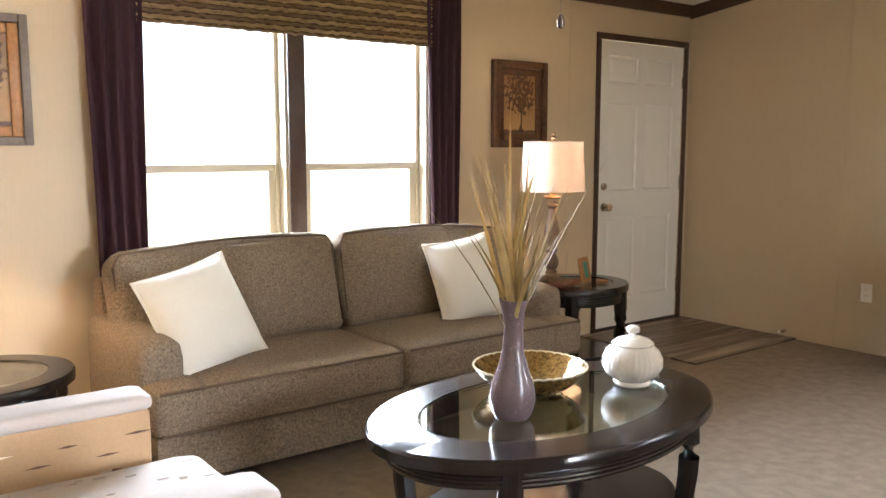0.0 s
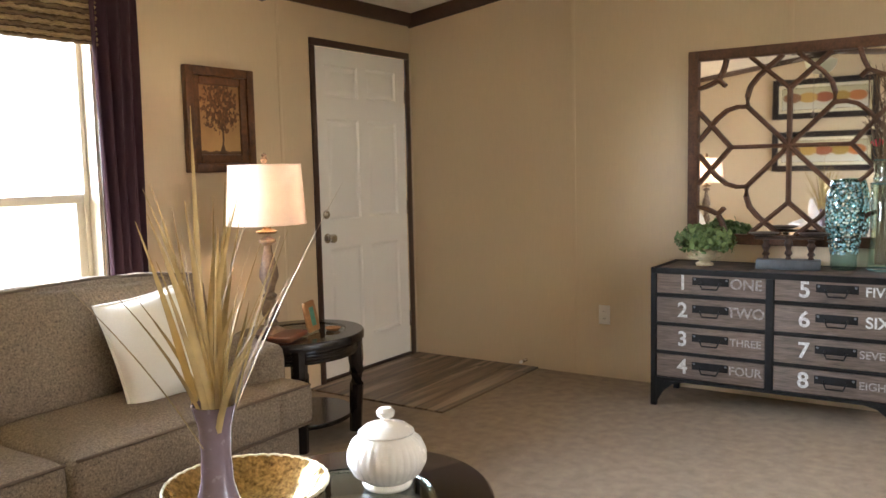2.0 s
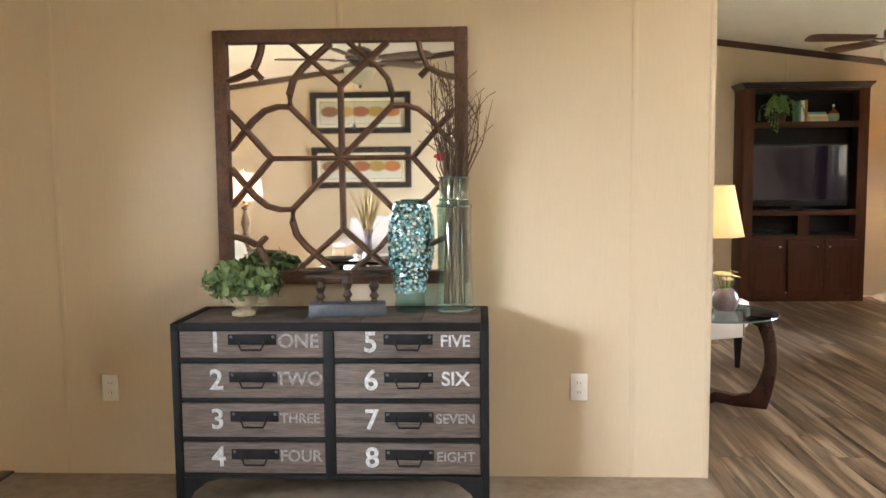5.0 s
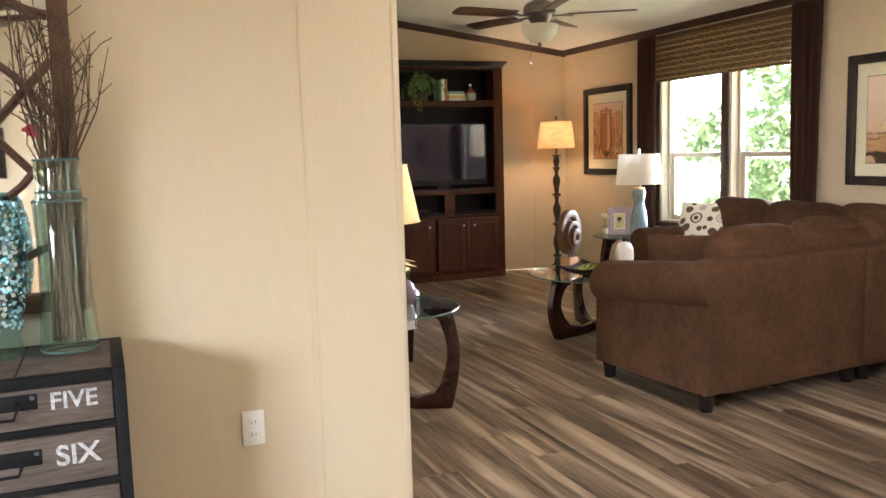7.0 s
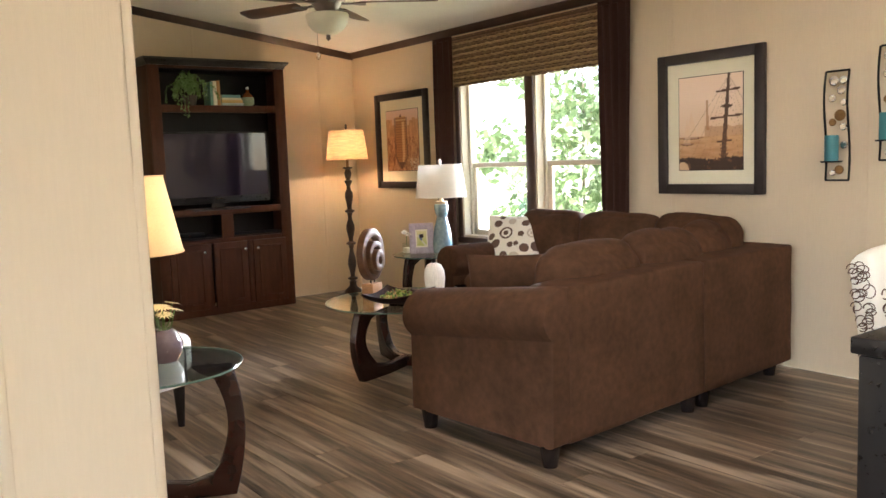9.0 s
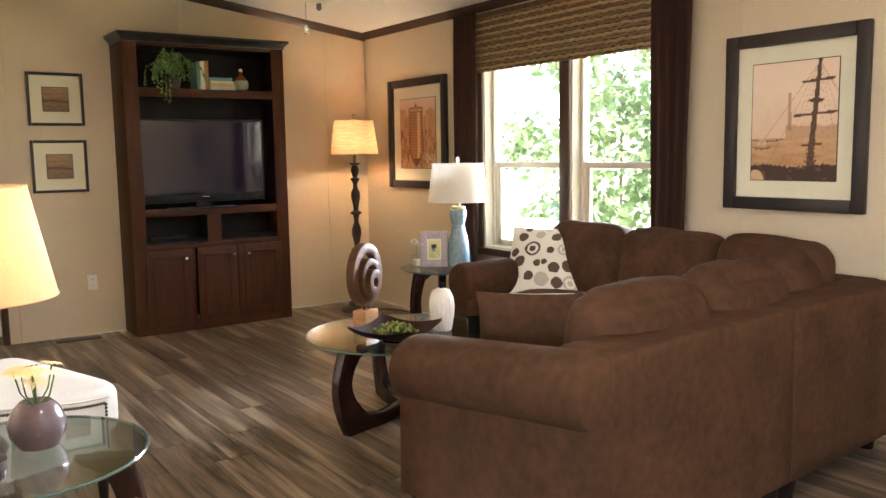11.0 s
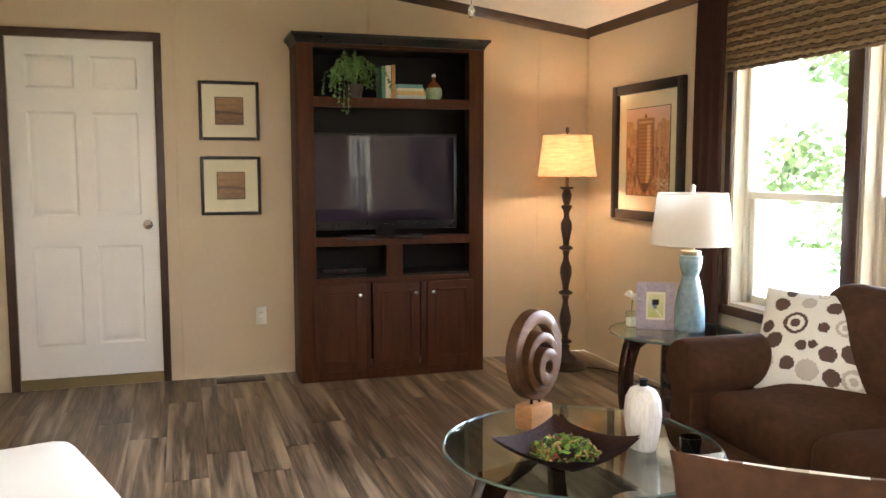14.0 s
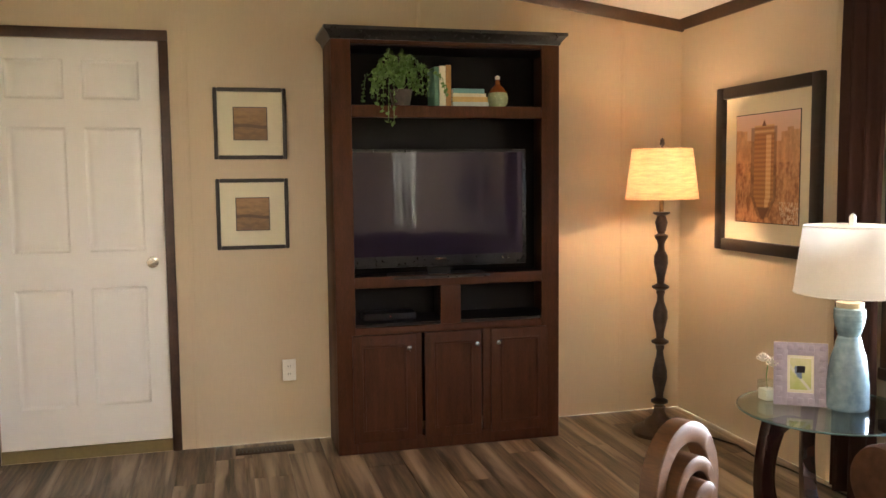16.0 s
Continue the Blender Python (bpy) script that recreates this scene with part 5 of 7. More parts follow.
def chest_things():
    rnd = random.Random(21)
    z = 0.745
    u = thing("potted_plant", pose(5.545, 2.03, z), "small urn with a round grey-green leafy plant", "plant")
    part("urn", L([(0.0, 0.0), (0.045, 0.0), (0.046, 0.012), (0.028, 0.022), (0.030, 0.030), (0.055, 0.045), (0.062, 0.075), (0.058, 0.085), (0.05, 0.085), (0.048, 0.06), (0.0, 0.05)], seg=32), M["stone"], u)
    for sy in (-1, 1):
        part("handle", Tb([(0, sy * 0.055, 0.075), (0, sy * 0.085, 0.072), (0, sy * 0.092, 0.05), (0, sy * 0.07, 0.04), (0, sy * 0.05, 0.045)], 0.005, seg=8), M["stone"], u)
    bm = bmesh.new()
    leafy_ball(bm, (0, 0, 0.12), 0.150, 300, 0.030, rnd, 0.66)
    leafy_ball(bm, (0, 0, 0.12), 0.128, 420, 0.028, rnd, 0.70)
    leafy_ball(bm, (0, 0, 0.115), 0.09, 260, 0.026, rnd, 0.72)
    part("foliage", bm, M["leaf_pale"], u, smooth=80)
    s = thing("balance_scale", pose(5.535, 1.61, z, 0, 0, 8), "dark antique balance scale on a grey base", "scale")
    part("base_block", B(-0.045, 0.045, -0.15, 0.15, 0, 0.05, bevel=0.006), M["slate"], s)
    post = [(0.0, 0.05), (0.016, 0.05), (0.010, 0.065), (0.020, 0.08), (0.011, 0.10), (0.022, 0.13), (0.012, 0.155), (0.018, 0.17), (0.0, 0.175)]
    for y, k in ((0.0, 1.0), (0.105, 0.8), (-0.105, 0.8)):
        part("post", L([(r, 0.05 + (q - 0.05) * k) for r, q in post], seg=20), M["bronze"], s, m=pose(0, y, 0))
    part("beam", B(-0.010, 0.010, -0.16, 0.16, 0.150, 0.166, bevel=0.004), M["bronze"], s)
    for y in (-0.115, 0.115):
        part("pan", L([(0.0, 0.168), (0.05, 0.170), (0.075, 0.182), (0.072, 0.184), (0.0, 0.175)], seg=28), M["bronze"], s, m=pose(0, y, 0))
    v = thing("mosaic_vase", pose(5.63, 1.37, z), "tall aqua mosaic glass vase", "vase")
    bm = bmesh.new()
    prof = [(0.0, 0.0), (0.055, 0.0), (0.062, 0.02), (0.060, 0.06), (0.068, 0.12), (0.083, 0.20), (0.088, 0.28), (0.083, 0.36), (0.066, 0.42), (0.058, 0.445), (0.053, 0.445), (0.06, 0.42), (0.0, 0.40)]
    part("vase_body", L(prof, seg=40), M["aqua_pane"], v)
    chips = [bm, bmesh.new()]
    for j in range(30):
        zz = 0.085 + j * 0.0118
        r = next((a[0] + (b[0] - a[0]) * (zz - a[1]) / (b[1] - a[1]) for a, b in zip(prof[1:10], prof[2:11]) if a[1] <= zz <= b[1]), 0.06)
        for i in range(34):
            a = 2 * math.pi * (i + 0.5 * (j % 2)) / 34 + rnd.uniform(-0.04, 0.04)
            tilt = Euler((rnd.uniform(-0.5, 0.5), rnd.uniform(-0.5, 0.5), a)).to_matrix()
            c = Vector(((r + 0.002) * math.cos(a), (r + 0.002) * math.sin(a), zz + rnd.uniform(-0.003, 0.003)))
            q = [(0, -0.0062, -0.005), (0, 0.0055, -0.0058), (0, 0.0066, 0.0052), (0, -0.0052, 0.006)]
            k = rnd.uniform(0.7, 1.15)
            if rnd.random() < 0.30:
                continue
            t = chips[rnd.random() < 0.5]
            t.faces.new([t.verts.new(c + tilt @ (Vector(p) * k)) for p in q])
    tagged(part("silver_chips", chips[1], M["chip_silver"], v, "silvery mirror mosaic chips"), kind="stuff")
    bm = chips[0]
    tagged(part("glass_chips", bm, M["mosaic"], v, "pale aqua glass chips"), kind="stuff")
    g = thing("tall_glass_vase", pose(5.645, 1.19, z), "tall clear green-tinted glass vase holding dry twigs", "vase")
    out = [(0.0, 0.0), (0.075, 0.0), (0.080, 0.012), (0.076, 0.06), (0.069, 0.16), (0.067, 0.30), (0.070, 0.41), (0.072, 0.425), (0.060, 0.435), (0.058, 0.46), (0.060, 0.535), (0.062, 0.54)]
    inn = [(0.056, 0.535), (0.054, 0.44), (0.065, 0.41), (0.063, 0.16), (0.068, 0.03), (0.0, 0.022)]
    part("glass_body", L(out + inn, seg=40), M["vase_glass"], g)
    for r, q in ((0.078, 0.008), (0.070, 0.424), (0.060, 0.538), (0.059, 0.45)):
        part("glass_rim", Tb([(r * math.cos(a), r * math.sin(a), q) for a in (2 * math.pi * i / 36 for i in range(36))], 0.0035, seg=6, closed=True), M["edge_glass"], g)
    for k in range(34):
        a, r = rnd.uniform(0, 6.28), rnd.uniform(0.0, 0.045)
        top = rnd.uniform(0.62, 1.02)
        sp = rnd.uniform(0.02, 0.17) * (0.4 + 0.6 * (top > 0.75))
        b = a + rnd.uniform(-1.5, 1.5)
        base = Vector((r * math.cos(a), r * math.sin(a), 0.03))
        tip = Vector((0.7 * sp * math.cos(b) - 0.03, sp * math.sin(b), top))
        neck = Vector((0.03 * math.cos(b), 0.03 * math.sin(b), 0.5))
        mid = (neck + tip) / 2 + Vector((rnd.uniform(-0.03, 0.03), rnd.uniform(-0.03, 0.03), 0))
        bm = Tb([base, neck, mid, tip], lambda s: 0.0042 * (1 - 0.75 * s), seg=5)
        for q in range(3):
            f = mid.lerp(tip, rnd.uniform(0, 0.8))
            e = f + Vector((rnd.uniform(-0.05, 0.05), rnd.uniform(-0.08, 0.08), rnd.uniform(0.03, 0.10)))
            tube(bm, [f, (f + e) / 2 + Vector((0, 0, 0.01)), e], 0.0014, seg=4)
        part("twig", bm, M["twig"], g)
    bm = bmesh.new()
    leafy_ball(bm, (0, 0, 0), 0.010, 6, 0.034, rnd, 1.8)
    part("red_bloom", bm, surf("red_petals", (0.55, 0.02, 0.05), vary=0.2, rough=0.6), g, "small crimson bloom among the twigs", m=pose(0.070, 0.057, 0.622))


chest_things()


# ---- family room ----
def media_cabinet():
    c = thing("media_cabinet", pose(10.65, -2.10, 0), "tall dark cherry media cabinet with doors below", "cabinet")
    C = M["cherry"]
    w, D, H = 0.60, 0.335, 2.095
    for sy in (-1, 1):
        part("side_panel", B(0.02, D, sy * w, sy * (w - 0.02), 0, H, bevel=0.002), C, c)
        part("face_stile", B(0, 0.022, sy * w, sy * (w - 0.098), 0, H, bevel=0.003), C, c)
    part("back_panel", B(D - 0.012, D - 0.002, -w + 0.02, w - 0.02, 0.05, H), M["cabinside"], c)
    a = w - 0.098
    for z0, z1 in ((0.0, 0.075), (0.615, 0.652), (0.855, 0.912), (1.714, 1.775), (2.075, H)):
        part("face_rail", B(0.0005, 0.022, -a, a, z0, z1, bevel=0.003), C, c)
    part("centre_stile", B(0.0005, 0.022, -0.052, 0.056, 0.652, 0.855, bevel=0.003), C, c)
    part("centre_stile", B(0.0005, 0.022, -0.20 - 0.03, -0.20 + 0.03, 0.075, 0.615, bevel=0.003), C, c)
    part("centre_stile", B(0.0005, 0.022, 0.16, 0.22, 0.075, 0.615, bevel=0.003), C, c)
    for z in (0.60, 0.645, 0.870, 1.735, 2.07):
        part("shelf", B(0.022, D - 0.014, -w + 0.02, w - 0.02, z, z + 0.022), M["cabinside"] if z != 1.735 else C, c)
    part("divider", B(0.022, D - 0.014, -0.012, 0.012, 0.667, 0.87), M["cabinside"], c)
    bm = bmesh.new()
    rings = []
    for e, z in ((0.004, 0.0), (0.006, 0.008), (0.012, 0.020), (0.026, 0.036), (0.036, 0.044), (0.036, 0.060)):
        rings.append([bm.verts.new(q) for q in ((-e, -w - e, H + z), (D, -w - e, H + z), (D, w + e, H + z), (-e, w + e, H + z))])
    for a, b in zip(rings, rings[1:]):
        for i in range(4):
            bm.faces.new((a[i], a[(i + 1) % 4], b[(i + 1) % 4], b[i]))
    bm.faces.new(rings[-1])
    bm.faces.new(list(reversed(rings[0])))
    part("cornice", bm, M["black"], c, "black flared crown moulding", smooth=25)
    for y0, y1, ky in ((0.195, 0.522, 0.235), (-0.158, 0.148, -0.128), (-0.528, -0.212, -0.245)):
        d = part("cabinet_door", B(-0.018, 0.0, y0, y1, 0.062, 0.615, bevel=0.004), C, c)
        f = 0.05
        for q in ((y0 + f, y1 - f, 0.112, 0.125), (y0 + f, y1 - f, 0.552, 0.565), (y0 + f, y0 + f + 0.013, 0.125, 0.552), (y1 - f - 0.013, y1 - f, 0.125, 0.552)):
            part("panel_bead", B(-0.024, -0.016, q[0], q[1], q[2], q[3], bevel=0.003), C, d)
        part("door_panel", B(-0.0205, -0.016, y0 + f + 0.013, y1 - f - 0.013, 0.125, 0.552), C, d)
        part("knob", L([(0.0, 0.0), (0.006, 0.0), (0.005, 0.012), (0.013, 0.018), (0.013, 0.024), (0.0, 0.028)], seg=16), M["nickel"], d, "small nickel knob", m=pose(-0.018, ky, 0.545, 0, -90, 0))
    return c


media_cabinet()


def television():
    t = thing("television", pose(10.69, -2.055, 0.892), "black flat-screen television, switched off", "television")
    part("bezel", B(0.0, 0.05, -0.475, 0.475, 0.060, 0.665, bevel=0.006), M["black"], t)
    part("screen", B(-0.002, 0.002, -0.452, 0.452, 0.118, 0.648), M["screen"], t, "glossy dark purple-grey screen")
    part("badge", B(-0.003, 0.0, -0.03, 0.03, 0.095, 0.103), M["chrome"], t)
    part("neck", B(0.030, 0.05, -0.06, 0.06, 0.012, 0.07), M["cabinside"], t)
    part("stand", R((0.05, 0, 0.009), (0.20, 0.52, 0.018), 0.008, n=7), M["black"], t)
    b = thing("receiver_box", pose(10.74, -1.80, 0.667), "small black box with a red standby light", "set-top box")
    part("box_body", B(0.03, 0.16, -0.14, 0.14, 0.0, 0.036, bevel=0.004), M["cabinside"], b)
    part("red_light", B(0.028, 0.031, -0.004, 0.004, 0.018, 0.022), surf("red_led", (0.5, 0.03, 0.01), rough=0.3), b)


television()


def shelf_things():
    rnd = random.Random(31)
    z = 1.776
    p = thing("trailing_plant", pose(10.705, -1.86, z), "trailing green ivy in a small pot", "plant")
    part("pot", L([(0.0, 0.0), (0.045, 0.0), (0.06, 0.08), (0.054, 0.08), (0.0, 0.06)], seg=24), M["bronze"], p)
    bm, bl = bmesh.new(), bmesh.new()
    for k in range(26):
        reach = rnd.uniform(-0.25, 0.21)
        out = rnd.uniform(-0.10, 0.07)
        apex = rnd.uniform(0.12, 0.22) - 0.25 * abs(reach)
        end = rnd.uniform(0.02, 0.12)
        if k < 5:
            reach, out, end = 0.06 + 0.028 * k, -0.115, (-0.10, -0.085, -0.04, 0.0, 0.03)[k]
        pts = [Vector((0, 0, 0.07)), Vector((out * 0.4, reach * 0.45, 0.08 + apex)), Vector((out * 0.9, reach * 0.92, 0.07 + apex * 0.55)), Vector((out, reach, end))]
        tube(bm, pts, 0.0018, seg=5)
        for q in range(15):
            s = 0.2 + 0.8 * q / 14
            i = min(2, int(s * 3))
            leafy_ball(bl, pts[i].lerp(pts[i + 1], s * 3 - i), 0.011, 2, 0.021, rnd, 1.0)
    part("stems", bm, M["leaf"], p)
    part("foliage", bl, M["leaf"], p, smooth=80)
    cols = ((0.10, 0.22, 0.16), (0.62, 0.58, 0.44), (0.40, 0.20, 0.06))
    for k, (y, w, h) in enumerate(((-2.045, 0.026, 0.20), (-2.076, 0.034, 0.205), (-2.108, 0.028, 0.21))):
        b = thing("book", pose(10.72, y, z), "upright book standing on the cabinet shelf", "book", "upright shelf books")
        cov = surf("book_cover", cols[k], vary=0.15, scale=15, rough=0.5)
        part("cover", B(-0.03, 0.12, -w / 2, w / 2, 0, h, bevel=0.003), cov, b)
        part("pages", B(-0.031, -0.029, -w / 2 + 0.003, w / 2 - 0.003, 0.005, h - 0.004), M["paper"] if k == 1 else cov, b)
    zz = z
    for k, (w, t, col) in enumerate(((0.19, 0.022, (0.42, 0.46, 0.44)), (0.19, 0.026, (0.55, 0.36, 0.12)), (0.18, 0.018, (0.62, 0.56, 0.36)), (0.17, 0.024, (0.14, 0.30, 0.28)))):
        b = thing("book", pose(10.74, -2.225 + 0.006 * k, zz, 0, 0, 2 * k - 3), "book lying flat in a small stack", "book", "stacked shelf books")
        cov = surf("flat_book_cover", col, vary=0.12, rough=0.5)
        part("cover", B(-0.065, 0.065, -w / 2, w / 2, 0, 0.003), cov, b)
        part("cover", B(-0.065, 0.065, -w / 2, w / 2, t - 0.003, t), cov, b)
        part("pages", B(-0.061, 0.06, -w / 2 + 0.004, w / 2 - 0.004, 0.003, t - 0.003), M["paper"], b)
        part("spine", B(-0.068, -0.063, -w / 2, w / 2, 0, t, bevel=0.001), cov, b)
        zz += t
    v = thing("small_bottle", pose(10.73, -2.385, z), "round amber and green ceramic bottle", "bottle")
    part("bottle_body", L([(0.0, 0.0), (0.035, 0.0), (0.052, 0.02), (0.056, 0.05), (0.050, 0.075)], seg=28), surf("sage_glaze", (0.30, 0.36, 0.22), vary=0.2, rough=0.25), v)
    part("shoulder", L([(0.050, 0.075), (0.035, 0.10), (0.014, 0.118), (0.011, 0.145), (0.0, 0.146)], seg=28), surf("amber_glaze", (0.22, 0.07, 0.02), vary=0.2, rough=0.2), v)
    part("stopper", L([(0.012, 0.145), (0.013, 0.160), (0.0, 0.168)], seg=16), M["plate"], v)


shelf_things()


def spindle_floor_lamp():
    l = thing("floor_lamp", pose(10.54, -3.245, 0), "dark turned spindle floor lamp with burlap shade", "floor lamp")
    prof = [(0.0, 0.0), (0.145, 0.0), (0.148, 0.02), (0.125, 0.035), (0.085, 0.05), (0.075, 0.075), (0.040, 0.10), (0.030, 0.13), (0.034, 0.15)]
    part("base", L(prof, seg=40), M["bronze"], l)
    z, prof = 0.15, [(0.030, 0.15)]
    for h, r in ((0.33, 0.040), (0.30, 0.040), (0.28, 0.038)):
        prof += [(0.022, z + 0.01), (0.046, z + 0.025), (0.046, z + 0.035), (0.020, z + 0.05), (0.022, z + 0.08), (r, z + 0.16), (r * 0.95, z + 0.20), (0.020, z + h - 0.05), (0.018, z + h - 0.02), (0.024, z + h)]
        z += h
    prof += [(0.036, z + 0.02), (0.036, z + 0.03), (0.018, z + 0.04), (0.026, z + 0.06), (0.034, z + 0.10), (0.022, z + 0.135), (0.045, z + 0.145), (0.045, z + 0.155), (0.0, z + 0.157)]
    part("spindle", L(prof, seg=28), M["bronze"], l)
    part("socket", L([(0.012, z + 0.155), (0.012, z + 0.22), (0.018, z + 0.225), (0.018, z + 0.27), (0.0, z + 0.272)], seg=16), M["brass"], l)
    lamp_shade(l, 0.193, 0.158, 1.285, 1.55, M["burlap"])
    part("finial", L([(0.0, 1.55), (0.008, 1.55), (0.006, 1.565), (0.015, 1.578), (0.010, 1.59), (0.012, 1.60), (0.0, 1.612)], seg=16), M["bronze"], l)
    k = thing("lamp_cord", pose(0, 0, 0), "thin dark lamp cord lying along the wall", "cord")
    part("cord_run", Tb([(10.47, -3.36, 0.008), (10.40, -3.46, 0.006), (10.22, -3.52, 0.006), (10.05, -3.50, 0.006), (9.85, -3.545, 0.006), (9.62, -3.56, 0.006), (9.45, -3.57, 0.006)], 0.005, seg=6), M["black"], k)


spindle_floor_lamp()
lamp("POINT", "lamp_light", pose(10.54, -3.245, 1.40), 2.0, WARM, 0.03)


def bent_leg(r, h, th=0.026):
    """One bentwood leg in its x, z plane: from under the top, out and down, and back along the floor."""
    out, inn = [], []
    for i in range(13):
        v = i / 12
        z = h * (1 - v)
        out.append((r * (0.80 + 0.20 * math.sin(math.pi * (0.15 + 0.75 * v))), z))
    out += [(r * 0.70, 0.0), (r * 0.35, 0.0), (0.0, 0.012)]
    inn = [(0.0, 0.075), (r * 0.35, 0.06), (r * 0.60, 0.085)]
    for i in range(9):
        v = 1 - i / 8
        z = 0.12 + (h - 0.17) * (1 - v)
        inn.append((r * (0.62 + 0.19 * math.sin(math.pi * (0.12 + 0.78 * v))), z))
    inn += [(r * 0.52, h - 0.02), (r * 0.45, h)]
    return prism(bmesh.new(), out + inn, "y", -th, th, bevel=0.006)


def glass_table(name, m, r, h, angles, label, category, group=""):
    t = thing(name, m, label, category, group)
    part("glass_top", oval(bmesh.new(), r - 0.002, r - 0.002, h - 0.011, h - 0.001), M["table_glass"], t, "clear round glass top")
    part("glass_edge", Tb([(r * math.cos(a), r * math.sin(a), h - 0.006) for a in (2 * math.pi * i / 72 for i in range(72))], 0.0046, seg=6, closed=True), M["edge_glass"], t)
    for a in angles:
        g = part("leg", bent_leg(r * 0.99, h - 0.018), M["espresso2"], t, m=pose(0, 0, 0, 0, 0, a))
        part("glass_pad", L([(0.012, h - 0.019), (0.014, h - 0.011), (0.0, h - 0.011)], seg=14), M["chrome"], g, m=pose(r * 0.62, 0, 0))
    return t


M["espresso2"] = surf("dark_bentwood", (0.030, 0.010, 0.007), vary=0.2, scale=5, fine=14, rough=0.26, rvary=0.03, coat=0.1)
glass_table("glass_coffee_table", pose(7.98, -2.06, 0), 0.46, 0.42, (106, 226, 346), "round glass coffee table on dark bentwood legs", "coffee table")
glass_table("glass_end_table", pose(9.18, -3.20, 0), 0.33, 0.51, (95, 215, 335), "round glass end table on dark bentwood legs", "end table", "glass end tables")
glass_table("glass_end_table", pose(6.95, -0.22, 0), 0.33, 0.52, (245, 5, 125), "round glass end table on dark bentwood legs", "end table", "glass end tables")


def ceramic_lamp():
    l = thing("table_lamp", pose(9.16, -3.27, 0.51), "blue-grey ribbed ceramic lamp with white drum shade", "table lamp")
    bm = bmesh.new()
    prof = [(0.0, 0.0), (0.075, 0.0), (0.080, 0.01), (0.078, 0.10), (0.062, 0.20), (0.043, 0.27), (0.040, 0.285), (0.052, 0.32), (0.058, 0.355), (0.057, 0.385), (0.048, 0.39), (0.0, 0.392)]
    dense = []
    for (r0, z0), (r1, z1) in zip(prof, prof[1:]):
        for i in range(6):
            q = i / 6
            z = z0 + (z1 - z0) * q
            dense.append((max(0, r0 + (r1 - r0) * q + (0.0012 * math.sin(z * 420) if 0.01 < z < 0.38 else 0)), z))
    part("lamp_base", L(dense + [prof[-1]], seg=40), M["ceramic_blue"], l)
    part("neck", L([(0.048, 0.39), (0.05, 0.41), (0.02, 0.415), (0.014, 0.47), (0.0, 0.47)], seg=24), M["stone"], l)
    lamp_shade(l, 0.202, 0.172, 0.445, 0.70, M["whiteshade"])
    part("finial", L([(0.0, 0.70), (0.012, 0.70), (0.013, 0.735), (0.006, 0.745), (0.0, 0.748)], seg=16), M["ceramic_white"], l)


ceramic_lamp()
lamp("POINT", "lamp_light", pose(9.16, -3.27, 1.07), 0.28, (1.0, 0.82, 0.6), 0.03)


def bird_art(u, v):
    c = mixc((0.42, 0.45, 0.12), (0.62, 0.58, 0.30), v + 0.3 * fbm(4 * u, 4 * v))
    if math.hypot((u - 0.42) * 1.3 + (v - 0.5) * 0.7, (v - 0.55)) < 0.2:
        return (0.12, 0.16, 0.24)
    if abs(v - 0.75 + 0.8 * u) < 0.06:
        return (0.60, 0.58, 0.42)
    return c


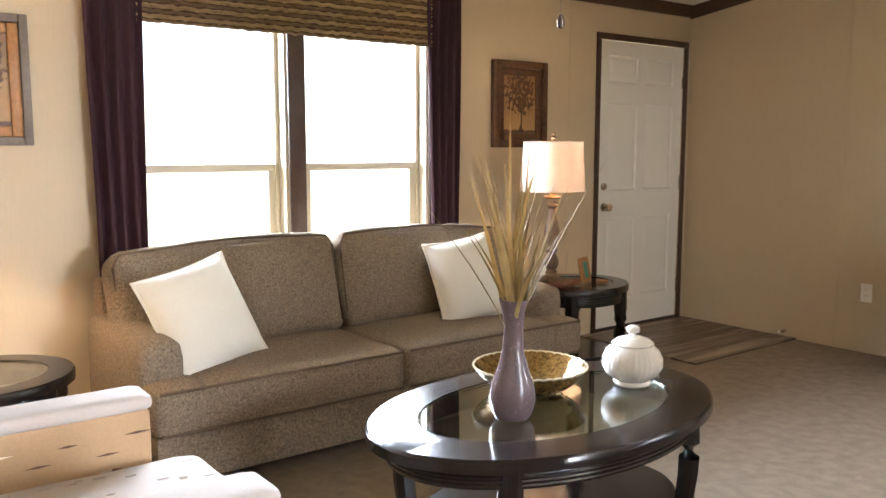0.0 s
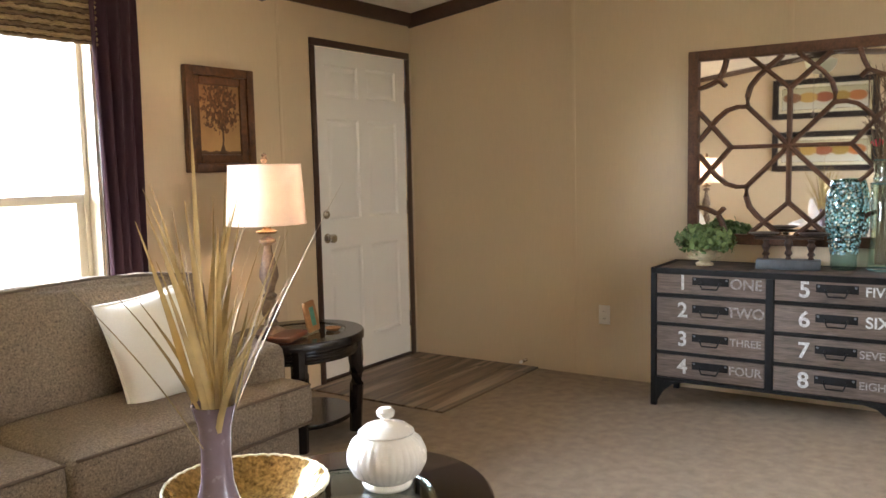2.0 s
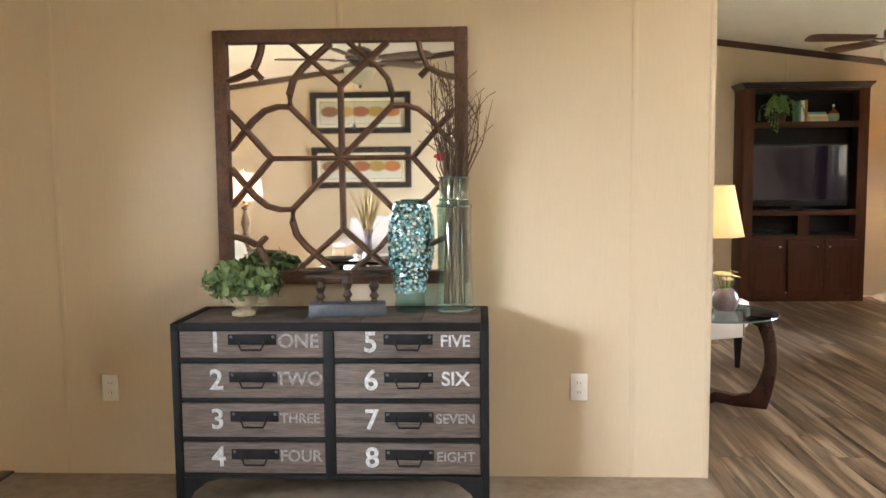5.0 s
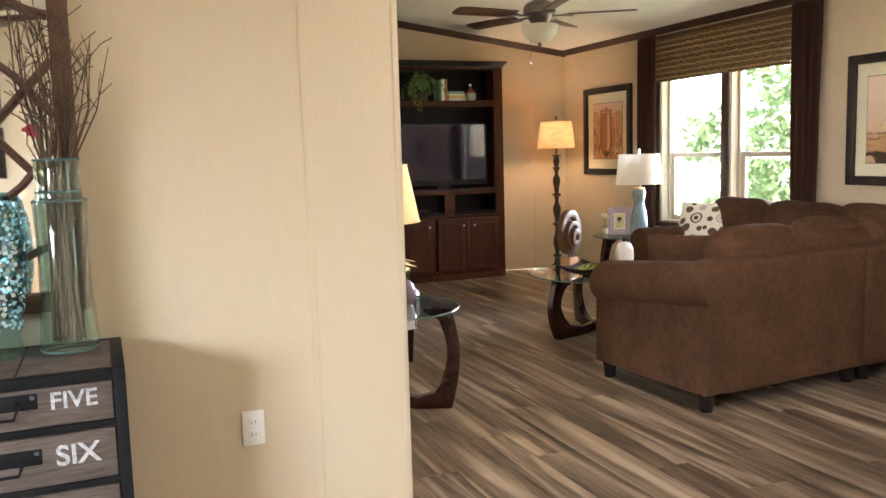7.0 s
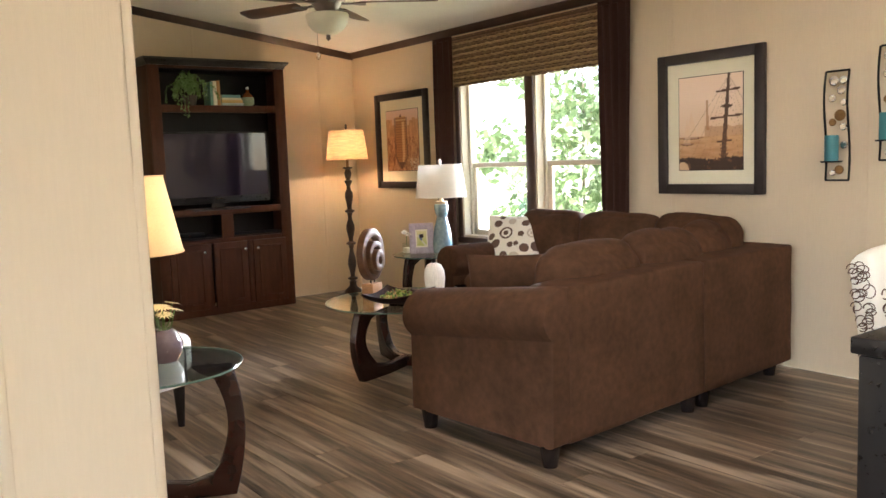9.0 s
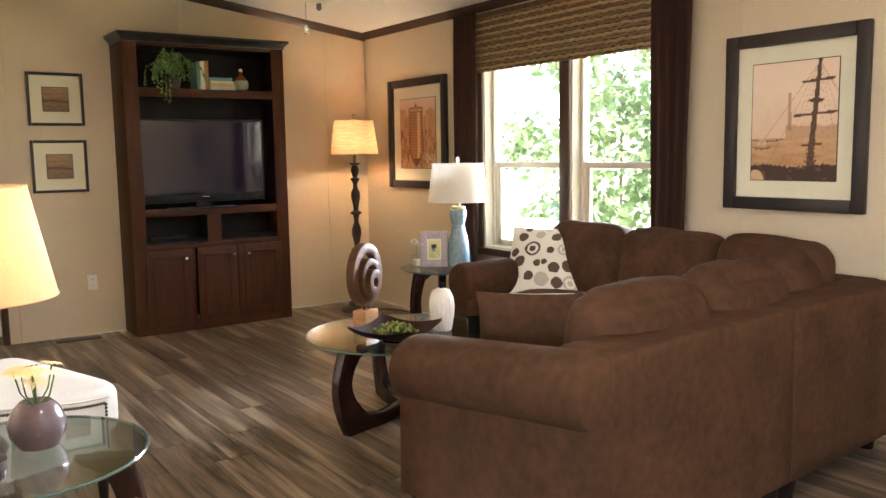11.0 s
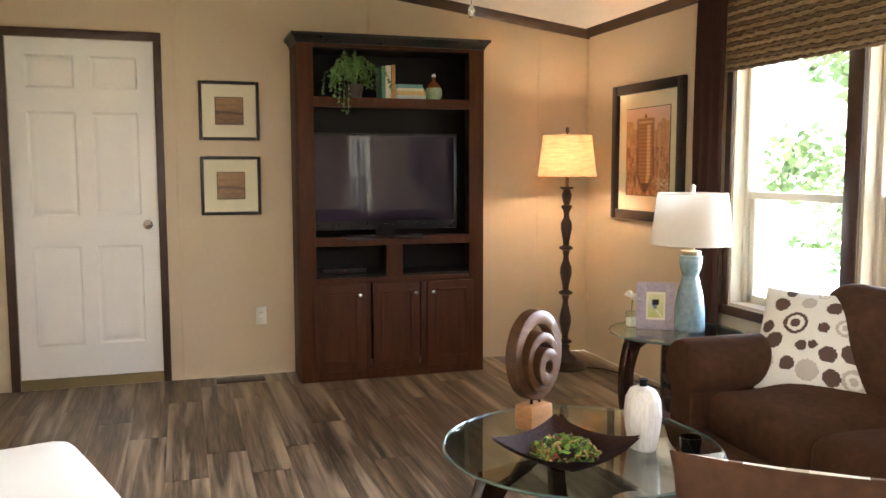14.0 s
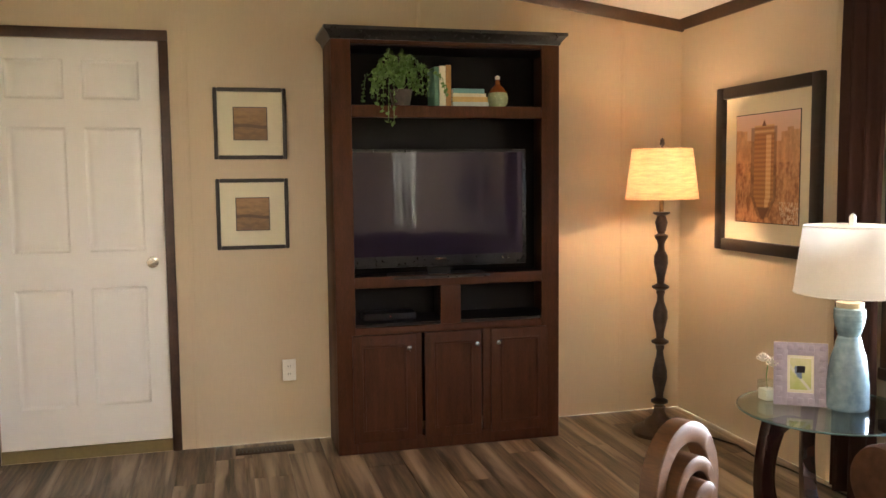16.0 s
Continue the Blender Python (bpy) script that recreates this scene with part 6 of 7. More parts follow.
def side_table_things():
    f = thing("tabletop_photo", pose(9.235, -3.12, 0.51, 0, 0, -122), "lavender-grey woven photo frame with a bird picture", "photo frame")
    tilt = pose(0, 0, 0, -11)
    a, b, w = 0.098, 0.122, 0.050
    for n, q in (("frame_side", (-a, -a + w, 0, 2 * b)), ("frame_side", (a - w, a, 0, 2 * b)), ("frame_top", (-a + w, a - w, 2 * b - w, 2 * b)), ("frame_bottom", (-a + w, a - w, 0, w))):
        part(n, B(q[0], q[1], -0.010, 0.006, q[2], q[3], bevel=0.002), M["mauve_frame"], f, m=tilt)
    for i in range(5):
        for j in range(6):
            if i in (0, 4) or j in (0, 5):
                x, z = -a + 0.02 + i * 0.039, 0.02 + j * 0.0408
                part("woven_square", B(x - 0.011, x + 0.011, -0.0125, -0.0095, z - 0.011, z + 0.011, bevel=0.002), M["mauve_frame"], f, m=tilt)
    part("mount", B(-a + w, a - w, -0.004, 0.004, w, 2 * b - w), M["matboard"], f, m=tilt)
    canvas("photo", 0.078, 0.122, bird_art, part("photo_holder", B(-0.04, 0.04, -0.0045, -0.004, b - 0.062, b + 0.062), M["plate"], f, m=tilt), -0.006, 24, 30).location = (0, 0, b)
    part("strut", B(-0.015, 0.015, 0.004, 0.008, 0, 0.16), M["frame_black"], f, m=pose(0, 0.055, 0, 18))
    g = thing("flower_glass", pose(9.335, -3.045, 0.51), "square frosted glass holding a white flower", "vase")
    part("glass_cup", B(-0.030, 0.030, -0.030, 0.030, 0.002, 0.085, bevel=0.006), M["clear_glass"], g)
    part("glass_fill", B(-0.026, 0.026, -0.026, 0.026, 0.006, 0.05, bevel=0.004), M["frost"], g)
    part("stem", Tb([(0, 0, 0.03), (0.004, 0.004, 0.10), (0.0, 0.0, 0.16)], 0.003, seg=6), M["leaf"], g)
    for dx, dy, dz in ((0.015, 0.012, 0.17), (-0.018, -0.008, 0.155)):
        bm = bmesh.new()
        for r, z, n in ((0.010, 0.012, 5), (0.019, 0.006, 7), (0.027, -0.004, 8)):
            for k in range(n):
                a = 2 * math.pi * k / n + r * 90
                p = Vector((dx, dy, dz + z))
                d, t = Vector((math.cos(a), math.sin(a), 0)), Vector((-math.sin(a), math.cos(a), 0))
                q = (p - Vector((0, 0, 0.012)), p + d * r * 0.8 + t * r * 0.6, p + d * r + Vector((0, 0, 0.012)), p + d * r * 0.8 - t * r * 0.6)
                bm.faces.new([bm.verts.new(v) for v in q])
        part("petals", bm, M["cream"], g, "white petals")


side_table_things()


def ring_sculpture():
    s = thing("ring_sculpture", pose(8.20, -1.985, 0.42, 0, 0, -65), "walnut nested-ring sculpture on an oak block", "sculpture")
    part("block", B(-0.055, 0.055, -0.04, 0.04, 0, 0.085, bevel=0.003), M["oak"], s)
    for x in (-0.012, 0.03):
        part("rod", L([(0.005, 0.08), (0.005, 0.13), (0.0, 0.131)], seg=10), M["iron"], s, m=pose(x, 0, 0))
    for ro, ri, th, y, dz in ((0.160, 0.112, 0.022, 0.0, 0.0), (0.106, 0.072, 0.030, -0.014, -0.022), (0.066, 0.024, 0.040, -0.028, -0.034)):
        bm = bmesh.new()
        seg = 56
        prof = [(ri, -th), (ri + 0.004, -th - 0.003), (ro - 0.004, -th - 0.003), (ro, -th), (ro, th), (ri, th)]
        rv = [[bm.verts.new((0.78 * r * math.cos(2 * math.pi * i / seg), q, r * math.sin(2 * math.pi * i / seg))) for i in range(seg)] for r, q in prof]
        for p, q in zip(rv, rv[1:] + rv[:1]):
            for i in range(seg):
                k = (i + 1) % seg
                bm.faces.new((p[i], p[k], q[k], q[i]))
        bmesh.ops.recalc_face_normals(bm, faces=bm.faces[:])
        part("ring", bm, M["walnut"], s, m=pose(0, y, 0.262 + dz))


ring_sculpture()


def potpourri_tray():
    rnd = random.Random(17)
    t = thing("wicker_tray", pose(7.83, -1.93, 0.42, 0, 0, 28), "square dark wicker tray filled with green potpourri", "tray")
    bm = bmesh.new()
    n = 20
    for side in (0, 1):
        g = []
        for i in range(n + 1):
            row = []
            for j in range(n + 1):
                u, v = -1 + 2 * i / n, -1 + 2 * j / n
                k = max(abs(u), abs(v))
                z = 0.008 + 0.045 * k ** 3 + 0.028 * abs(u * v) ** 2 + side * 0.008 + 0.0015 * math.sin(60 * u) * math.sin(60 * v)
                row.append(bm.verts.new((u * 0.165 * (0.8 + 0.2 * k), v * 0.165 * (0.8 + 0.2 * k), z)))
            g.append(row)
        for a, b in zip(g, g[1:]):
            for j in range(n):
                bm.faces.new((a[j], a[j + 1], b[j + 1], b[j]))
    part("tray_body", bm, surf("dark_wicker", (0.030, 0.013, 0.010), vary=0.5, scale=60, fine=140, rough=0.85, spec=0.2, bump=0.6, bscale=160), t)
    part("foot", L([(0.0, 0.0), (0.06, 0.0), (0.05, 0.012), (0.0, 0.012)], seg=24), M["espresso"], t)
    mats = [surf("potpourri_green", (0.16, 0.24, 0.03), vary=0.4, scale=40, rough=0.7), surf("potpourri_dark", (0.05, 0.09, 0.02), vary=0.4, rough=0.7), surf("potpourri_tan", (0.45, 0.30, 0.12), vary=0.3, rough=0.8), surf("potpourri_brown", (0.16, 0.05, 0.02), vary=0.4, rough=0.8)]
    bm = bmesh.new()
    for k in range(260):
        a, r = rnd.uniform(0, 6.28), 0.105 * rnd.uniform(0, 1) ** 0.5
        c = Vector((r * math.cos(a), r * math.sin(a), 0.03 + 0.045 * (1 - (r / 0.11) ** 2) + rnd.uniform(-0.004, 0.008)))
        rot = Euler((rnd.uniform(-1, 1), rnd.uniform(-1, 1), rnd.uniform(0, 6.28))).to_matrix()
        s = rnd.uniform(0.009, 0.019)
        ring = [bm.verts.new(c + rot @ Vector((s * math.cos(q), 0.6 * s * math.sin(q), 0.003 * math.cos(2 * q)))) for q in (math.pi * i / 3 for i in range(6))]
        top = bm.verts.new(c + rot @ Vector((0, 0, 0.005)))
        mi = rnd.choice((0, 0, 0, 1, 1, 2, 2, 3))
        for i in range(6):
            bm.faces.new((ring[i], ring[(i + 1) % 6], top)).material_index = mi
    tagged(part("potpourri", bm, mats, t, "mixed green and tan dried potpourri", smooth=80), kind="stuff")


potpourri_tray()


def white_vase():
    v = thing("ribbed_vase", pose(7.885, -2.235, 0.42), "white streaked ceramic vase with a tiny dark neck", "vase")
    bm = bmesh.new()
    seg = 60
    prof = [(0.0, 0.0), (0.052, 0.0), (0.058, 0.012), (0.070, 0.07), (0.076, 0.12), (0.070, 0.165), (0.052, 0.195), (0.022, 0.208), (0.0, 0.21)]
    rings = [[bm.verts.new(((r + 0.0016 * math.cos(18 * 2 * math.pi * i / seg) * (r > 0.05)) * math.cos(2 * math.pi * i / seg), 0.72 * (r + 0.0016 * math.cos(18 * 2 * math.pi * i / seg) * (r > 0.05)) * math.sin(2 * math.pi * i / seg), z)) for i in range(seg)] for r, z in prof]
    for a, b in zip(rings, rings[1:]):
        for i in range(seg):
            k = (i + 1) % seg
            bm.faces.new((a[i], a[k], b[k], b[i]))
    part("vase_body", bm, M["ribbed_white"], v, smooth=80)
    part("neck", L([(0.014, 0.206), (0.011, 0.222), (0.016, 0.232), (0.011, 0.233), (0.0, 0.22)], seg=18), M["iron"], v)
    c = thing("glass_tumbler", pose(7.74, -2.32, 0.42), "small smoked glass tumbler on the glass table", "glass")
    part("tumbler", L([(0.0, 0.002), (0.030, 0.002), (0.036, 0.075), (0.034, 0.075), (0.028, 0.008), (0.0, 0.008)], seg=28), pane_glass("smoked_glass", (0.45, 0.45, 0.45)), c)


white_vase()


# ---- brown sectional ----
def roll_arm(length, r, zc, foot, out, slope=0.0):
    """A rolled arm along local x; out: the side of the outer face, +1 towards +y."""
    seen = []
    for k in range(25):
        a = math.radians(-52 + 284 * k / 24)
        seen.append((out * r * 1.06 * math.cos(a), zc + r * math.sin(a)))
    poly = [(-out * 0.075, foot), (out * 0.085, foot)] + seen
    bm = prism(bmesh.new(), poly, "x", 0, length, bevel=0.022)
    for v in bm.verts:
        v.co.z -= slope * v.co.x / length * max(0.0, min(1.0, (v.co.z - 0.15) / 0.3))
        w = v.co * 5
        v.co += Vector((0, noise.noise(w), noise.noise(w + Vector((9, 0, 0))))) * 0.004
    return bm


def back_bolster(w, t, h, seed):
    """A stuffed back cushion: fat top, soft seams pulled in round its front, and creases."""
    bm = rbox(bmesh.new(), (0, 0, 0), (t, w, h), 0.105, n=19, bulge=(0.045, 0.012, 0.020), rough=0.010, seed=seed)
    for v in bm.verts:
        p = v.co.copy()
        e = max(abs(p.y) / (w / 2), abs(p.z) / (h / 2))
        seam = math.exp(-((e - 0.86) / 0.05) ** 2) * 0.007
        v.co.x -= math.copysign(seam, p.x)
        v.co.x += 0.006 * math.sin(26 * p.y + 3 * seed + 5 * p.z) * max(0, p.z / h + 0.2)
        v.co.z += 0.006 * noise.noise(Vector((p.y * 9, seed, p.x * 4)))
    return bm


def sectional():
    s = thing("sectional_sofa", pose(0, 0, 0), "dark brown microfibre L-shaped sectional sofa", "sofa")
    Q = M["suede"]
    # the wing that turns its back to the open floor, a little askew
    wing = pose(6.145, -1.475, 0, 0, 0, 4.0)

    def at(*a):
        return wing @ pose(*a)
    part("base", R((0.47, -0.62, 0.20), (0.86, 1.00, 0.23), 0.03, n=7), Q, s, m=wing)
    part("base", R((1.30, -1.70, 0.20), (2.0, 0.74, 0.23), 0.03, n=7), Q, s, m=wing)
    part("back_panel", R((0.105, -0.625, 0.403), (0.21, 0.998, 0.636), 0.016, n=13, bulge=(0.004, 0, 0.006), rough=0.004, seed=1), Q, s, m=wing)
    part("back_panel", R((0.105, -1.555, 0.403), (0.21, 0.872, 0.636), 0.016, n=13, bulge=(0.004, 0, 0.006), rough=0.004, seed=2), Q, s, m=wing)
    part("back_panel", R((7.42, -3.52, 0.40), (2.10, 0.16, 0.62), 0.05, n=9), Q, s)
    part("rolled_arm", roll_arm(0.89, 0.118, 0.612, 0.085, 1, 0.085), Q, s, m=at(0.004, -0.115, 0))
    part("rolled_arm", roll_arm(0.80, 0.112, 0.545, 0.085, -1), Q, s, m=pose(8.375, -3.50, 0, 0, 0, 90))
    part("seat_cushion", R((0.58, -0.80, 0.38), (0.66, 1.06, 0.19), 0.06, n=11, bulge=(0.01, 0.01, 0.03), rough=0.008, seed=6), Q, s, m=wing)
    part("seat_cushion", R((7.34, -3.06, 0.38), (0.74, 0.66, 0.19), 0.06, n=13, bulge=(0.01, 0.01, 0.03), rough=0.010, seed=7), Q, s)
    part("seat_cushion", R((7.985, -3.06, 0.38), (0.55, 0.66, 0.19), 0.06, n=13, bulge=(0.01, 0.01, 0.03), rough=0.010, seed=8), Q, s)
    for k, (x, y, z, turn, w) in enumerate(((0.275, -0.585, 0.648, 0, 0.57), (0.285, -1.135, 0.655, 2, 0.55), (0.37, -1.65, 0.655, 22, 0.52))):
        part("back_cushion", back_bolster(w, 0.24, 0.385, 11 + k), Q, s, m=at(x, y, z, 0, -8, turn))
    for k, (x, w) in enumerate(((6.86, 0.54), (7.435, 0.59), (8.01, 0.57))):
        bm = R((0, 0, 0), (w, 0.23, 0.45), 0.085, n=17, bulge=(0.008, 0.045, 0.018), rough=0.014, seed=20 + k)
        for v in bm.verts:
            if v.co.y > 0:
                for q in (-0.14, 0.14):
                    d = math.hypot(v.co.x - q, v.co.z - 0.03)
                    v.co.y -= 0.030 * math.exp(-(d / 0.075) ** 2)
        c = part("back_cushion", bm, Q, s, m=pose(x, -3.385, 0.632, 10, 0, 0))
    for x, y in ((0.06, -0.07), (0.80, -0.07), (0.06, -1.06), (0.06, -1.18), (0.10, -1.93)):
        part("foot", L([(0.0, 0.0), (0.030, 0.0), (0.042, 0.09), (0.0, 0.09)], seg=18), M["espresso"], s, m=at(x, y, 0))
    for x, y in ((8.40, -2.78), (8.40, -3.42)):
        part("foot", L([(0.0, 0.0), (0.030, 0.0), (0.042, 0.09), (0.0, 0.09)], seg=18), M["espresso"], s, m=pose(x, y, 0))
    return s


sectional()

DOTS = [(-0.62, 0.62, 0.14, 1), (-0.15, 0.70, 0.13, 2), (0.30, 0.62, 0.13, 1), (0.72, 0.70, 0.12, 2), (-0.80, 0.15, 0.12, 1), (-0.30, 0.25, 0.22, 3), (0.20, 0.20, 0.10, 1), (0.55, 0.25, 0.16, 4), (0.85, 0.15, 0.12, 1), (-0.62, -0.12, 0.16, 1), (-0.12, -0.18, 0.10, 1), (0.08, -0.14, 0.08, 1), (0.35, -0.28, 0.15, 1), (0.72, -0.20, 0.17, 1), (-0.72, -0.55, 0.18, 4), (-0.30, -0.55, 0.13, 1), (0.05, -0.62, 0.19, 2), (0.45, -0.68, 0.15, 1), (0.80, -0.65, 0.20, 4), (-0.85, -0.82, 0.13, 4), (0.90, 0.48, 0.10, 1), (-0.50, 0.90, 0.10, 1), (0.05, 0.92, 0.10, 4), (0.5, 0.92, 0.09, 1)]


def dot_slots(u, v, side):
    if side < 0:
        return 3
    for x, y, r, kind in DOTS:
        d = math.hypot(u - x, v - y)
        if kind in (1, 2) and d < r:
            return 1 if kind == 1 else 2
        if kind == 3 and (0.72 * r < d < r or d < 0.42 * r):
            return 1
        if kind == 4 and (0.66 * r < d < r or d < 0.35 * r):
            return 2
    return 0


X, Y = Vector((-0.851, -0.525, 0)).normalized(), Vector((0.318, -0.425, 0.847))
Y = (Y - X * X.dot(Y)).normalized()
Z = X.cross(Y)
dotm = Matrix(((X.x, Y.x, Z.x, 8.205), (X.y, Y.y, Z.y, -3.20), (X.z, Y.z, Z.z, 0.64), (0, 0, 0, 1)))
FAB = [M["cream"], M["dot_dark"], M["dot_grey"], M["suede"]]
throw_pillow(dotm, 0.47, 0.46, 0.15, FAB, "cream pillow printed with brown and taupe circles", "dotted pillows", 3, 72, dot_slots)
Z = Vector((0.77, -0.64, 0.22)).normalized()
X = Vector((0, 0, 1)).cross(Z).normalized()
Y = Z.cross(X)
turned = Matrix(((X.x, Y.x, Z.x, 6.77), (X.y, Y.y, Z.y, -1.90), (X.z, Y.z, Z.z, 0.605), (0, 0, 0, 1)))
throw_pillow(turned, 0.48, 0.40, 0.17, FAB, "cream circle-print pillow with brown back, turned away", "dotted pillows", 5, 72, dot_slots)


# ---- ceiling fans ----
def ceiling_fan(x, y, turn, label, drop=0.0):
    zc = ceil_z(y)
    f = thing("ceiling_fan", pose(x, y, 0), label, "ceiling fan", "ceiling fans")
    P = M["pewter"]
    part("canopy", L([(0.0, zc + 0.01), (0.07, zc + 0.008), (0.066, zc - 0.03), (0.03, zc - 0.06), (0.0, zc - 0.062)], seg=28), P, f)
    part("downrod", L([(0.012, zc - 0.05), (0.012, 2.31), (0.0, 2.31)], seg=14), P, f)
    part("motor_housing", L([(0.0, 2.335), (0.04, 2.33), (0.095, 2.305), (0.115, 2.275), (0.115, 2.235), (0.095, 2.22), (0.075, 2.19), (0.06, 2.17), (0.06, 2.15), (0.0, 2.15)], seg=36), P, f)
    part("light_bowl", L([(0.128, 2.155), (0.132, 2.145), (0.120, 2.095), (0.090, 2.055), (0.045, 2.035), (0.0, 2.030)], seg=36), M["frost"], f, "frosted glass light bowl")
    part("bowl_finial", L([(0.0, 2.035), (0.014, 2.034), (0.012, 2.018), (0.016, 2.008), (0.0, 1.995)], seg=16), P, f)
    for k in range(5):
        a = turn + 72 * k
        arm = part("blade_arm", prism(bmesh.new(), [(0.09, -0.022), (0.15, -0.012), (0.21, -0.045), (0.24, -0.045), (0.24, 0.045), (0.21, 0.045), (0.15, 0.012), (0.09, 0.022)], "z", 2.212, 2.220), P, f, m=pose(0, 0, 0, 0, 0, a))
        pts = [(0.20, -0.055), (0.40, -0.066), (0.62, -0.070), (0.665, -0.060), (0.68, -0.035), (0.68, 0.035), (0.665, 0.060), (0.62, 0.070), (0.40, 0.066), (0.20, 0.055)]
        part("blade", prism(bmesh.new(), pts, "z", 0, 0.007, bevel=0.002), M["blade"], arm, m=Matrix.Translation((0, 0, 2.222)) @ pose(0, 0, 0, 12, 0, 0))
    part("pull_chain", Tb([(0.05, 0.04, 2.15), (0.055, 0.045, 2.05), (0.055, 0.045, 1.93 - drop)], 0.0013, seg=5), M["pewter"], f)
    part("chain_fob", L([(0.0, 1.885), (0.011, 1.890), (0.014, 1.91), (0.006, 1.93), (0.0, 1.932)], seg=12), M["pewter"] if drop else M["chrome"], f, m=pose(0.055, 0.045, -drop))
    return f


M["pewter"] = surf("dark_pewter", (0.16, 0.13, 0.13), vary=0.15, rough=0.35, metal=0.8)
M["blade"] = surf("walnut_fan_blade", (0.10, 0.048, 0.026), vary=0.3, scale=5, fine=40, rough=0.4, stretch=(1, 8, 1))
ceiling_fan(8.42, -1.89, 22, "five-blade ceiling fan with frosted light bowl")
ceiling_fan(2.40, 2.06, 10, "five-blade ceiling fan with long pull chain", 0.22)


# ---- wall sconces ----
def sconce(x, zc, label):
    s = thing("wall_sconce", pose(x, S, zc, 0, 0, 180), label, "sconce", "candle sconces")
    w, h = 0.062, 0.285
    for sx in (-1, 1):
        pts = [(sx * w + 0.008 * math.sin(6 * v), -0.02 - 0.012 * math.sin(3 * v), -h + 2 * h * v) for v in (i / 14 for i in range(15))]
        part("side_bar", Tb(pts, 0.006, seg=6), M["iron"], s)
    for z in (-h, h):
        part("end_bar", Tb([(-w, -0.02, z), (w, -0.02, z)], 0.006, seg=6), M["iron"], s)
    rnd = random.Random(2)
    for x2, z, r in ((-0.022, 0.235, 0.026), (0.028, 0.235, 0.022), (0.018, 0.185, 0.024), (-0.030, 0.145, 0.020), (0.030, 0.12, 0.017), (0.012, 0.055, 0.030), (-0.028, 0.02, 0.020), (0.030, -0.005, 0.020), (0.034, -0.10, 0.020), (0.010, -0.23, 0.024), (-0.025, -0.245, 0.016)):
        d = part("metal_disc", L([(0.0, 0.0), (r, 0.0), (r, 0.004), (r * 0.8, 0.007), (0.0, 0.006)], seg=20), rnd.choice((M["chrome"], M["nickel"], M["brass"])), s, m=pose(x2, -0.016, z, 90))
    part("candle_plate", L([(0.0, -0.19), (0.050, -0.19), (0.054, -0.182), (0.0, -0.182)], seg=24), M["iron"], s, m=pose(-0.01, -0.06, 0))
    part("plate_arm", B(-0.014, -0.006, -0.06, -0.02, -0.19, -0.184), M["iron"], s)
    part("candle", L([(0.0, -0.182), (0.034, -0.182), (0.035, -0.178), (0.035, -0.055), (0.032, -0.048), (0.0, -0.052)], seg=28), M["teal"], s, "teal pillar candle", m=pose(-0.01, -0.06, 0))
    return s


sconce(6.12, 1.345, "wavy iron sconce with metal discs and teal candle")
sconce(5.84, 1.445, "wavy iron sconce with metal discs and teal candle")


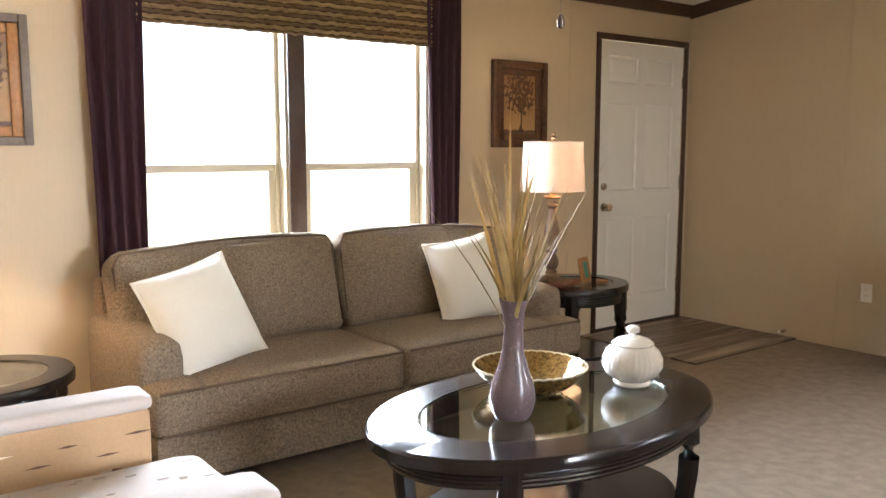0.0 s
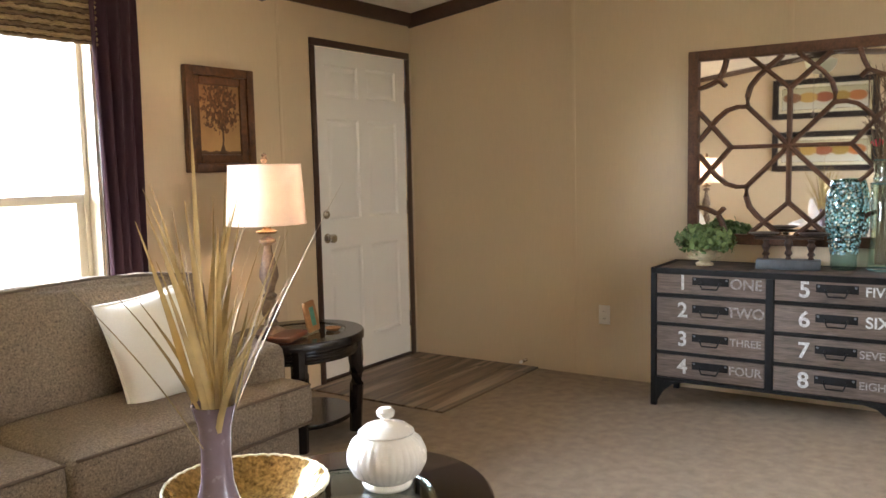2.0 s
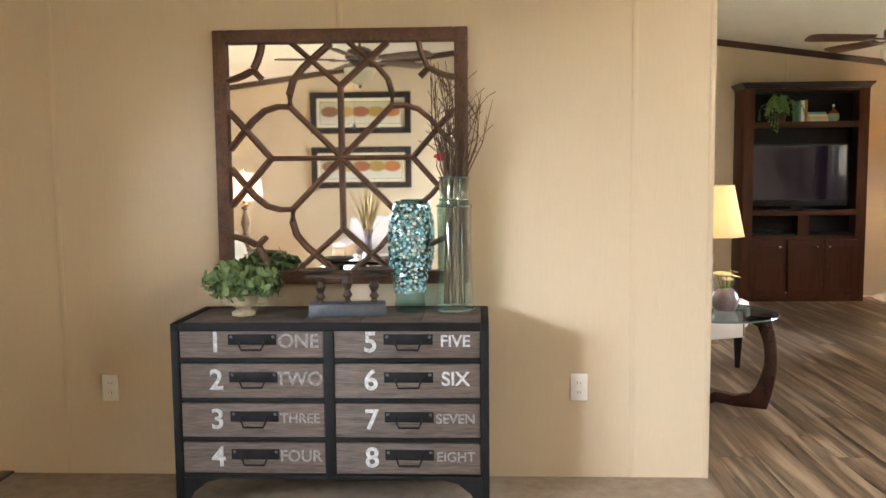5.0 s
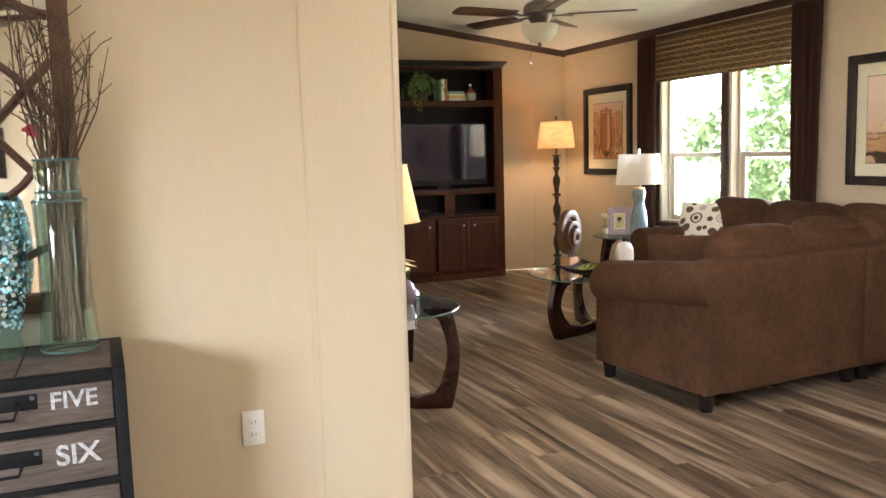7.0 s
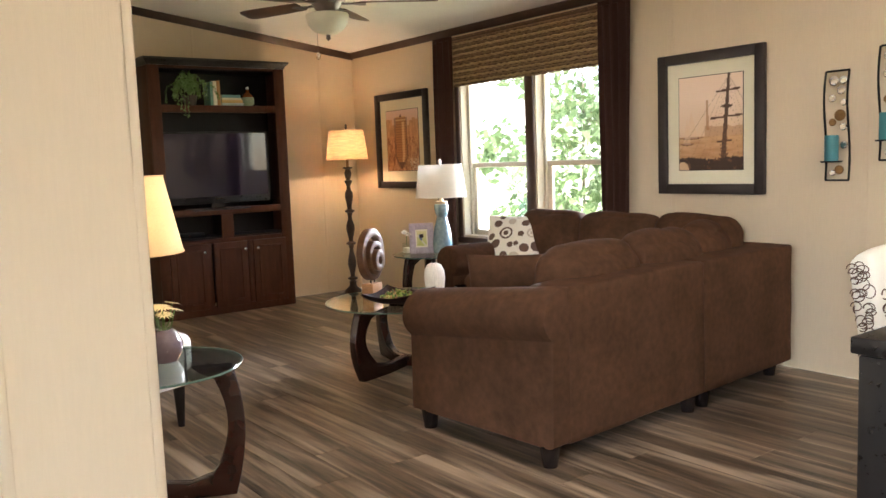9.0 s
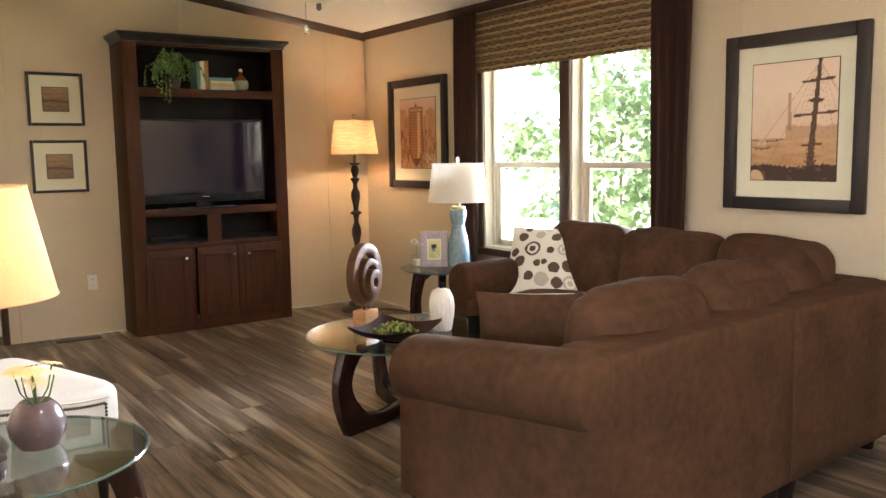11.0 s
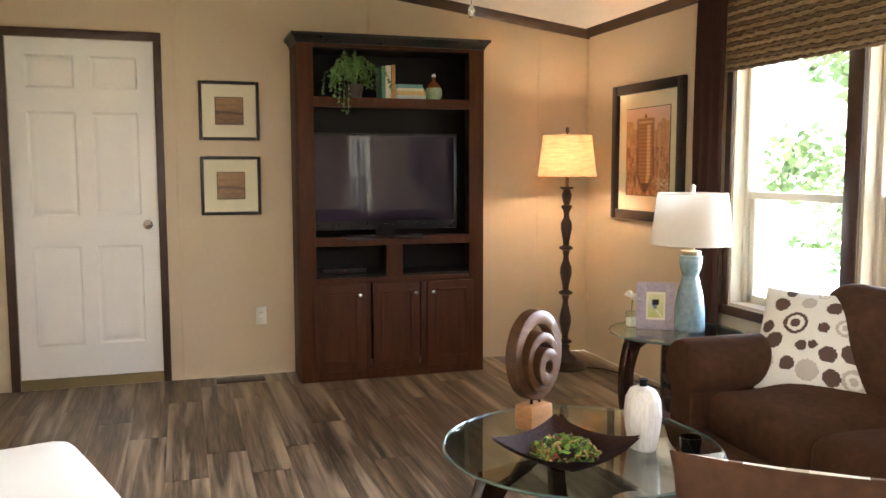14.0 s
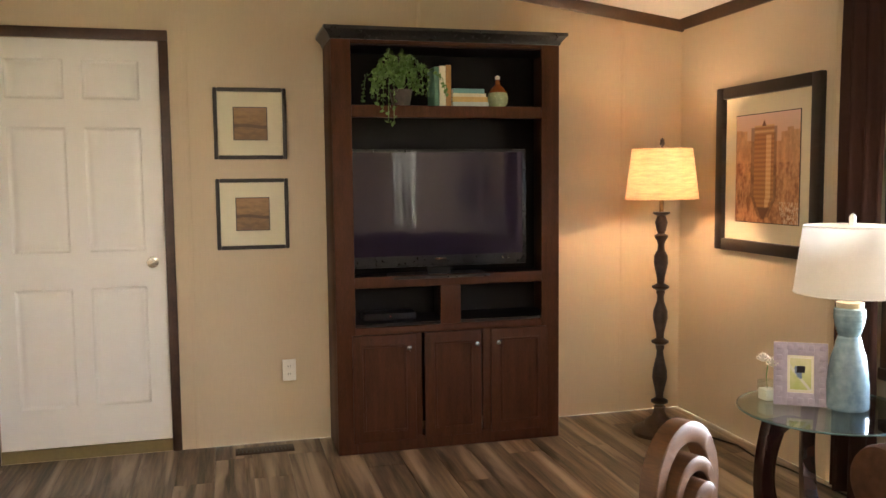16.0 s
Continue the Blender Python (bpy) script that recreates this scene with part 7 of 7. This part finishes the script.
# ---- beside the opening ----
def opening_corner():
    l = thing("table_lamp", pose(6.885, -0.135, 0.52), "brown table lamp with a pale gold shade", "table lamp")
    part("lamp_base", L([(0.0, 0.0), (0.06, 0.0), (0.062, 0.02), (0.03, 0.04), (0.05, 0.12), (0.055, 0.2), (0.02, 0.32), (0.015, 0.42), (0.0, 0.42)], seg=28), M["bronze"], l)
    lamp_shade(l, 0.205, 0.150, 0.43, 0.70, M["goldshade"])
    v = thing("flower_vase", pose(6.99, -0.285, 0.52) @ Matrix.Scale(1.12, 4), "round brown vase with pale yellow daisies", "vase")
    part("vase_body", L([(0.0, 0.0), (0.045, 0.0), (0.062, 0.03), (0.066, 0.06), (0.05, 0.095), (0.035, 0.11), (0.030, 0.11), (0.0, 0.10)], seg=28), M["mauve"], v)
    rnd = random.Random(6)
    for k in range(7):
        a = rnd.uniform(0, 6.28)
        c = Vector((0.045 * math.cos(a), 0.045 * math.sin(a), rnd.uniform(0.15, 0.20)))
        bm = Tb([(0, 0, 0.09), c * 0.7, c], 0.002, seg=5)
        part("stem", bm, M["leaf"], v)
        bm = bmesh.new()
        up = Vector((c.x * 6, c.y * 6, 1)).normalized()
        rot = up.to_track_quat("Z", "Y").to_matrix()
        for i in range(14):
            q = 2 * math.pi * i / 14
            pts = [Vector((0, 0, 0)), Vector((0.02 * math.cos(q - 0.2), 0.02 * math.sin(q - 0.2), 0.004)), Vector((0.034 * math.cos(q), 0.034 * math.sin(q), 0.0)), Vector((0.02 * math.cos(q + 0.2), 0.02 * math.sin(q + 0.2), 0.004))]
            bm.faces.new([bm.verts.new(c + rot @ p) for p in pts])
        part("daisy", bm, surf("daisy_petals", (0.80, 0.68, 0.36), vary=0.06, rough=0.7), v)
    c = thing("accent_chair", pose(8.115, -0.565, 0, 0, 0, 19), "white leatherette slipper chair with nailhead trim", "chair")
    part("seat", R((0, 0.34, 0.365), (0.76, 0.68, 0.20), 0.055, n=11, bulge=(0.008, 0.012, 0.03)), M["leather"], c)
    part("seat_rail", R((0, 0.35, 0.265), (0.72, 0.60, 0.09), 0.02, n=7), M["leather"], c)
    part("backrest", R((0, 0.66, 0.60), (0.74, 0.12, 0.42), 0.05, n=9), M["leather"], c)
    rise = [(0.07 + 0.55 * u, 0.415 + 0.065 * u * u * (3 - 2 * u)) for u in (i / 12 for i in range(13))]
    for sx in (-1, 1):
        part("side_panel", prism(bmesh.new(), [(0.07, 0.22)] + rise + [(0.62, 0.22)], "x", sx * 0.36, sx * 0.399, bevel=0.005), M["leather"], c)
        part("welt", Tb([(sx * 0.398, y, z + 0.004) for y, z in rise], 0.004, seg=6), M["leather"], c)
    for i in range(56):
        v = i / 55
        if v < 0.78:
            u = 1 - v / 0.78
            p = (-0.399, 0.078 + 0.53 * u, 0.400 + 0.065 * u * u * (3 - 2 * u))
        else:
            p = (-0.399, 0.082, 0.395 - 0.16 * (v - 0.78) / 0.22)
        part("nailhead", L([(0.0065, 0.0), (0.005, 0.003), (0.0, 0.0045)], seg=8), M["bronze"], c, m=pose(*p, 0, -90, 0))
    for x in (-0.31, 0.31):
        for y in (0.06, 0.62):
            part("leg", L([(0.0, 0.0), (0.016, 0.0), (0.030, 0.225), (0.0, 0.225)], seg=14), M["espresso"], c, m=pose(x, y, 0))


M["goldshade"] = surf("pale_gold_shade", (0.80, 0.60, 0.34), vary=0.06, scale=20, fine=160, rough=0.9, trans=0.5)
opening_corner()
lamp("POINT", "lamp_light", pose(6.885, -0.135, 1.08), 0.30, WARM, 0.03)

# ---- dining corner ----
def dining():
    t = thing("dining_table", pose(4.42, -2.2, 0), "heavy black dining table with thick legs", "dining table")
    part("tabletop", B(-0.5, 0.5, -0.84, 0.84, 0.705, 0.75, bevel=0.006), M["black"], t)
    part("apron", B(-0.44, 0.44, -0.78, 0.78, 0.62, 0.704, bevel=0.004), M["black"], t)
    for x in (-0.43, 0.43):
        for y in (-0.77, 0.77):
            part("leg", B(x - 0.055, x + 0.055, y - 0.055, y + 0.055, 0, 0.70, bevel=0.006), M["black"], t)
    c = thing("dining_chair", pose(5.18, -2.72, 0), "cream dining chair printed with brown loops", "chair")
    part("seat", R((0, 0, 0.44), (0.48, 0.50, 0.12), 0.04, n=9, bulge=(0, 0, 0.015)), M["cream"], c)
    back = part("backrest", R((0, 0, 0), (0.10, 0.50, 0.42), 0.04, n=11, bulge=(0.01, 0.0, 0.03)), M["cream"], c, m=pose(0.24, 0, 0.60, 0, 8, 0))
    rnd = random.Random(12)
    for k in range(34):
        y, z, r = rnd.uniform(-0.20, 0.20), rnd.uniform(-0.17, 0.17), rnd.uniform(0.018, 0.034)
        for x in (-0.058, 0.058):
            pts = [(x, y + r * math.cos(q), z + 0.8 * r * math.sin(q)) for q in (2 * math.pi * i / 16 for i in range(15))]
            part("printed_loop", Tb(pts, 0.0032, seg=4), M["dot_dark"], back)
    for k in range(30):
        x, z, r, sq = rnd.uniform(-0.03, 0.03), rnd.uniform(-0.18, 0.18), rnd.uniform(0.012, 0.026), rnd.uniform(0.6, 1.2)
        part("printed_loop", Tb([(x + r * math.cos(q), 0.2515, z + sq * r * math.sin(q)) for q in (2 * math.pi * i / 14 for i in range(13))], 0.0022, seg=4), M["dot_dark"], back)
    for x in (-0.2, 0.22):
        for y in (-0.21, 0.21):
            part("leg", B(x - 0.02, x + 0.02, y - 0.02, y + 0.02, 0, 0.39, bevel=0.004), M["espresso"], c)


dining()


def unseen_downlight(x, y, power):
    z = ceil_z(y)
    d = thing("unseen_recessed_light", pose(x, y, z), "small round recessed ceiling light, unseen, switched on", "ceiling light", "kitchen downlights")
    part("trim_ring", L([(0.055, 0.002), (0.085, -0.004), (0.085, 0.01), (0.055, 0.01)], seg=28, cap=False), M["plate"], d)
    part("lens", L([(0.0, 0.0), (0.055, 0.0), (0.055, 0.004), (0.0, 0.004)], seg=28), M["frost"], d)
    lamp("SPOT", "unseen_downlight_beam", pose(x, y, z - 0.02), power, (1.0, 0.94, 0.84), 0.05).data.spot_size = radians(174)


# Kitchen pair inferred from glints; last two are added fill, out of view.
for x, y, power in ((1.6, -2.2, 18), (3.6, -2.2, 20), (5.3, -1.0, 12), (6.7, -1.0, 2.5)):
    unseen_downlight(x, y, power)

# floor register
v = thing("floor_vent", pose(10.86, -1.14, 0.0), "brown metal floor register near the wall", "vent")
part("vent_frame", B(-0.055, 0.055, -0.15, 0.15, 0.0, 0.004, bevel=0.0015), M["bronze"], v)
for k in range(14):
    y = -0.13 + 0.02 * k
    part("vent_slat", B(-0.04, 0.04, y, y + 0.008, 0.004, 0.006), M["black"], v)

# ---- laminate planks, laid last ----
rnd = random.Random(5)
PW, PL = 0.182, 1.26


def plank_mesh(length, width):
    me = bpy.data.meshes.new("plank")
    bm = B(0, length - 0.0015, 0, width - 0.0015, -0.008, 0.0, bevel=0.0008, seg=1)
    bm.to_mesh(me)
    bm.free()
    me.materials.append(M["plank"])
    return me


meshes = {}


def lay(parent, x0, x1, y0, y1, dz=0.0):
    y = y0
    while y < y1 - 0.02:
        w = min(PW, y1 - y)
        x = x0 - rnd.choice((0.0, 0.31, 0.62, 0.93))
        while x < x1 - 0.01:
            a, b = max(x, x0), min(x + PL, x1)
            if b - a > 0.03:
                key = (round(b - a, 2), round(w, 3))
                if key not in meshes:
                    meshes[key] = plank_mesh(b - a, w)
                p = new("plank", meshes[key])
                p.parent = parent
                p.location = (a, y, dz)
            x += PL
        y += PW


lay(floor, 3.2, T, S, END - 0.012)
lay(floor, E + 0.10, T, END - 0.012, FAM)
lay(entry, 4.66, E, 3.14, N, 0.015)
